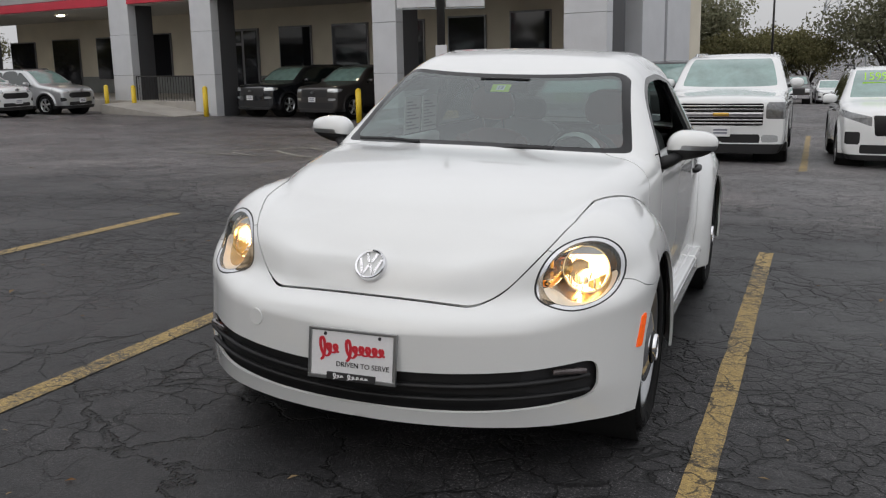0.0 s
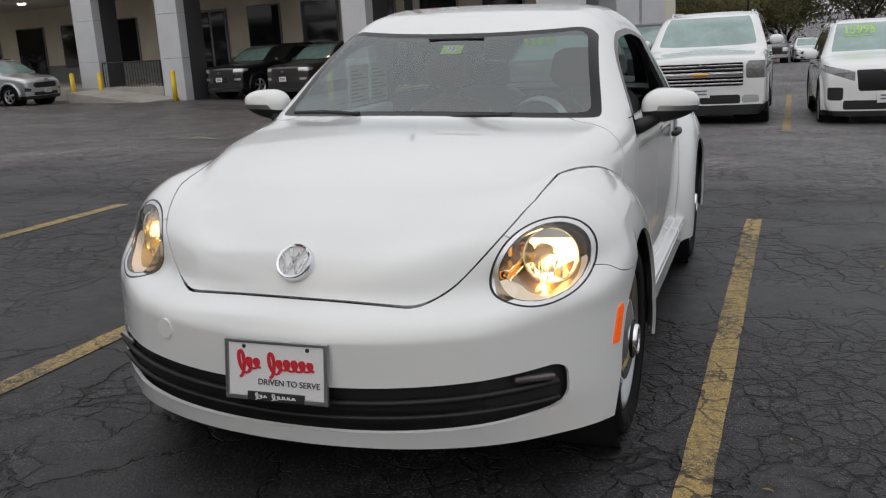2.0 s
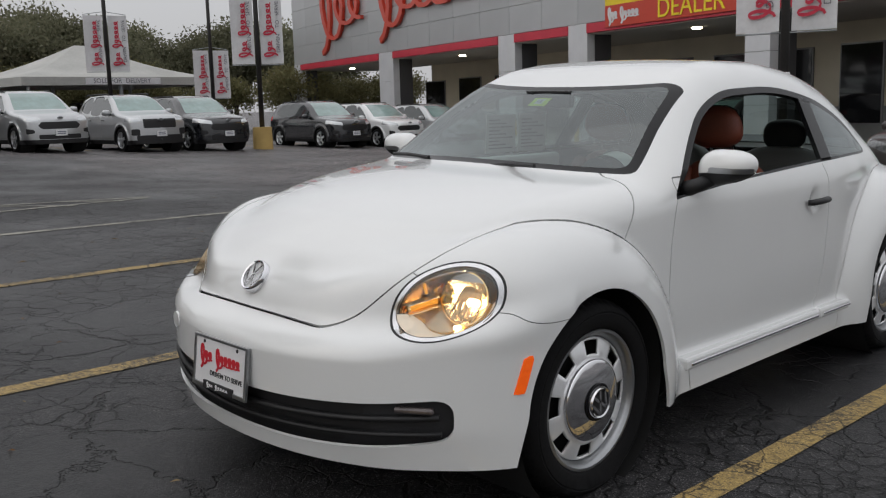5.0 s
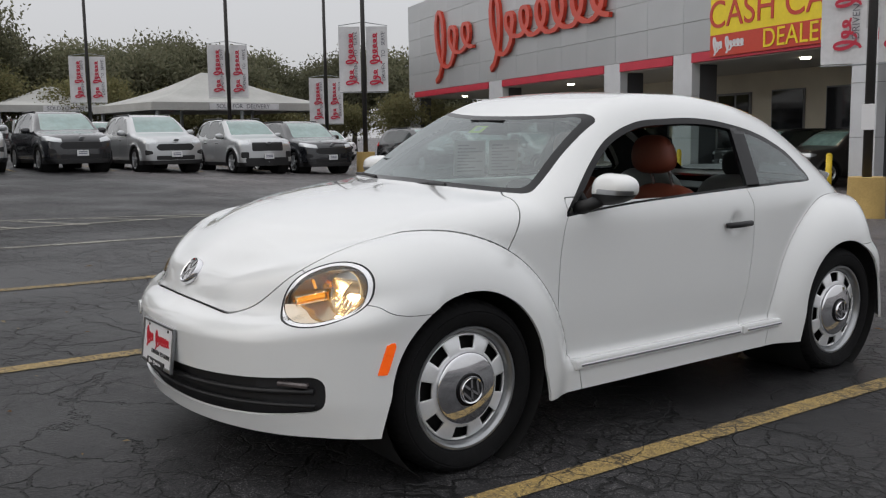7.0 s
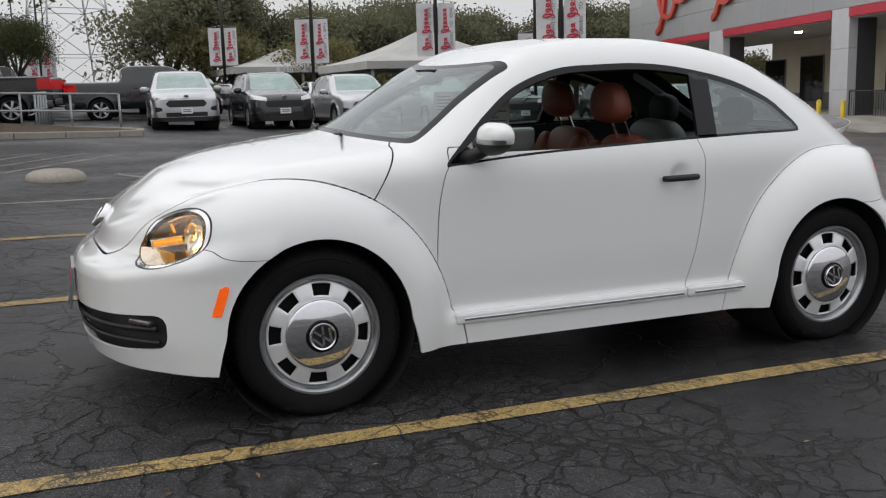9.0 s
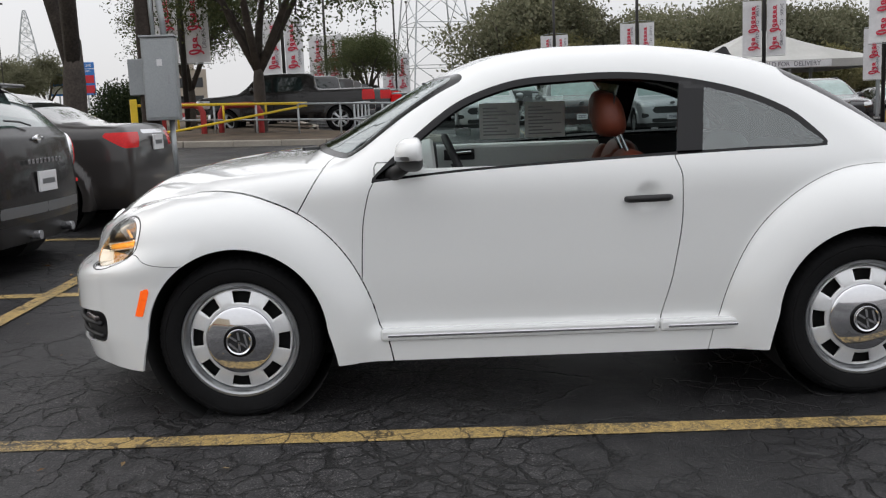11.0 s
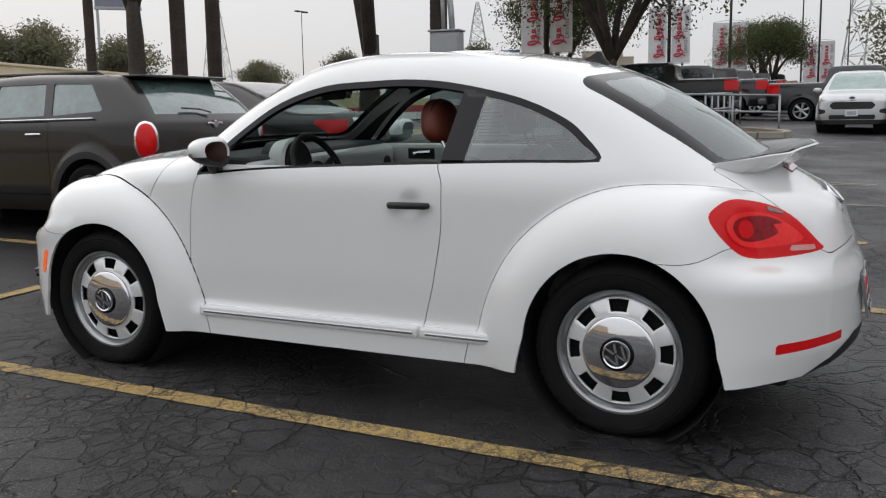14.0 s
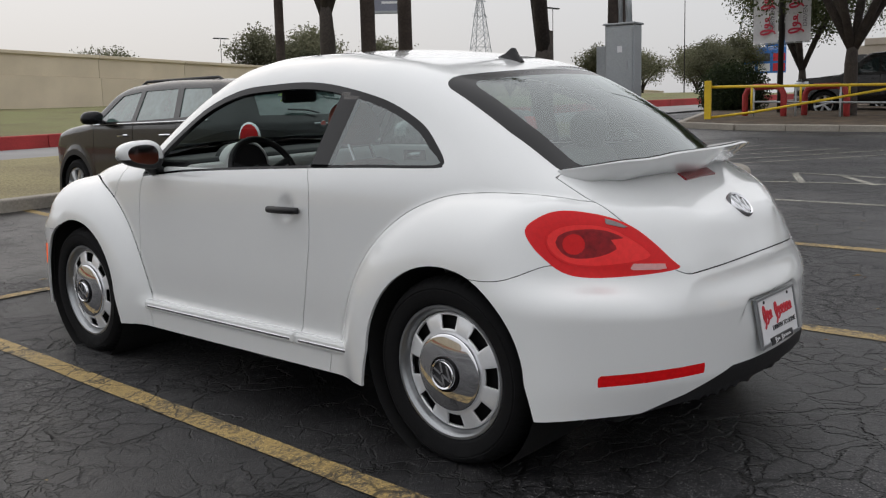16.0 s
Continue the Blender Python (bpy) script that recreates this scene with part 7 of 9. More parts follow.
def build_showroom():
    b = tagged(new("showroom"), "grey panelled showroom with a red-banded porch on columns", "building")
    b.matrix_basis = BLD
    G = -0.75
    part("upper_wall", box_bm(-22.2, 24.2, 0.06, 7.0, 3.78, 9.6), M_PIER, b)
    # cladding panels, one by one
    me = None
    w, h = 2.32, 1.12
    bm = box_bm(0.006, w - 0.006, -0.03, 0.06, 0.006, h - 0.006, 0.008, seg=1)
    me = bpy.data.meshes.new("cladding_panel")
    bm.to_mesh(me)
    bm.free()
    me.materials.append(M_CLAD)
    for i in range(20):
        for k in range(5):
            obj("cladding_panel", me, b, Matrix.Translation((-22.2 + w * i, 0, 4.10 + h * k)))
    for k in range(5):
        for j in range(3):
            obj("cladding_panel", me, b, Matrix.Translation((24.2, 0.06 + w * j, 4.10 + h * k)) @ Matrix.Rotation(radians(90), 4, "Z"))
    for a, c in ((-21.0, -9.3), (-7.6, 2.5), (3.75, 7.4), (8.55, 16.1), (17.05, 22.9)):
        part("red_fascia", box_bm(a, c, -0.10, 0.05, 3.74, 4.08, 0.01), M_REDBAND, b, "red fascia band")
    for a in ((-22.2, -21.0), (-9.3, -7.6), (2.5, 3.75), (7.4, 8.55), (16.1, 17.05), (22.9, 24.2)):
        col = part("column", box_bm(a[0] + 0.03, a[1] - 0.03, 0.04, 1.0, G, 4.1), M_PIER, b, "panelled porch column")
        for z0, z1 in ((G, 1.02), (1.03, 2.58), (2.59, 4.09)):
            part("column_panel", box_bm(a[0], a[1], -0.06, 0.30, z0, z1, 0.01), M_COLUMN, col)
        part("column_side", box_bm(a[1] - 0.02, a[1] + 0.01, 0.30, 1.05, G, 3.74), M_PIER, col)
    part("porch_ceiling", box_bm(-22.1, 24.1, 0.05, 6.1, 3.70, 3.78), M_CEIL, b)
    for s in (-13.0, -17.5, -4.0, 12.0, 20.0):
        part("porch_lamp", cyl_bm((s, 2.0, 3.64), (s, 2.0, 3.70), 0.16, 0.18, 20), M_PORCHLAMP, b, "lit round porch lamp")
    part("back_wall", box_bm(-14.6, 24.1, 6.0, 6.3, 0.86, 3.72), M_STUCCO, b, "cream stucco wall")
    part("wainscot", box_bm(-14.6, 24.1, 5.96, 6.3, G, 0.86), M_WAINS, b, "grey wainscot")
    part("end_wall", box_bm(23.9, 24.15, 5.4, 6.9, G, 3.78), M_STUCCO, b)
    for a, c in ((2.4, 3.4), (4.2, 5.4)):
        part("side_column", box_bm(23.4, 24.3, a - 0.4, c + 0.2, G, 3.78, 0.01), M_COLUMN, b)
    for a, c, z0, z1 in ((-15.2, -12.9, 0.85, 2.68), (-11.1, -8.8, 0.4, 2.75), (-7.2, -5.0, 0.75, 2.75), (-3.2, -1.4, 0.88, 2.82), (5.94, 7.7, 0.3, 2.86), (8.98, 10.8, 0.3, 2.86), (12.0, 13.6, 0.3, 2.88), (14.83, 16.4, 0.3, 2.92), (17.54, 19.1, 0.3, 3.0), (20.3, 21.9, 0.3, 3.0)):
        fr = part("window_frame", box_bm(a - 0.06, c + 0.06, 5.92, 5.99, z0 - 0.06, z1 + 0.06, 0.006), M_FRAME, b)
        part("pane", box_bm(a, c, 5.90, 5.925, z0, z1), M_SHADEGLASS, fr, "dark window glass")
    fr = part("door_frame", box_bm(2.35, 4.6, 5.90, 5.99, -0.2, 2.9, 0.006), M_FRAME, b)
    part("door_glass", box_bm(2.5, 3.55, 5.87, 5.905, -0.1, 2.18), M_SHADEGLASS, fr, "dark glass entrance door")
    part("transom", box_bm(2.5, 3.55, 5.87, 5.905, 2.30, 2.80), M_SHADEGLASS, fr)
    part("side_light", box_bm(3.72, 4.5, 5.87, 5.905, -0.1, 2.80), M_SHADEGLASS, fr)
    # raised walk, ramp and its rail
    part("porch_floor", box_bm(-14.6, 7.4, -0.10, 6.0, G - 0.4, 0.05, 0.02), M_CONC, b, "raised concrete porch floor")
    bm = bmesh.new()
    v = [bm.verts.new(p) for p in ((3.9, -1.7, G - 0.2), (8.2, -1.7, G - 0.2), (8.2, -0.1, G - 0.2), (3.9, -0.1, G - 0.2), (3.9, -1.7, -0.02), (3.9, -0.1, 0.04), (8.2, -0.1, -0.38), (8.2, -1.7, -0.40))]
    for f in ((0, 3, 2, 1), (4, 7, 6, 5), (0, 1, 7, 4), (1, 2, 6, 7), (2, 3, 5, 6), (3, 0, 4, 5)):
        bm.faces.new([v[i] for i in f])
    part("ramp", bm, M_CONC, b, "sloping concrete ramp")
    rail = part("porch_railing", tube_bm([(3.9, -0.02, 0.05), (3.9, -0.02, 0.98), (7.3, -0.02, 0.98), (7.3, -0.02, 0.05)], 0.025, 8), M_POLE, b, "dark steel railing")
    for s in np.arange(4.05, 7.3, 0.16):
        part("baluster", cyl_bm((s, -0.02, 0.05), (s, -0.02, 0.97), 0.010, seg=6), M_POLE, rail)
    # red script sign, shown as a plain flowing mark, and the yellow board
    sign = part("script_sign", scrawl_bm(20.2, 2.9, 0.20, 0.18, 11, 9), M_SIGNRED, b, "large red script-like sign")
    sign.matrix_basis = Matrix.Translation((-7.0, -0.22, 6.75)) @ Matrix.Rotation(radians(90), 4, "X")
    board = part("cash_board", box_bm(9.7, 16.4, -0.16, -0.03, 4.58, 5.95, 0.01), M_SIGNYEL, b, "yellow and red sale board")
    part("board_foot", box_bm(9.7, 16.4, -0.165, -0.03, 3.84, 4.58, 0.01), M_SIGNRED, board)
    text_mesh("CASH CARS", 1.32, M_SIGNRED, "board_word", board, Matrix.Translation((13.1, -0.17, 5.22)) @ Matrix.Rotation(radians(90), 4, "X"), 0.01)
    text_mesh("DEALER", 0.86, M_SIGNYEL, "board_word", board, Matrix.Translation((13.9, -0.18, 4.20)) @ Matrix.Rotation(radians(90), 4, "X"), 0.01)
    mk = part("board_mark", scrawl_bm(1.6, 0.42, 0.045, 0.01, 4, 7), M_VINYL, board)
    mk.matrix_basis = Matrix.Translation((10.7, -0.18, 4.22)) @ Matrix.Rotation(radians(90), 4, "X")
    return b


showroom = build_showroom()


def bollard(s, n):
    p = BLD @ Vector((s, n, 0))
    z = float(lot_z(p.x, p.y))
    bm = cyl_bm((0, 0, -0.1), (0, 0, 1.0), 0.09, seg=18)
    bmesh.ops.create_uvsphere(bm, u_segments=18, v_segments=8, radius=0.09, matrix=Matrix.Translation((0, 0, 1.0)))
    o = part("bollard", bm, M_SAFETY, None, "", True)
    o.matrix_basis = Matrix.Translation((p.x, p.y, z))
    tagged(o, "yellow steel bollard in front of the porch", "bollard", "porch bollards")


for s, n in ((2.55, -0.5), (4.3, -0.5), (8.6, -0.6), (15.8, -0.5), (22.3, -0.6), (24.0, -0.6)):
    bollard(s, n)


# ================= poles with banners =================
def banner_pole(x, y, face, top, ban_z, w=0.72, h=2.15, base=True, r=0.085, lamp=False, label="dark lamp pole with two white banners"):
    """A pole with a banner on either side; face: degrees of the way the banners look."""
    z = float(lot_z(x, y))
    p = tagged(part("banner_pole", cyl_bm((0, 0, 0), (0, 0, top), r, r * 0.8, 14), M_POLE, None, "", True), label, "pole", "banner poles")
    p.matrix_basis = pose(x, y, z, 0, 0, face)
    if base:
        part("pole_base", cyl_bm((0, 0, -0.2), (0, 0, 0.72), 0.33, 0.31, 28), M_BASEYEL, p, "yellow concrete pole base")
    for sd in (-1, 1):
        n = 9
        bm = bmesh.new()
        rows = []
        for i in range(n):
            for_z = ban_z + h * i / (n - 1)
            rows.append([[bm.verts.new((sd * (0.10 + w * j / 4), 0.03 * math.sin(2.2 * i / (n - 1) + j * 0.7 + sd) + dy, for_z)) for j in range(5)] for dy in (-0.006, 0.006)])
        for A, B in zip(rows, rows[1:]):
            for j in range(4):
                bm.faces.new((A[0][j], A[0][j + 1], B[0][j + 1], B[0][j]))
                bm.faces.new((A[1][j + 1], A[1][j], B[1][j], B[1][j + 1]))
        bmesh.ops.recalc_face_normals(bm, faces=bm.faces)
        ban = part("banner", bm, M_VINYL, p, "white banner with red script and grey motto")
        for side in (-1, 1):
            turn = Matrix.Rotation(math.pi if side > 0 else 0, 4, "Z")
            s = part("banner_mark", scrawl_bm(h * 0.80, w * 0.42, 0.030 * w / 0.72, 0.002, 7, 8), M_BANRED, ban)
            s.matrix_basis = Matrix.Translation((sd * (0.10 + w * 0.42), 0.045 * side, ban_z + h * 0.5)) @ turn @ Matrix.Rotation(radians(90), 4, "X") @ Matrix.Rotation(radians(90), 4, "Z")
            for word, up in (("DRIVEN", -0.68), ("TO", -0.07), ("SERVE", 0.42)):
                text_mesh(word, 0.17 * w / 0.72, M_GREYINK, "banner_motto", ban, Matrix.Translation((sd * (0.10 + w * 0.5) + side * -0.29 * w, 0.045 * side, ban_z + h * 0.62 + up * w / 0.72)) @ turn @ Matrix.Rotation(radians(90), 4, "X") @ Matrix.Rotation(radians(90), 4, "Z"), 0.001)
        for zz in (ban_z - 0.03, ban_z + h + 0.03):
            part("banner_arm", tube_bm([(0, 0, zz + (0.0 if zz < ban_z else 0.12)), (sd * (0.1 + w), 0, zz)], 0.014, 6), M_GALV, p)
    if lamp:
        for sd in (-1, 1):
            part("lamp_head", box_bm(sd * 0.15, sd * 0.75, -0.16, 0.16, top - 0.06, top + 0.06, 0.03), M_POLE, p)
    return p


banner_pole(-23.7, 13.25, 60, 9.0, 2.75)
bp = banner_pole(-5.35, 12.45, 20, 8.0, 2.72, 0.75, 2.3)
part("pole_notice", box_bm(-0.11, 0.11, -0.115, -0.09, 1.55, 2.0, 0.004), M_PLATE, bp, "small white notice")
for x, y, zb in ((-52.5, 6.5, 2.6), (-42.5, 9.4, 2.55), (-33.5, 12.6, 2.75), (-36.0, 18.6, 1.9)):
    banner_pole(x, y, 75, 10.5, zb, base=False)
for x, y, zb, w, h in ((-24.75, -8.35, 2.25, 0.74, 2.3), (-37.8, -7.4, 2.2, 0.80, 2.4), (-53.2, -7.35, 2.2, 0.9, 2.7), (-72.0, -4.0, 1.8, 1.0, 3.0)):
    banner_pole(x, y, 98, 11, zb, w, h, False)


def light_pole(x, y, h, r=0.09, label="tall plain lamp pole"):
    p = tagged(part("light_pole", cyl_bm((0, 0, -0.3), (0, 0, h), r, r * 0.6, 12), M_POLE, None, "", True), label, "pole", "lamp poles")
    p.matrix_basis = pose(x, y, float(lot_z(x, y)))
    for sd in (-1, 1):
        part("lamp_head", box_bm(sd * 0.1, sd * 0.8, -0.15, 0.15, h - 0.05, h + 0.06, 0.03), M_POLE, p)


for x, y, h in ((-70, 9, 9.5), (-1.2, 64, 12), (-80, -6, 9), (-116, -4.4, 14), (-62, -12, 11)):
    light_pole(x, y, h)


# ================= canopies =================
M_CANVAS = mat("grey_canopy_fabric", (0.40, 0.40, 0.38), 0.8, 0, 0.06, 8, 0.1, big=0.12, bigscale=0.6)


def canopy(x, y, lx, ly, eave, rise, label):
    """Hipped shade canopy on posts."""
    z = float(lot_z(x, y))
    t = tagged(new("shade_canopy"), label, "canopy", "shade canopies")
    t.matrix_basis = pose(x, y, z, 0, 0, 4)
    bm = bmesh.new()
    n = 10
    ring = []
    for i in range(n + 1):
        f = i / n
        hh = eave + rise * (f - 0.12 * math.sin(math.pi * f))
        kx, ky = lx / 2 * (1 - f), ly / 2 * (1 - f) + 0.4 * f
        ring.append([bm.verts.new(v) for v in ((kx, ky, hh), (-kx, ky, hh), (-kx, -ky, hh), (kx, -ky, hh))])
    for A, B in zip(ring, ring[1:]):
        for k in range(4):
            bm.faces.new((A[k], A[(k + 1) % 4], B[(k + 1) % 4], B[k]))
    r = part("roof", bm, M_CANVAS, t, "pale grey stretched roof")
    so = r.modifiers.new("thickness", "SOLIDIFY")
    so.thickness = 0.04
    for a in (-1, 1):
        part("fascia", box_bm(lx / 2 * a - 0.03, lx / 2 * a + 0.03, -ly / 2, ly / 2, eave - 0.38, eave, 0.01), M_CANVAS, t)
        part("fascia", box_bm(-lx / 2, lx / 2, ly / 2 * a - 0.03, ly / 2 * a + 0.03, eave - 0.38, eave, 0.01), M_CANVAS, t)
        for c in (-1, 0, 1):
            part("post", cyl_bm((lx / 2 * a * 0.92, ly / 2 * c * 0.92, 0), (lx / 2 * a * 0.92, ly / 2 * c * 0.92, eave), 0.09, seg=12), M_GALV, t)
    part("canopy_sign", box_bm(lx / 2 + 0.03, lx / 2 + 0.06, -ly * 0.2, ly * 0.2, eave - 0.34, eave - 0.04), M_VINYL, t)
    for word, along in (("SOLD", -1.13), ("FOR", -0.40), ("DELIVERY", 0.72)):
        text_mesh(word, 0.30, M_GREYINK, "sign_word", t, Matrix.Translation((lx / 2 + 0.065, along, eave - 0.19)) @ Matrix.Rotation(radians(90), 4, "Z") @ Matrix.Rotation(radians(90), 4, "X"), 0.002)


canopy(-43.0, 15.6, 7.5, 9.4, 2.75, 1.65, "pale grey hipped shade canopy over parked cars")
canopy(-55.0, 10.8, 7.0, 8.5, 2.6, 1.2, "smaller grey shade canopy beyond")


# ================= planting strips, kerbs and the highway wall =================
def grass_mat(name, a, b, c):
    m = mat(name, a, 0.95, 0, 0.45, 28, 0.9, color2=b, big=0.35, bigscale=0.5)
    return m


M_GRASS = grass_mat("dry_autumn_grass", (0.24, 0.20, 0.085), (0.07, 0.10, 0.03), None)
M_TANGRASS = grass_mat("straw_coloured_grass", (0.33, 0.27, 0.15), (0.15, 0.14, 0.06), None)
M_MULCH = mat("brown_leaf_mulch", (0.045, 0.031, 0.020), 0.95, 0, 0.6, 40, 0.9, color2=(0.10, 0.07, 0.042), big=0.3)
M_KERB = mat("pale_kerb_concrete", (0.34, 0.31, 0.265), 0.9, 0, 0.18, 30, 0.35, big=0.2, bigscale=1.0, vary=0.08)
M_REDKERB = mat("red_fire_lane_paint", (0.36, 0.035, 0.035), 0.7, 0, 0.2, 30, 0.3, big=0.25, bigscale=1.5, vary=0.08)
M_WALK = mat("grey_concrete_paving", (0.26, 0.255, 0.25), 0.85, 0, 0.12, 30, 0.2, big=0.12, bigscale=0.6)
M_BEIGE = mat("beige_retaining_panel", (0.58, 0.50, 0.38), 0.9, 0, 0.06, 20, 0.2, big=0.10, bigscale=0.5, vary=0.05)
M_ROAD = mat("worn_grey_road", (0.13, 0.125, 0.12), 0.85, 0, 0.12, 40, 0.2, big=0.1, bigscale=0.3)


def sheet(name, x0, x1, ya, yb, lift, material, label, nx=60, ny=8, rough=0.0, seedv=1):
    """Sheet over the lot's slope; ya and yb give its two edges along x, lift its height above the lot."""
    rnd = random.Random(seedv)
    V = []
    for i in range(nx + 1):
        x = x0 + (x1 - x0) * i / nx
        for j in range(ny + 1):
            f = j / ny
            y = ya(x) * (1 - f) + yb(x) * f
            V.append((x, y, float(lot_z(x, y)) + lift(x, f) + (rnd.uniform(-rough, rough) if 0 < j < ny else 0)))
    F = [(i * (ny + 1) + j, (i + 1) * (ny + 1) + j, (i + 1) * (ny + 1) + j + 1, i * (ny + 1) + j + 1) for i in range(nx) for j in range(ny)]
    return tagged(obj(name, mesh_of(name, V, F, material, True)), label, name.split("_")[0], kind="structure")


def kerb_line(name, pts, material, label, w=0.16, h=0.15, piece=2.4, crown=0.0):
    """Kerb of separate stones along a line."""
    k = tagged(new(name), label, "kerb", kind="structure")
    shared = {}
    for a, b in zip(pts, pts[1:]):
        a, b = Vector(a), Vector(b)
        n = max(1, round((b - a).length / piece))
        L = (b - a).length / n
        key = round(L, 2)
        if key not in shared:
            bm = box_bm(-L / 2 + 0.005, L / 2 - 0.005, -w / 2, w / 2, -0.3, h, 0.025)
            shared[key] = bpy.data.meshes.new("kerbstone")
            bm.to_mesh(shared[key])
            bm.free()
            shared[key].materials.append(material)
        for i in range(n):
            p, q = a.lerp(b, i / n), a.lerp(b, (i + 1) / n)
            zp, zq = float(lot_z(p.x, p.y)), float(lot_z(q.x, q.y))
            d = q - p
            m = Matrix.Translation(((p.x + q.x) / 2, (p.y + q.y) / 2, (zp + zq) / 2)) @ Matrix.Rotation(math.atan2(d.y, d.x), 4, "Z") @ Matrix.Rotation(-math.atan2(zq - zp, d.length), 4, "Y")
            obj("kerbstone", shared[key], k, m)
    return k


def wall_y(x):
    return -32.4 + (x) * 0.3295


flat = lambda v: (lambda x: v)
sheet("verge_grass", -17.6, 60, flat(-13.0), flat(-8.1), lambda x, f: 0.13, M_TANGRASS, "dry tan grass strip behind the kerb", 70, 12, 0.015, 3)
sheet("pavement_drive", -90, 60, flat(-16.6), flat(-13.0), lambda x, f: 0.05, M_WALK, "grey concrete drive beyond the grass", 40, 3)
sheet("slope_grass", -260, 60, lambda x: wall_y(x) - 1.0, flat(-16.7), lambda x, f: 0.12 + 0.55 * (1 - f) ** 1.5, M_GRASS, "yellow-green grass bank below the highway wall", 120, 14, 0.02, 4)
sheet("highway_road", -330, -40, lambda x: wall_y(x) - 40, lambda x: wall_y(x) - 1.0, lambda x, f: 0.7, M_ROAD, "far grey highway", 20, 2)
sheet("far_field", -700, -75, lambda x: -16.7, lambda x: 3.0, lambda x, f: 0.10, M_TANGRASS, "straw-coloured field in the distance", 30, 8, 0.02, 5)
kerb_line("kerb_street", [(60, -8.0), (-17.0, -8.0), (-17.6, -8.6), (-17.6, -13.0)], M_KERB, "worn pale concrete kerb along the lot", 0.22, 0.15)
kerb_line("kerb_red", [(60, -16.75), (-60, -16.75)], M_REDKERB, "thick red-painted kerb below the grass bank", 0.34, 0.33, 3.0)

# retaining wall in panels
WALL_A = Vector((45.0, wall_y(45.0)))
WALL_D = (Vector((-150.0, wall_y(-150.0))) - WALL_A)
wall_len = WALL_D.length
WALL_D.normalize()
hw = tagged(new("wall_highway"), "beige concrete retaining wall of large panels", "wall", kind="structure")
ang = math.atan2(WALL_D.y, WALL_D.x)
PW = 6.1
bm = box_bm(0.01, PW - 0.01, -0.10, 0.10, 0, 1.42, 0.015)
pan = bpy.data.meshes.new("wall_panel")
bm.to_mesh(pan), bm.free()
pan.materials.append(M_BEIGE)
bm = box_bm(0.01, PW - 0.01, -0.06, 0.14, 0, 1.05, 0.02)
box_bm(0.01, PW - 0.01, -0.16, 0.20, 0.90, 1.05, 0.02, bm)
par = bpy.data.meshes.new("parapet_panel")
bm.to_mesh(par), bm.free()
par.materials.append(M_BEIGE)
bm = box_bm(-0.55, 0.55, -0.06, 0.16, 0, 1.55, 0.02)
pil = bpy.data.meshes.new("pilaster")
bm.to_mesh(pil), bm.free()
pil.materials.append(M_BEIGE)
for i in range(int(wall_len / PW)):
    p = WALL_A + WALL_D * (i * PW)
    q = WALL_A + WALL_D * ((i + 0.5) * PW)
    top = max(4.45, float(lot_z(p.x, p.y)) + 2.0)
    base = Matrix.Translation((p.x, p.y, top - 2.55)) @ Matrix.Rotation(ang, 4, "Z")
    obj("wall_panel", pan, hw, base @ Matrix.Translation((0, 0, 0)))
    obj("wall_panel", pan, hw, base @ Matrix.Translation((0, 0, -1.43)))
    obj("parapet_panel", par, hw, base @ Matrix.Translation((0, 0.05, 1.43)))
    obj("pilaster", pil, hw, base @ Matrix.Translation((0, 0.12, -0.9)))

# ================= trees =================
def leaf_mat(name, a, b):
    m = bpy.data.materials.new(name)
    m.use_nodes = True
    n, l = m.node_tree.nodes, m.node_tree.links
    bs = n["Principled BSDF"]
    geo = n.new("ShaderNodeNewGeometry")
    info = n.new("ShaderNodeObjectInfo")
    mx = n.new("ShaderNodeMixRGB")
    mx.inputs[1].default_value, mx.inputs[2].default_value = rgb(a), rgb(b)
    l.new(geo.outputs["Random Per Island"], mx.inputs[0])
    hs = n.new("ShaderNodeHueSaturation")
    r = n.new("ShaderNodeMapRange")
    r.inputs["To Min"].default_value, r.inputs["To Max"].default_value = 0.75, 1.25
    l.new(info.outputs["Random"], r.inputs["Value"]), l.new(r.outputs[0], hs.inputs["Value"])
    l.new(mx.outputs[0], hs.inputs["Color"]), l.new(hs.outputs[0], bs.inputs["Base Color"])
    bs.inputs["Roughness"].default_value = 0.7
    bs.inputs["Specular IOR Level"].default_value = 0.25
    tl = n.new("ShaderNodeBsdfTranslucent")
    l.new(hs.outputs[0], tl.inputs[0])
    mix = n.new("ShaderNodeMixShader")
    mix.inputs[0].default_value = 0.45
    l.new(bs.outputs[0], mix.inputs[1]), l.new(tl.outputs[0], mix.inputs[2])
    l.new(mix.outputs[0], n["Material Output"].inputs[0])
    return m


M_OAK = leaf_mat("live_oak_leaves", (0.045, 0.060, 0.024), (0.105, 0.115, 0.048))
# woodland leaves lightened and greyed, distance haze mixed into their colour
M_WOOD = leaf_mat("haze_paled_woodland_leaves", (0.13, 0.135, 0.082), (0.185, 0.18, 0.115))
M_YGREEN = leaf_mat("yellowing_leaves", (0.14, 0.14, 0.065), (0.20, 0.18, 0.085))
M_HEDGE = leaf_mat("clipped_hedge_leaves", (0.016, 0.026, 0.012), (0.045, 0.060, 0.024))
M_BARK = mat("dark_grey_bark", (0.055, 0.045, 0.038), 0.95, 0, 0.45, 30, 1.0, big=0.25, bigscale=4)
M_POLEWOOD = mat("creosoted_pole_wood", (0.045, 0.033, 0.026), 0.9, 0, 0.4, 25, 0.7, big=0.3, bigscale=3)


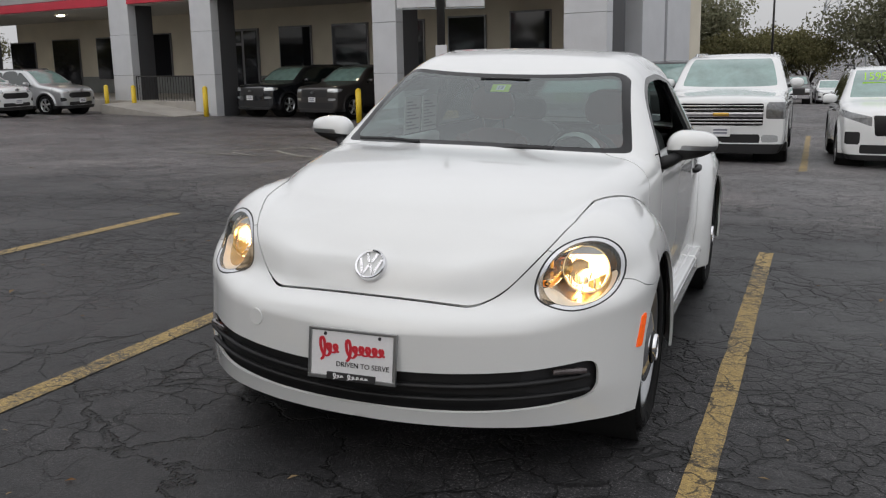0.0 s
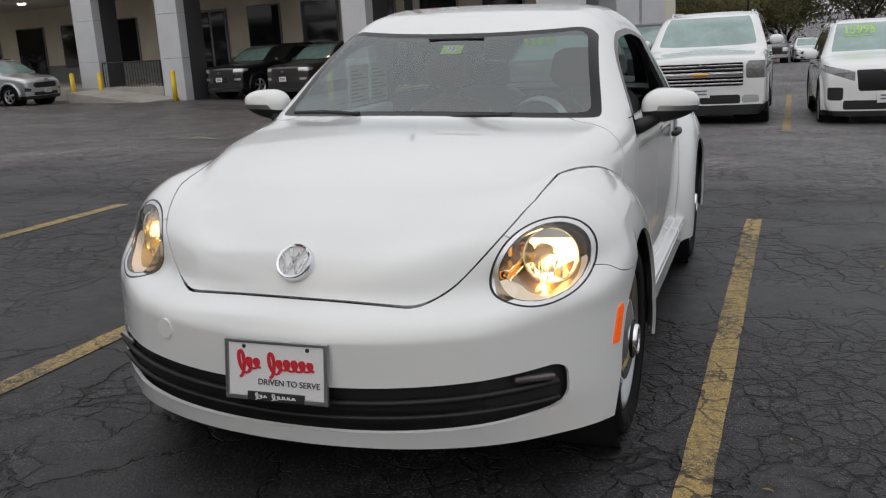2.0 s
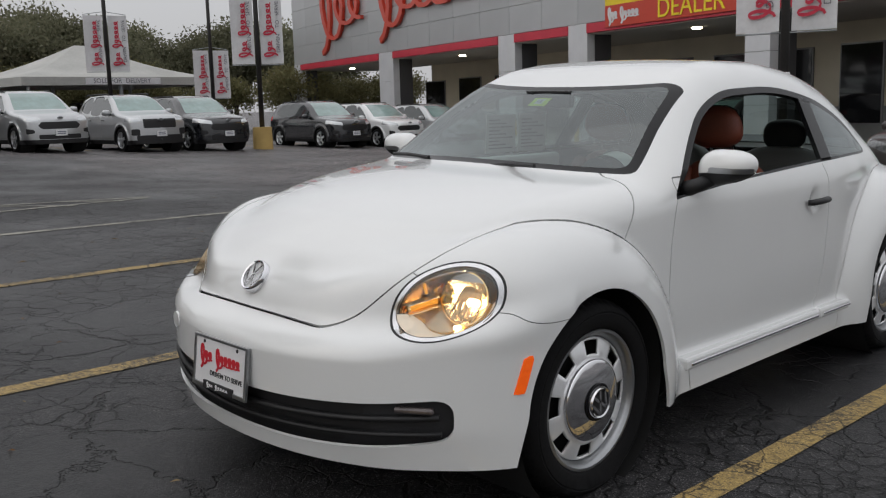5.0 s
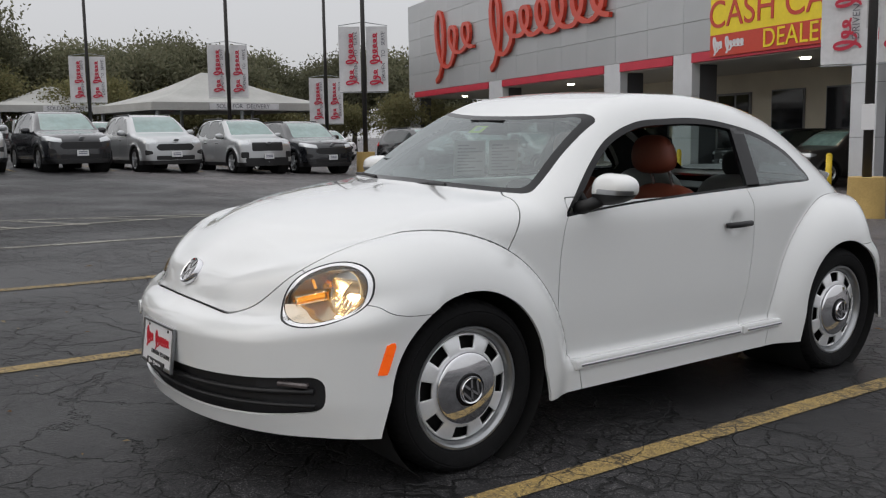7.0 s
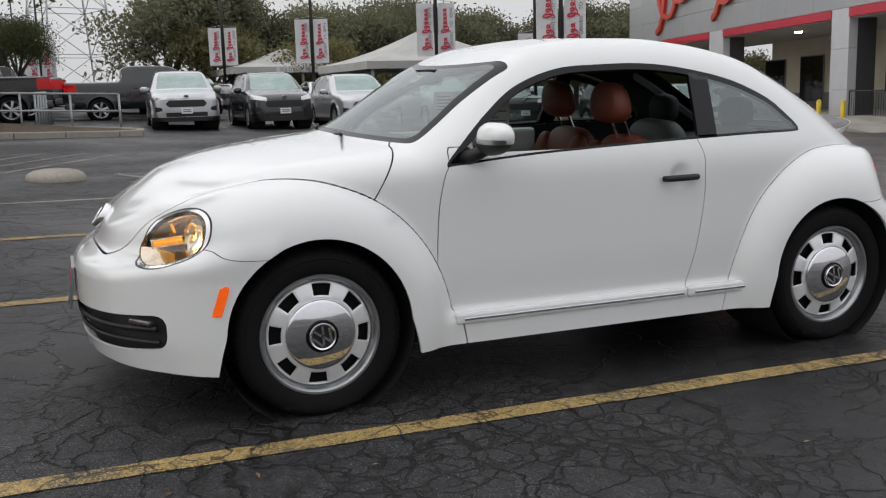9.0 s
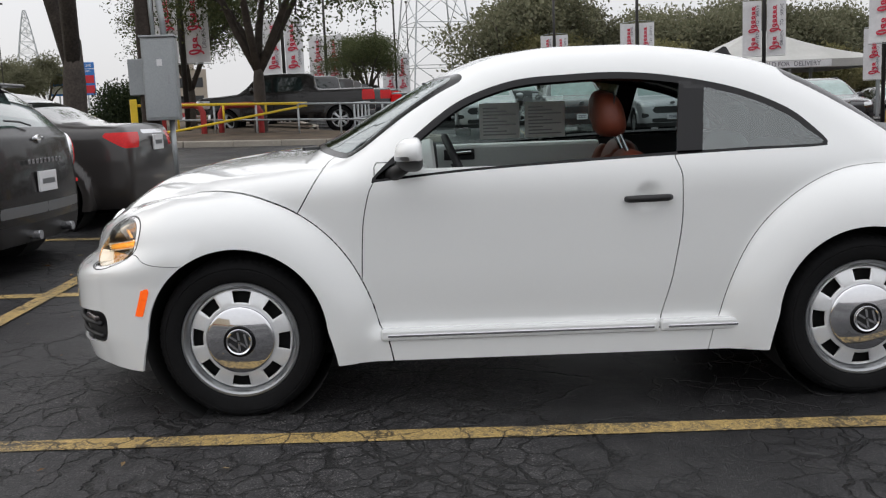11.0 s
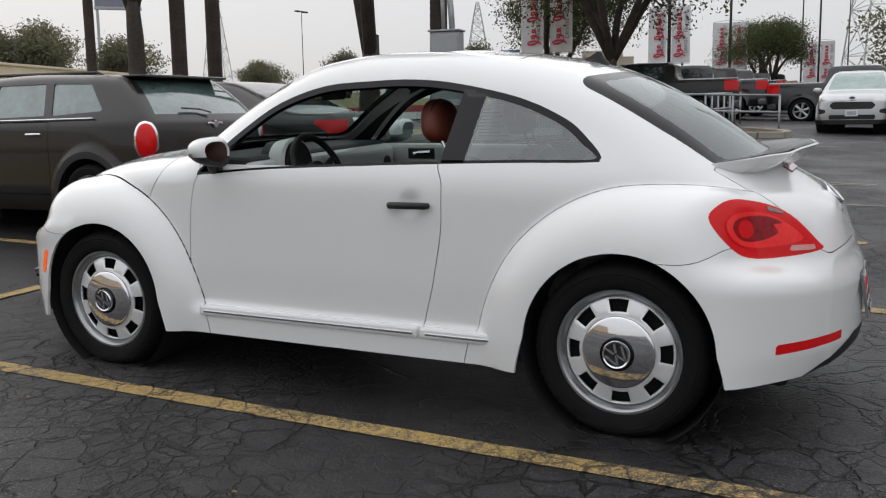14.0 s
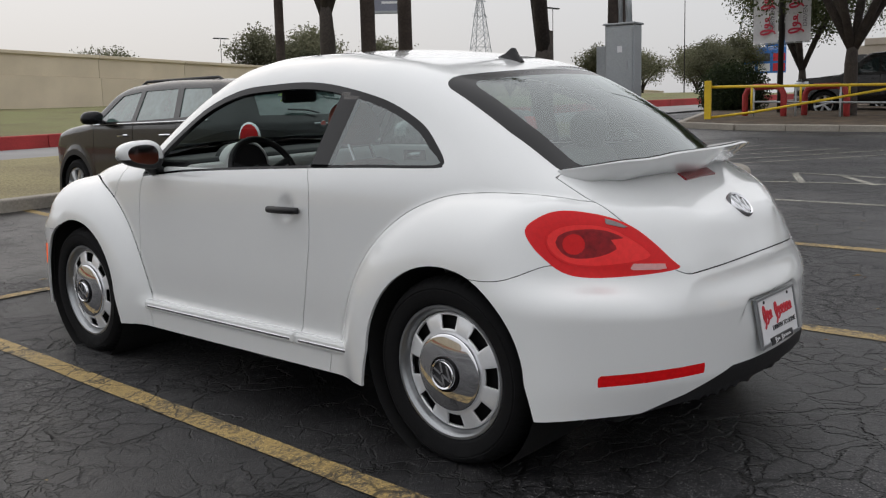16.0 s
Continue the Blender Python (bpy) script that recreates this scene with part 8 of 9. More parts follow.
def leaf_cloud(name, blobs, count, size, material, seedv, shell=0.55):
    """Crown of many small leaves, gathered in clumps inside and on lumps (centre, radii)."""
    rng = np.random.default_rng(seedv)
    vol = np.array([b[3] * b[4] * b[5] for b in blobs]) ** (2 / 3)
    pick = rng.choice(len(blobs), count, p=vol / vol.sum())
    B = np.array(blobs, float)[pick]
    d = rng.normal(size=(count, 3))
    d /= np.linalg.norm(d, axis=1, keepdims=True)
    rad = shell + (1.08 - shell) * rng.random(count) ** 0.6
    # ragged: sprigs draw leaves together
    C = B[:, :3] + d * rad[:, None] * B[:, 3:6]
    sprig = rng.normal(size=(count // 9 + 1, 3)) * size * 1.3
    C = C[np.repeat(np.arange(0, count, 9), 9)[:count]] * 0.75 + C * 0.25 + sprig[np.arange(count) // 9]
    C += rng.normal(size=(count, 3)) * size * 0.8
    a = rng.normal(size=(count, 3))
    a /= np.linalg.norm(a, axis=1, keepdims=True)
    b = np.cross(a, rng.normal(size=(count, 3)))
    b /= np.linalg.norm(b, axis=1, keepdims=True)
    s = size * (0.6 + 0.8 * rng.random((count, 1)))
    V = np.stack([C - a * s, C + b * s * 0.5, C + a * s, C - b * s * 0.5], 1).reshape(-1, 3)
    me = bpy.data.meshes.new(name)
    me.vertices.add(len(V))
    me.vertices.foreach_set("co", V.astype(np.float32).ravel())
    me.loops.add(count * 4)
    me.loops.foreach_set("vertex_index", np.arange(count * 4, dtype=np.int32))
    me.polygons.add(count)
    me.polygons.foreach_set("loop_start", np.arange(0, count * 4, 4, dtype=np.int32))
    me.update()
    me.validate()
    me.materials.append(material)
    return me


def build_tree(name, label, h, spread, trunk_r, fork, crown_low, leaves, size, material, seedv, lean=(0, 0), limbs=5, droop=0.0, group=""):
    """Tapered trunk, forking limbs with twigs, and a ragged crown."""
    rnd = random.Random(seedv)
    t = tagged(new(name), label, "tree", group)
    lx, ly = lean
    top = Vector((lx * fork, ly * fork, fork))
    trunk = tube_bm([(0, 0, -0.3), (0, 0, 0.05), (lx * fork * 0.3, ly * fork * 0.3, fork * 0.35), (lx * fork * 0.65 + 0.05, ly * fork * 0.65, fork * 0.7), tuple(top)], [trunk_r * 1.5, trunk_r * 1.2, trunk_r, trunk_r * 0.92, trunk_r * 0.62], 12)
    part("trunk", trunk, M_BARK, t, "", True)
    blobs = []
    for i in range(limbs):
        a = 2 * math.pi * (i + rnd.uniform(-0.25, 0.25)) / limbs
        r = spread * rnd.uniform(0.5, 0.78)
        tip = Vector((top.x + r * math.cos(a), top.y + r * math.sin(a), crown_low + (h - crown_low) * rnd.uniform(0.35, 0.72)))
        mid = top.lerp(tip, 0.5) + Vector((0, 0, (tip.z - top.z) * 0.12 + rnd.uniform(-0.2, 0.2)))
        q = top.lerp(tip, 0.24) + Vector((rnd.uniform(-0.15, 0.15), rnd.uniform(-0.15, 0.15), 0.15))
        bm = tube_bm([tuple(top - Vector((lx * 0.5, ly * 0.5, 0.5))), tuple(q), tuple(mid), tuple(top.lerp(tip, 0.8)), tuple(tip)], [trunk_r * 0.66, trunk_r * 0.64, trunk_r * 0.45, trunk_r * 0.24, trunk_r * 0.08], 8)
        for _ in range(4):
            f = rnd.uniform(0.45, 0.95)
            s = top.lerp(tip, f)
            e = s + Vector((rnd.uniform(-1, 1), rnd.uniform(-1, 1), rnd.uniform(-0.2, 0.9))) * spread * 0.25
            tube_bm([tuple(s), tuple(s.lerp(e, 0.5) + Vector((0, 0, 0.1))), tuple(e)], [trunk_r * 0.16, trunk_r * 0.1, 0.008], 5, bm)
        part("limb", bm, M_BARK, t, "", True)
        k = spread * rnd.uniform(0.30, 0.46)
        blobs.append((tip.x, tip.y, tip.z, k, k, k * 0.72))
        for _ in range(3):
            kk = spread * rnd.uniform(0.16, 0.30)
            blobs.append((tip.x + rnd.uniform(-1, 1) * k, tip.y + rnd.uniform(-1, 1) * k, tip.z + rnd.uniform(-0.8, 0.9) * k - droop * rnd.random(), kk, kk, kk * 0.7))
    k = spread * 0.5
    blobs.append((top.x, top.y, h - k * 0.75, k, k, k * 0.75))
    for _ in range(4):
        kk = spread * rnd.uniform(0.2, 0.32)
        blobs.append((top.x + rnd.uniform(-1, 1) * spread * 0.5, top.y + rnd.uniform(-1, 1) * spread * 0.5, h - kk * rnd.uniform(0.6, 1.6), kk, kk, kk * 0.8))
    c = obj("crown", leaf_cloud("crown", blobs, leaves, size, material, seedv), t)
    c["kind"] = "stuff"
    return t


def at(x, y, turn=0.0, s=1.0, dz=0.0):
    return Matrix.Translation((x, y, float(lot_z(x, y)) + dz)) @ Matrix.Rotation(radians(turn), 4, "Z") @ Matrix.Diagonal((s, s, s, 1))


# oaks in the beds beside the lot
build_tree("oak_tree", "dark forked oak trunk beside the utility pole", 11.5, 4.2, 0.18, 2.1, 6.6, 8000, 0.09, M_OAK, 11, (-0.03, 0.05), 2).matrix_basis = at(-9.26, -5.84, 20)
build_tree("oak_tree", "leaning dark oak between two wooden poles", 11.5, 4.0, 0.15, 3.0, 6.6, 7000, 0.09, M_OAK, 12, (0.06, -0.03), 4).matrix_basis = at(-8.29, -9.88, 60)
oak = build_tree("oak_tree", "spreading live oak with drooping leaves in the bed", 9.4, 4.7, 0.24, 3.0, 4.6, 26000, 0.082, M_OAK, 13, (0.03, 0.03), 6, 1.5, "bed oaks")
oak.matrix_basis = at(-23.32, -5.81, 0, 0.76)
copy_thing(oak, at(-28.26, -9.13, 130, 0.74))
copy_thing(oak, at(-50.5, -4.6, 210, 0.72))
copy_thing(oak, at(-55.5, -6.0, 75, 0.74))

# far woods
kinds = [
    build_tree("woodland_tree", "green broadleaf tree in the wood, leaves paled as by haze", 9.0, 4.4, 0.22, 2.2, 2.2, 9500, 0.15, M_WOOD, 21, (0, 0), 6, 1.0, "far wood"),
    build_tree("woodland_tree", "green broadleaf tree in the wood, leaves paled as by haze", 8.0, 4.8, 0.20, 1.8, 1.6, 9500, 0.15, M_WOOD, 22, (0.03, 0), 6, 1.0, "far wood"),
    build_tree("woodland_tree", "yellowing broadleaf tree in the wood", 6.4, 4.2, 0.16, 1.2, 0.9, 9500, 0.14, M_YGREEN, 23, (0, 0.04), 6, 0.8, "far wood"),
]
spots = []
rw = random.Random(5)
for i in range(22):
    f = i / 21
    spots.append((-61 - 6 * math.sin(f * 3) + rw.uniform(-2.5, 2.5), 3.5 + 40 * f + rw.uniform(-1.2, 1.2), rw.choice((0, 0, 1)), rw.uniform(0.82, 1.05)))
for i in range(12):
    spots.append((-54 - rw.random() * 4 + 8 * (i / 11), 6 + 36 * i / 11 + rw.uniform(-1, 1), 2, rw.uniform(0.55, 0.9)))
for i in range(9):
    spots.append((-46 + 5.0 * i + rw.uniform(-1, 1), 50 + 3.2 * i + rw.uniform(-2, 2), rw.choice((1, 2, 2)), rw.uniform(0.85, 1.1)))
for i in range(9):
    spots.append((-13 + 5.2 * i + rw.uniform(-1.5, 1.5), 80 + rw.uniform(-2.5, 2.5), rw.choice((2, 2, 1)), rw.uniform(0.9, 1.2)))
for x, y, s in ((-94.6, -47.3, 0.95), (-80.9, -51.0, 0.8), (-86.0, -41.5, 0.85), (-52.6, -54.5, 0.9), (-72.1, -45.7, 0.72), (-74.2, -42.2, 0.72), (-76.9, -37.0, 0.75), (-30.4, -58.0, 0.75), (-41.8, -56.6, 0.9), (-44.4, -54.5, 0.92), (-47.0, -58.0, 0.8), (-75.6, -57.9, 0.75), (-82.6, -36.9, 0.85), (-67.3, -52.5, 0.6), (-18, -62, 0.6)):
    spots.append((x, y, rw.choice((0, 1)), s * 0.78))
used = set()
for x, y, k, s in spots:
    m = at(x, y, rw.uniform(0, 360), s)
    if k in used:
        copy_thing(kinds[k], m)
    else:
        used.add(k)
        kinds[k].matrix_basis = m

# clipped hedge
hb = tagged(new("clipped_hedge"), "dark round-clipped evergreen hedge beside the gate", "hedge")
hb.matrix_basis = at(-27.6, -11.2, 0, 0.88)
part("stem", tube_bm([(0, 0, -0.2), (0.05, 0, 0.8), (0, 0.1, 1.4)], [0.10, 0.08, 0.03], 7), M_BARK, hb)
cr = obj("crown", leaf_cloud("crown", [(0, 0, 0.95, 1.2, 1.35, 1.05), (0.2, 0.6, 1.0, 0.9, 0.8, 1.0), (-0.1, -0.6, 0.95, 0.9, 0.8, 1.0), (0, 0, 0.5, 1.25, 1.35, 0.6)], 15000, 0.055, M_HEDGE, 31, 0.8), hb)
cr["kind"] = "stuff"

# ================= utility poles and the meter pole =================
def wooden_pole(x, y, r, h, label, lean=0.0):
    p = tagged(part("utility_pole", tube_bm([(0, 0, -0.4), (0, 0, 0.3), (lean * 0.5, 0.0, h * 0.5), (lean, 0, h)], [r * 1.04, r, r * 0.95, r * 0.85], 16), M_POLEWOOD, None, "", True), label, "utility pole", "utility poles")
    p.matrix_basis = at(x, y)
    return p


wooden_pole(-8.88, -9.46, 0.138, 11, "dark brown wooden utility pole beside the lot")
wooden_pole(-9.96, -9.57, 0.138, 11, "dark brown wooden utility pole beside the lot")
wooden_pole(-6.75, -9.34, 0.078, 10, "slim dark wooden pole in the grass")
mp = wooden_pole(-10.12, -4.95, 0.15, 10, "dark wooden pole carrying a grey electric box", -0.25)
eb = tagged(new("electric_box"), "grey metal electric cabinet strapped to a pole", "electric box")
eb.matrix_basis = at(-9.97, -4.70, 8)
part("cabinet_body", box_bm(-0.15, 0.15, -0.25, 0.25, 0.90, 2.15, 0.015), M_GALV, eb, "pale grey cabinet")
part("cabinet_door", box_bm(0.15, 0.168, -0.225, 0.225, 0.94, 2.10, 0.006), M_GALV, eb)
part("cabinet_top", box_bm(-0.18, 0.19, -0.27, 0.27, 2.15, 2.18, 0.006), M_GALV, eb)
part("door_latch", box_bm(0.168, 0.185, 0.12, 0.15, 1.45, 1.58, 0.004), M_STEEL, eb)
part("warning_label", box_bm(0.168, 0.1705, -0.03, 0.05, 1.72, 1.82), M_PLATE, eb)
part("small_box", box_bm(-0.30, -0.06, -0.50, -0.27, 1.30, 1.85, 0.01), M_GALV, eb, "smaller meter box")
part("conduit", tube_bm([(-0.05, 0.10, -0.1), (-0.05, 0.10, 0.92)], 0.045, 10), M_GALV, eb, "grey conduit", True)
part("conduit", tube_bm([(-0.05, 0.08, 2.15), (-0.06, 0.06, 2.5), (-0.12, -0.02, 3.1), (-0.2, -0.05, 7.5)], 0.05, 10), M_GALV, eb, "", True)
part("conduit", tube_bm([(-0.08, -0.08, 2.15), (-0.10, -0.10, 2.6), (-0.2, -0.12, 7.5)], 0.035, 10), M_GALV, eb, "", True)

# ================= island with gate and rails =================
def island(name, pts, label):
    """Planting bed edged by kerbstones."""
    bm = bmesh.new()
    vs = [bm.verts.new((x, y, float(lot_z(x, y)) + 0.12)) for x, y in pts]
    cx, cy = sum(p[0] for p in pts) / len(pts), sum(p[1] for p in pts) / len(pts)
    c = bm.verts.new((cx, cy, float(lot_z(cx, cy)) + 0.22))
    for i in range(len(vs)):
        bm.faces.new((vs[i], vs[(i + 1) % len(vs)], c))
    bmesh.ops.recalc_face_normals(bm, faces=bm.faces)
    tagged(part(name, bm, M_MULCH, None, "", True), label, "bed", kind="structure")


loop = [(-18.5, -6.8), (-19.0, -4.5), (-19.45, -2.3), (-19.75, -1.1), (-20.2, -0.55), (-20.9, -0.5), (-21.6, -0.9), (-23.5, -4.5), (-29.5, -5.0), (-42.0, -8.0), (-44.0, -12.0), (-40.0, -15.0), (-32.0, -13.8), (-24.0, -10.5), (-19.0, -8.6)]
island("bed_island", loop, "brown leaf-strewn planting bed")
kerb_line("kerb_island", loop + loop[:1], M_KERB, "pale concrete kerb round the planting bed", 0.18, 0.15, 1.4)

gate = tagged(new("swing_gate"), "yellow tubular swing gate, open beside the bed", "gate")
GA, GB = Vector((-20.9, -8.75, 0.0)), Vector((-22.6, -4.3, 0.0))
gl = (GB - GA).length
gate.matrix_basis = Matrix.Translation((GA.x, GA.y, float(lot_z(GA.x, GA.y)) + 0.05)) @ Matrix.Rotation(math.atan2(GB.y - GA.y, GB.x - GA.x), 4, "Z")
part("gate_post", box_bm(-0.09, 0.09, -0.09, 0.09, -0.2, 1.12, 0.012), M_SAFETY, gate, "square yellow post")
part("top_rail", tube_bm([(0.05, 0, 0.95), (gl, 0, 0.86)], 0.038, 10), M_SAFETY, gate, "", True)
part("lower_rail", tube_bm([(0.05, 0, 0.12), (gl * 0.25, 0, 0.24), (gl, 0, 0.80)], 0.034, 10), M_SAFETY, gate, "", True)
for f in (0.24, 0.50, 0.75):
    part("upright", tube_bm([(gl * f, 0, 0.12 + 0.70 * f), (gl * f, 0, 0.95 - 0.09 * f)], 0.03, 8), M_SAFETY, gate, "", True)
for x, y in ((-22.6, -7.9), (-22.9, -6.3)):
    hb2 = tagged(part("barrier_hoop", tube_bm([(0, -0.62, -0.2), (0, -0.62, 0.75), (0, -0.52, 0.92), (0, -0.35, 0.97), (0, 0.35, 0.97), (0, 0.52, 0.92), (0, 0.62, 0.75), (0, 0.62, -0.2)], 0.085, 12), M_REDKERB, None, "", True), "red painted steel guard hoop in the bed", "barrier", "guard hoops")
    hb2.matrix_basis = at(x, y, -10)


def pipe_rail(a, b, label, posts=6, h=1.0):
    a, b = Vector(a), Vector(b)
    r = tagged(new("pipe_railing"), label, "railing", "pipe railings")
    z0, z1 = float(lot_z(a.x, a.y)), float(lot_z(b.x, b.y))
    r.matrix_basis = Matrix.Translation((a.x, a.y, z0))
    d = b - a
    for hh in (h, h * 0.55):
        part("rail", tube_bm([(0, 0, hh), (d.x, d.y, hh + z1 - z0)], 0.028, 8), M_GALV, r, "", True)
    for i in range(posts):
        f = i / (posts - 1)
        part("post", tube_bm([(d.x * f, d.y * f, -0.2 + (z1 - z0) * f), (d.x * f, d.y * f, h + (z1 - z0) * f)], 0.03, 8), M_GALV, r, "", True)


pipe_rail((-22.6, -8.2), (-22.4, -0.9), "grey galvanised pipe railing behind the gate", 7)
pipe_rail((-23.2, -3.0), (-27.5, -2.7), "grey galvanised pipe railing beside the trucks", 7)

# ================= distance: towers, sign, building, wires =================
def tower(x, y, h, w, label):
    t = tagged(new("transmission_tower"), label, "tower", "towers")
    t.matrix_basis = at(x, y, 20)
    zs = [0, 0.16, 0.30, 0.43, 0.54, 0.64, 0.73, 0.81, 0.88, 0.94, 1.0]
    wid = lambda f: w / 2 * (1 - f) ** 0.85 * 0.93 + w * 0.035
    rr = max(0.08, w * 0.012)
    for sx in (-1, 1):
        for sy in (-1, 1):
            part("leg", tube_bm([(sx * wid(f), sy * wid(f), f * h) for f in zs], rr, 5), M_GALV, t)
    bm = bmesh.new()
    for a, b in zip(zs, zs[1:]):
        for (p, q) in (((-1, -1), (1, -1)), ((1, -1), (1, 1)), ((1, 1), (-1, 1)), ((-1, 1), (-1, -1))):
            A, B = wid(a), wid(b)
            tube_bm([(p[0] * A, p[1] * A, a * h), (q[0] * B, q[1] * B, b * h)], rr * 0.55, 4, bm)
            tube_bm([(q[0] * A, q[1] * A, a * h), (p[0] * B, p[1] * B, b * h)], rr * 0.55, 4, bm)
            tube_bm([(p[0] * B, p[1] * B, b * h), (q[0] * B, q[1] * B, b * h)], rr * 0.55, 4, bm)
    o = part("lattice", bm, M_GALV, t)
    o["kind"] = "stuff"
    for f in (0.66, 0.80, 0.93):
        L = w * (0.75 if f == 0.80 else 0.6)
        bm = tube_bm([(-L, 0, f * h + 0.3), (0, 0, f * h + 1.0), (L, 0, f * h + 0.3)], rr * 0.7, 5)
        tube_bm([(-L, 0, f * h + 0.3), (L, 0, f * h - 0.2)], rr * 0.6, 5, bm)
        part("cross_arm", bm, M_GALV, t)


tower(-195.3, -1.5, 62, 15, "tall grey lattice transmission tower")
tower(-178.7, -79.9, 22, 7, "small hazy lattice transmission tower")
tower(-149.6, -125.5, 24, 6, "small hazy lattice transmission tower")
tower(5.3, 112, 20, 7, "grey lattice tower behind the parked cars")

M_BLUESIGN = mat("blue_highway_sign", (0.03, 0.16, 0.50), 0.45, 0, 0.05, 10, big=0.06)
M_FARWALL = mat("tan_office_wall", (0.36, 0.31, 0.27), 0.85, 0, 0.06, 1, big=0.08, bigscale=0.1)
sg = tagged(new("highway_sign"), "blue highway services sign with small panels on two posts", "sign")
sg.matrix_basis = Matrix.Translation((-84.0, -34.9, float(lot_z(-84, -34.9)) + 0.75)) @ Matrix.Diagonal((0.9, 0.9, 0.9, 1)) @ Matrix.Rotation(radians(110), 4, "Z")
for sx in (-1.4, 1.4):
    part("sign_post", box_bm(sx - 0.08, sx + 0.08, -0.08, 0.08, 0, 3.2, 0.01), M_GALV, sg)
part("sign_panel", box_bm(-2.2, 2.2, -0.14, -0.06, 1.6, 4.3, 0.03), M_BLUESIGN, sg)
part("exit_tab", box_bm(0.1, 2.2, -0.14, -0.06, 4.34, 5.0, 0.03), M_BLUESIGN, sg)
text_mesh("EXIT 260", 0.42, M_PLATE, "exit_words", sg, Matrix.Translation((1.15, -0.15, 4.67)) @ Matrix.Rotation(radians(90), 4, "X"), 0.003)
text_mesh("FOOD", 0.30, M_PLATE, "food_word", sg, Matrix.Translation((-1.1, -0.15, 4.08)) @ Matrix.Rotation(radians(90), 4, "X"), 0.003)
text_mesh("LODGING", 0.30, M_PLATE, "lodging_word", sg, Matrix.Translation((1.1, -0.15, 4.08)) @ Matrix.Rotation(radians(90), 4, "X"), 0.003)
M_SIGNDARK = mat("dark_sign_panel", (0.05, 0.05, 0.05), 0.5, 0, 0.1, 5)
for i, (x, z, mm) in enumerate(((-1.5, 3.25, M_SIGNDARK), (0.0, 3.25, M_SIGNDARK), (1.5, 3.25, M_REDINK), (-1.5, 2.2, M_PLATE), (0.0, 2.2, M_PLATE), (1.5, 2.2, M_REDINK))):
    part("logo_panel", box_bm(x - 0.6, x + 0.6, -0.165, -0.14, z - 0.4, z + 0.4, 0.01), mm, sg)

ob = tagged(new("office_building"), "distant tan office block with window rows", "building")
ob.matrix_basis = at(-150, -44, 15)
part("wall", box_bm(-7, 7, -5, 5, -1, 7.6, 0.05), M_FARWALL, ob)
part("roof", box_bm(-7.2, 7.2, -3.2, 3.2, 7.6, 8.6, 0.05), M_FARWALL, ob)
bm = box_bm(-0.02, 0.05, -0.8, 0.8, 0, 1.5)
wme = bpy.data.meshes.new("window")
bm.to_mesh(wme), bm.free()
wme.materials.append(M_SHADEGLASS)
for f in range(2):
    for k in range(4):
        obj("window", wme, ob, Matrix.Translation((7.0, -3.6 + 2.4 * k, 2.0 + 2.8 * f)))

bm = bmesh.new()
for k, (dy, z) in enumerate(((0, 15.5), (2.5, 15.5), (-3, 13.5), (6, 17.5))):
    pts = []
    for i in range(25):
        f = i / 24
        pts.append((-70 + 75 * f, 60 + dy + 12 * f, z - 2.2 * 4 * f * (1 - f)))
    tube_bm(pts, 0.02, 4, bm)
w1 = tagged(part("power_lines", bm, M_BLACK, None), "thin dark overhead power lines", "power line")
w1["kind"] = "stuff"


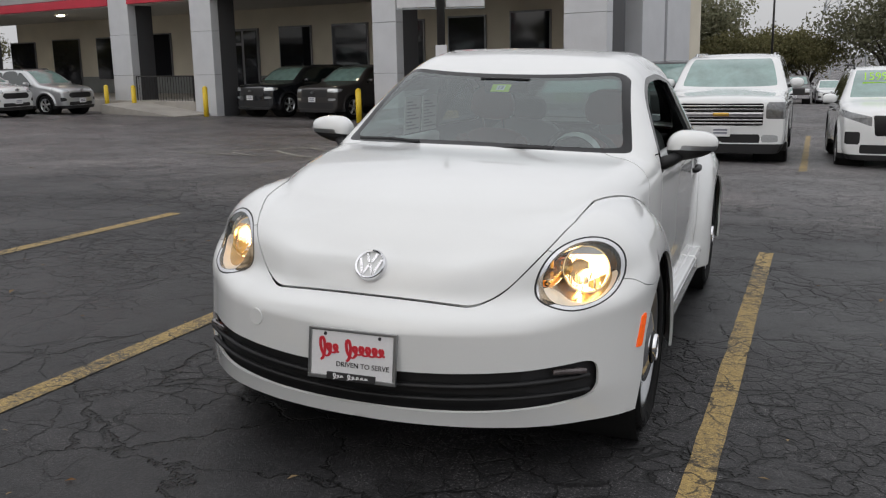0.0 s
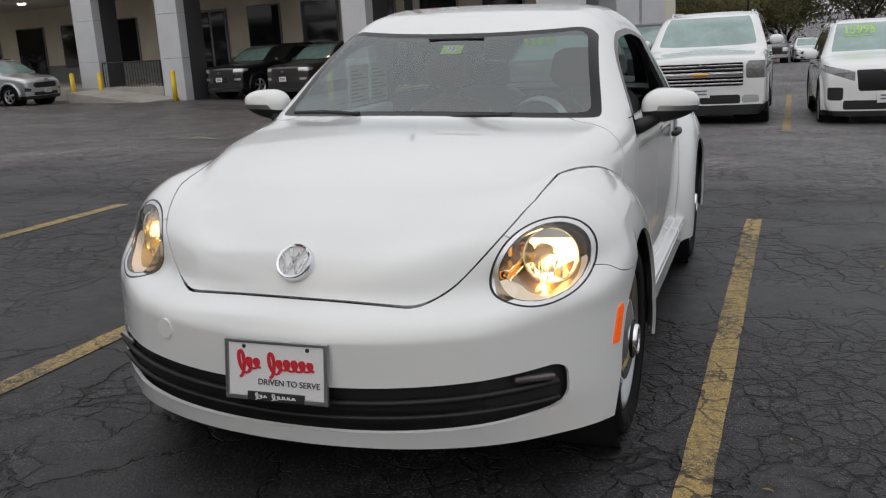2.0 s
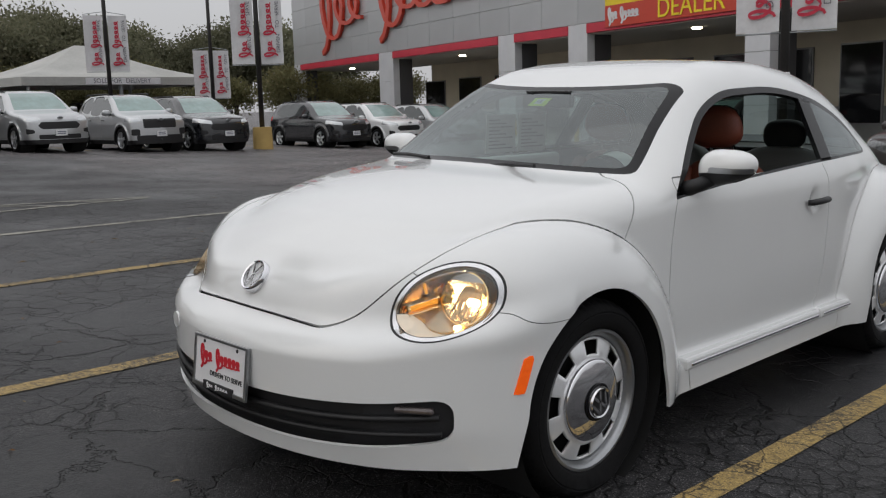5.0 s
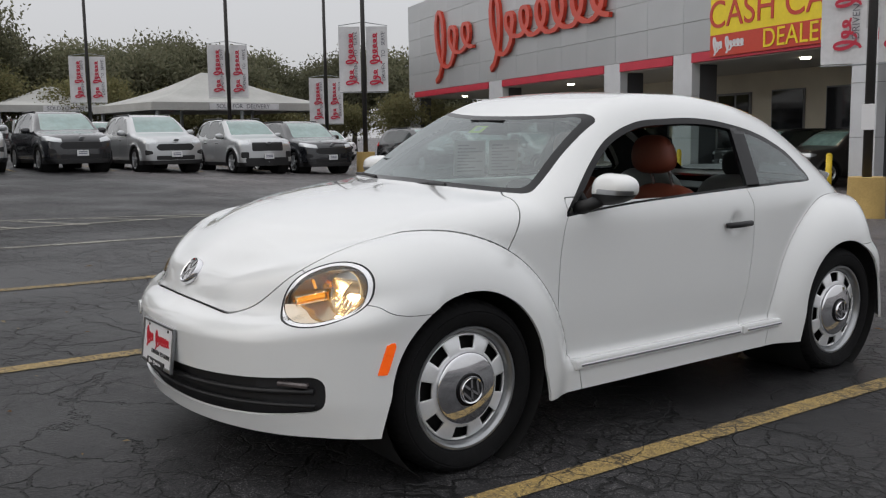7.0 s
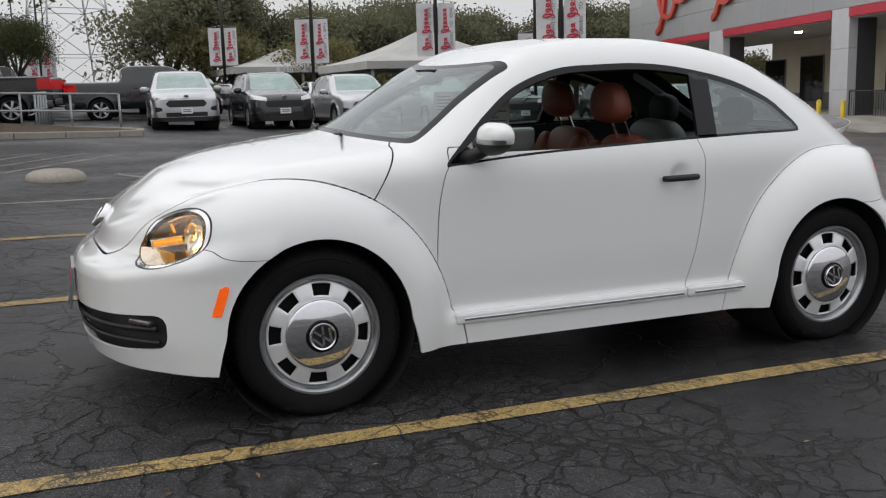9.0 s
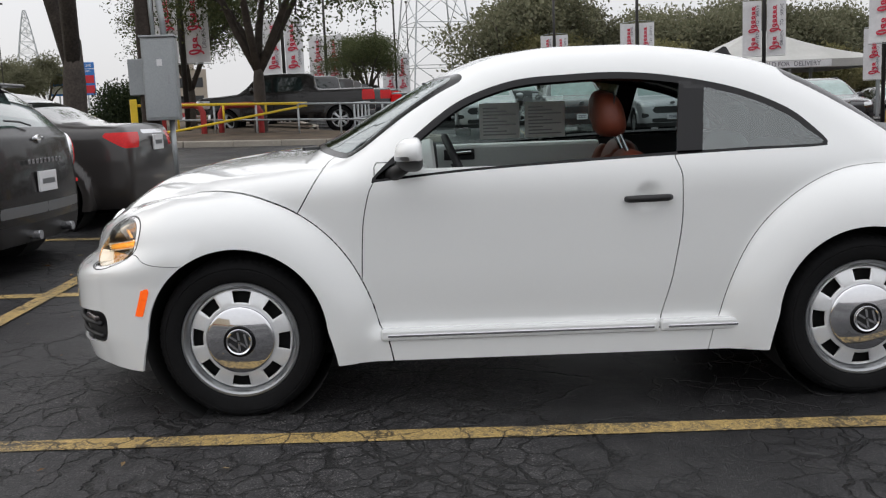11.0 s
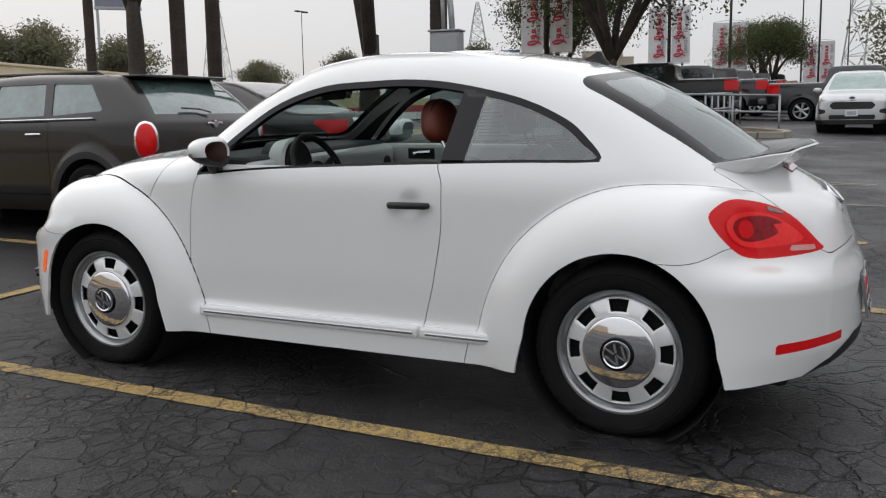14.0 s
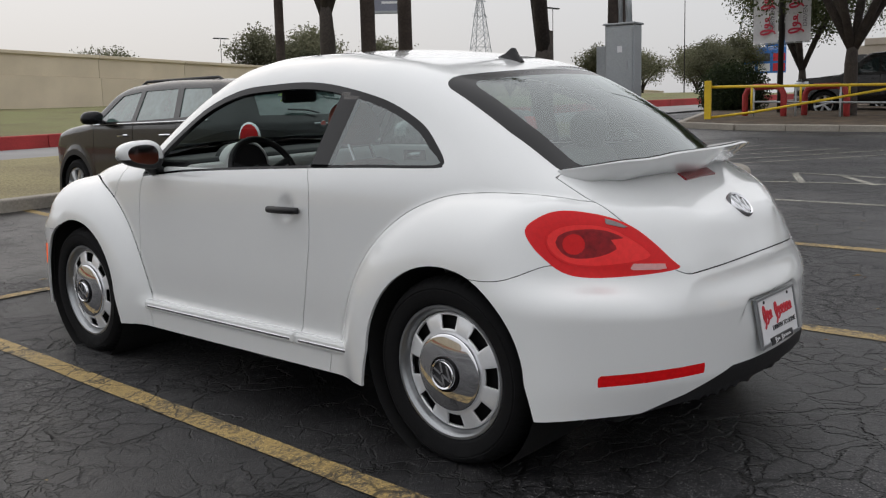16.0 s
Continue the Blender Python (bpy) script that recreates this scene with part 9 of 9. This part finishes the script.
# ================= litter on the lot =================
M_DRYLEAF = leaf_mat("fallen_dry_leaves", (0.22, 0.10, 0.03), (0.42, 0.34, 0.20))
rl = random.Random(17)
V, F = [], []
for i in range(260):
    if i < 170:
        x, y = rl.uniform(-5.5, 4.5), rl.uniform(-5.5, 4.0)
    else:
        x, y = rl.uniform(-12, 6), rl.uniform(-7.5, 12)
    if abs(x) < 1.0 and abs(y) < 2.2:
        continue
    a, s = rl.uniform(0, 6.28), rl.choice((0.008, 0.010, 0.014, 0.022))
    z = float(lot_z(x, y)) + 0.004
    u, w = Vector((math.cos(a), math.sin(a), 0)) * s * 1.5, Vector((-math.sin(a), math.cos(a), 0)) * s * 0.6
    c = Vector((x, y, z))
    k = len(V)
    V += [tuple(c - u), tuple(c + w + Vector((0, 0, s * 0.5))), tuple(c + u + Vector((0, 0, s * 0.3))), tuple(c - w + Vector((0, 0, s * 0.4)))]
    F.append((k, k + 3, k + 2, k + 1))
tagged(obj("fallen_leaves", mesh_of("fallen_leaves", V, F, M_DRYLEAF)), "small dry leaves scattered on the asphalt", "leaves", kind="stuff")
nose = tagged(blob("kerb_end", M_KERB, None, (0, 0, 0.0), (0.45, 0.34, 0.15), 2.6), "rounded pale concrete kerb end", "kerb")
nose.matrix_basis = at(-8.75, -2.36, 20)

for x, y, h in ((-58.7, -29.7, 7.6), (-61.7, -43.4, 7.6), (-53.3, -79.1, 7.5)):
    light_pole(x, y, h, 0.045, "slim grey street lamp beside the far road")
bb = tagged(new("billboard"), "grey roadside billboard with yellow and white bars", "billboard")
bb.matrix_basis = Matrix.Translation((-59.3, -61.4, float(lot_z(-59.3, -61.4)) + 1.3)) @ Matrix.Rotation(radians(-222), 4, "Z")
for sx in (-1.75, 1.75):
    part("sign_post", box_bm(sx - 0.12, sx + 0.12, -0.12, 0.12, -1.6, 10.2, 0.01), M_GALV, bb)
M_BOARD = mat("slate_billboard_vinyl", (0.20, 0.21, 0.26), 0.6, 0, 0.08, 3)
part("sign_panel", box_bm(-1.95, 1.95, -0.2, 0.2, 7.6, 10.2, 0.02), M_BOARD, bb)
part("sign_frame", box_bm(-2.0, 2.0, -0.24, 0.24, 7.35, 7.6, 0.02), M_GALV, bb)
part("yellow_bar", box_bm(-1.5, 0.1, -0.215, -0.2, 8.8, 9.5), M_SIGNYEL, bb)
part("white_bar", box_bm(0.2, 1.6, -0.215, -0.2, 8.8, 9.3), M_PLATE, bb)
part("thin_bar", box_bm(0.0, 1.6, -0.215, -0.2, 8.25, 8.45), M_PLATE, bb)
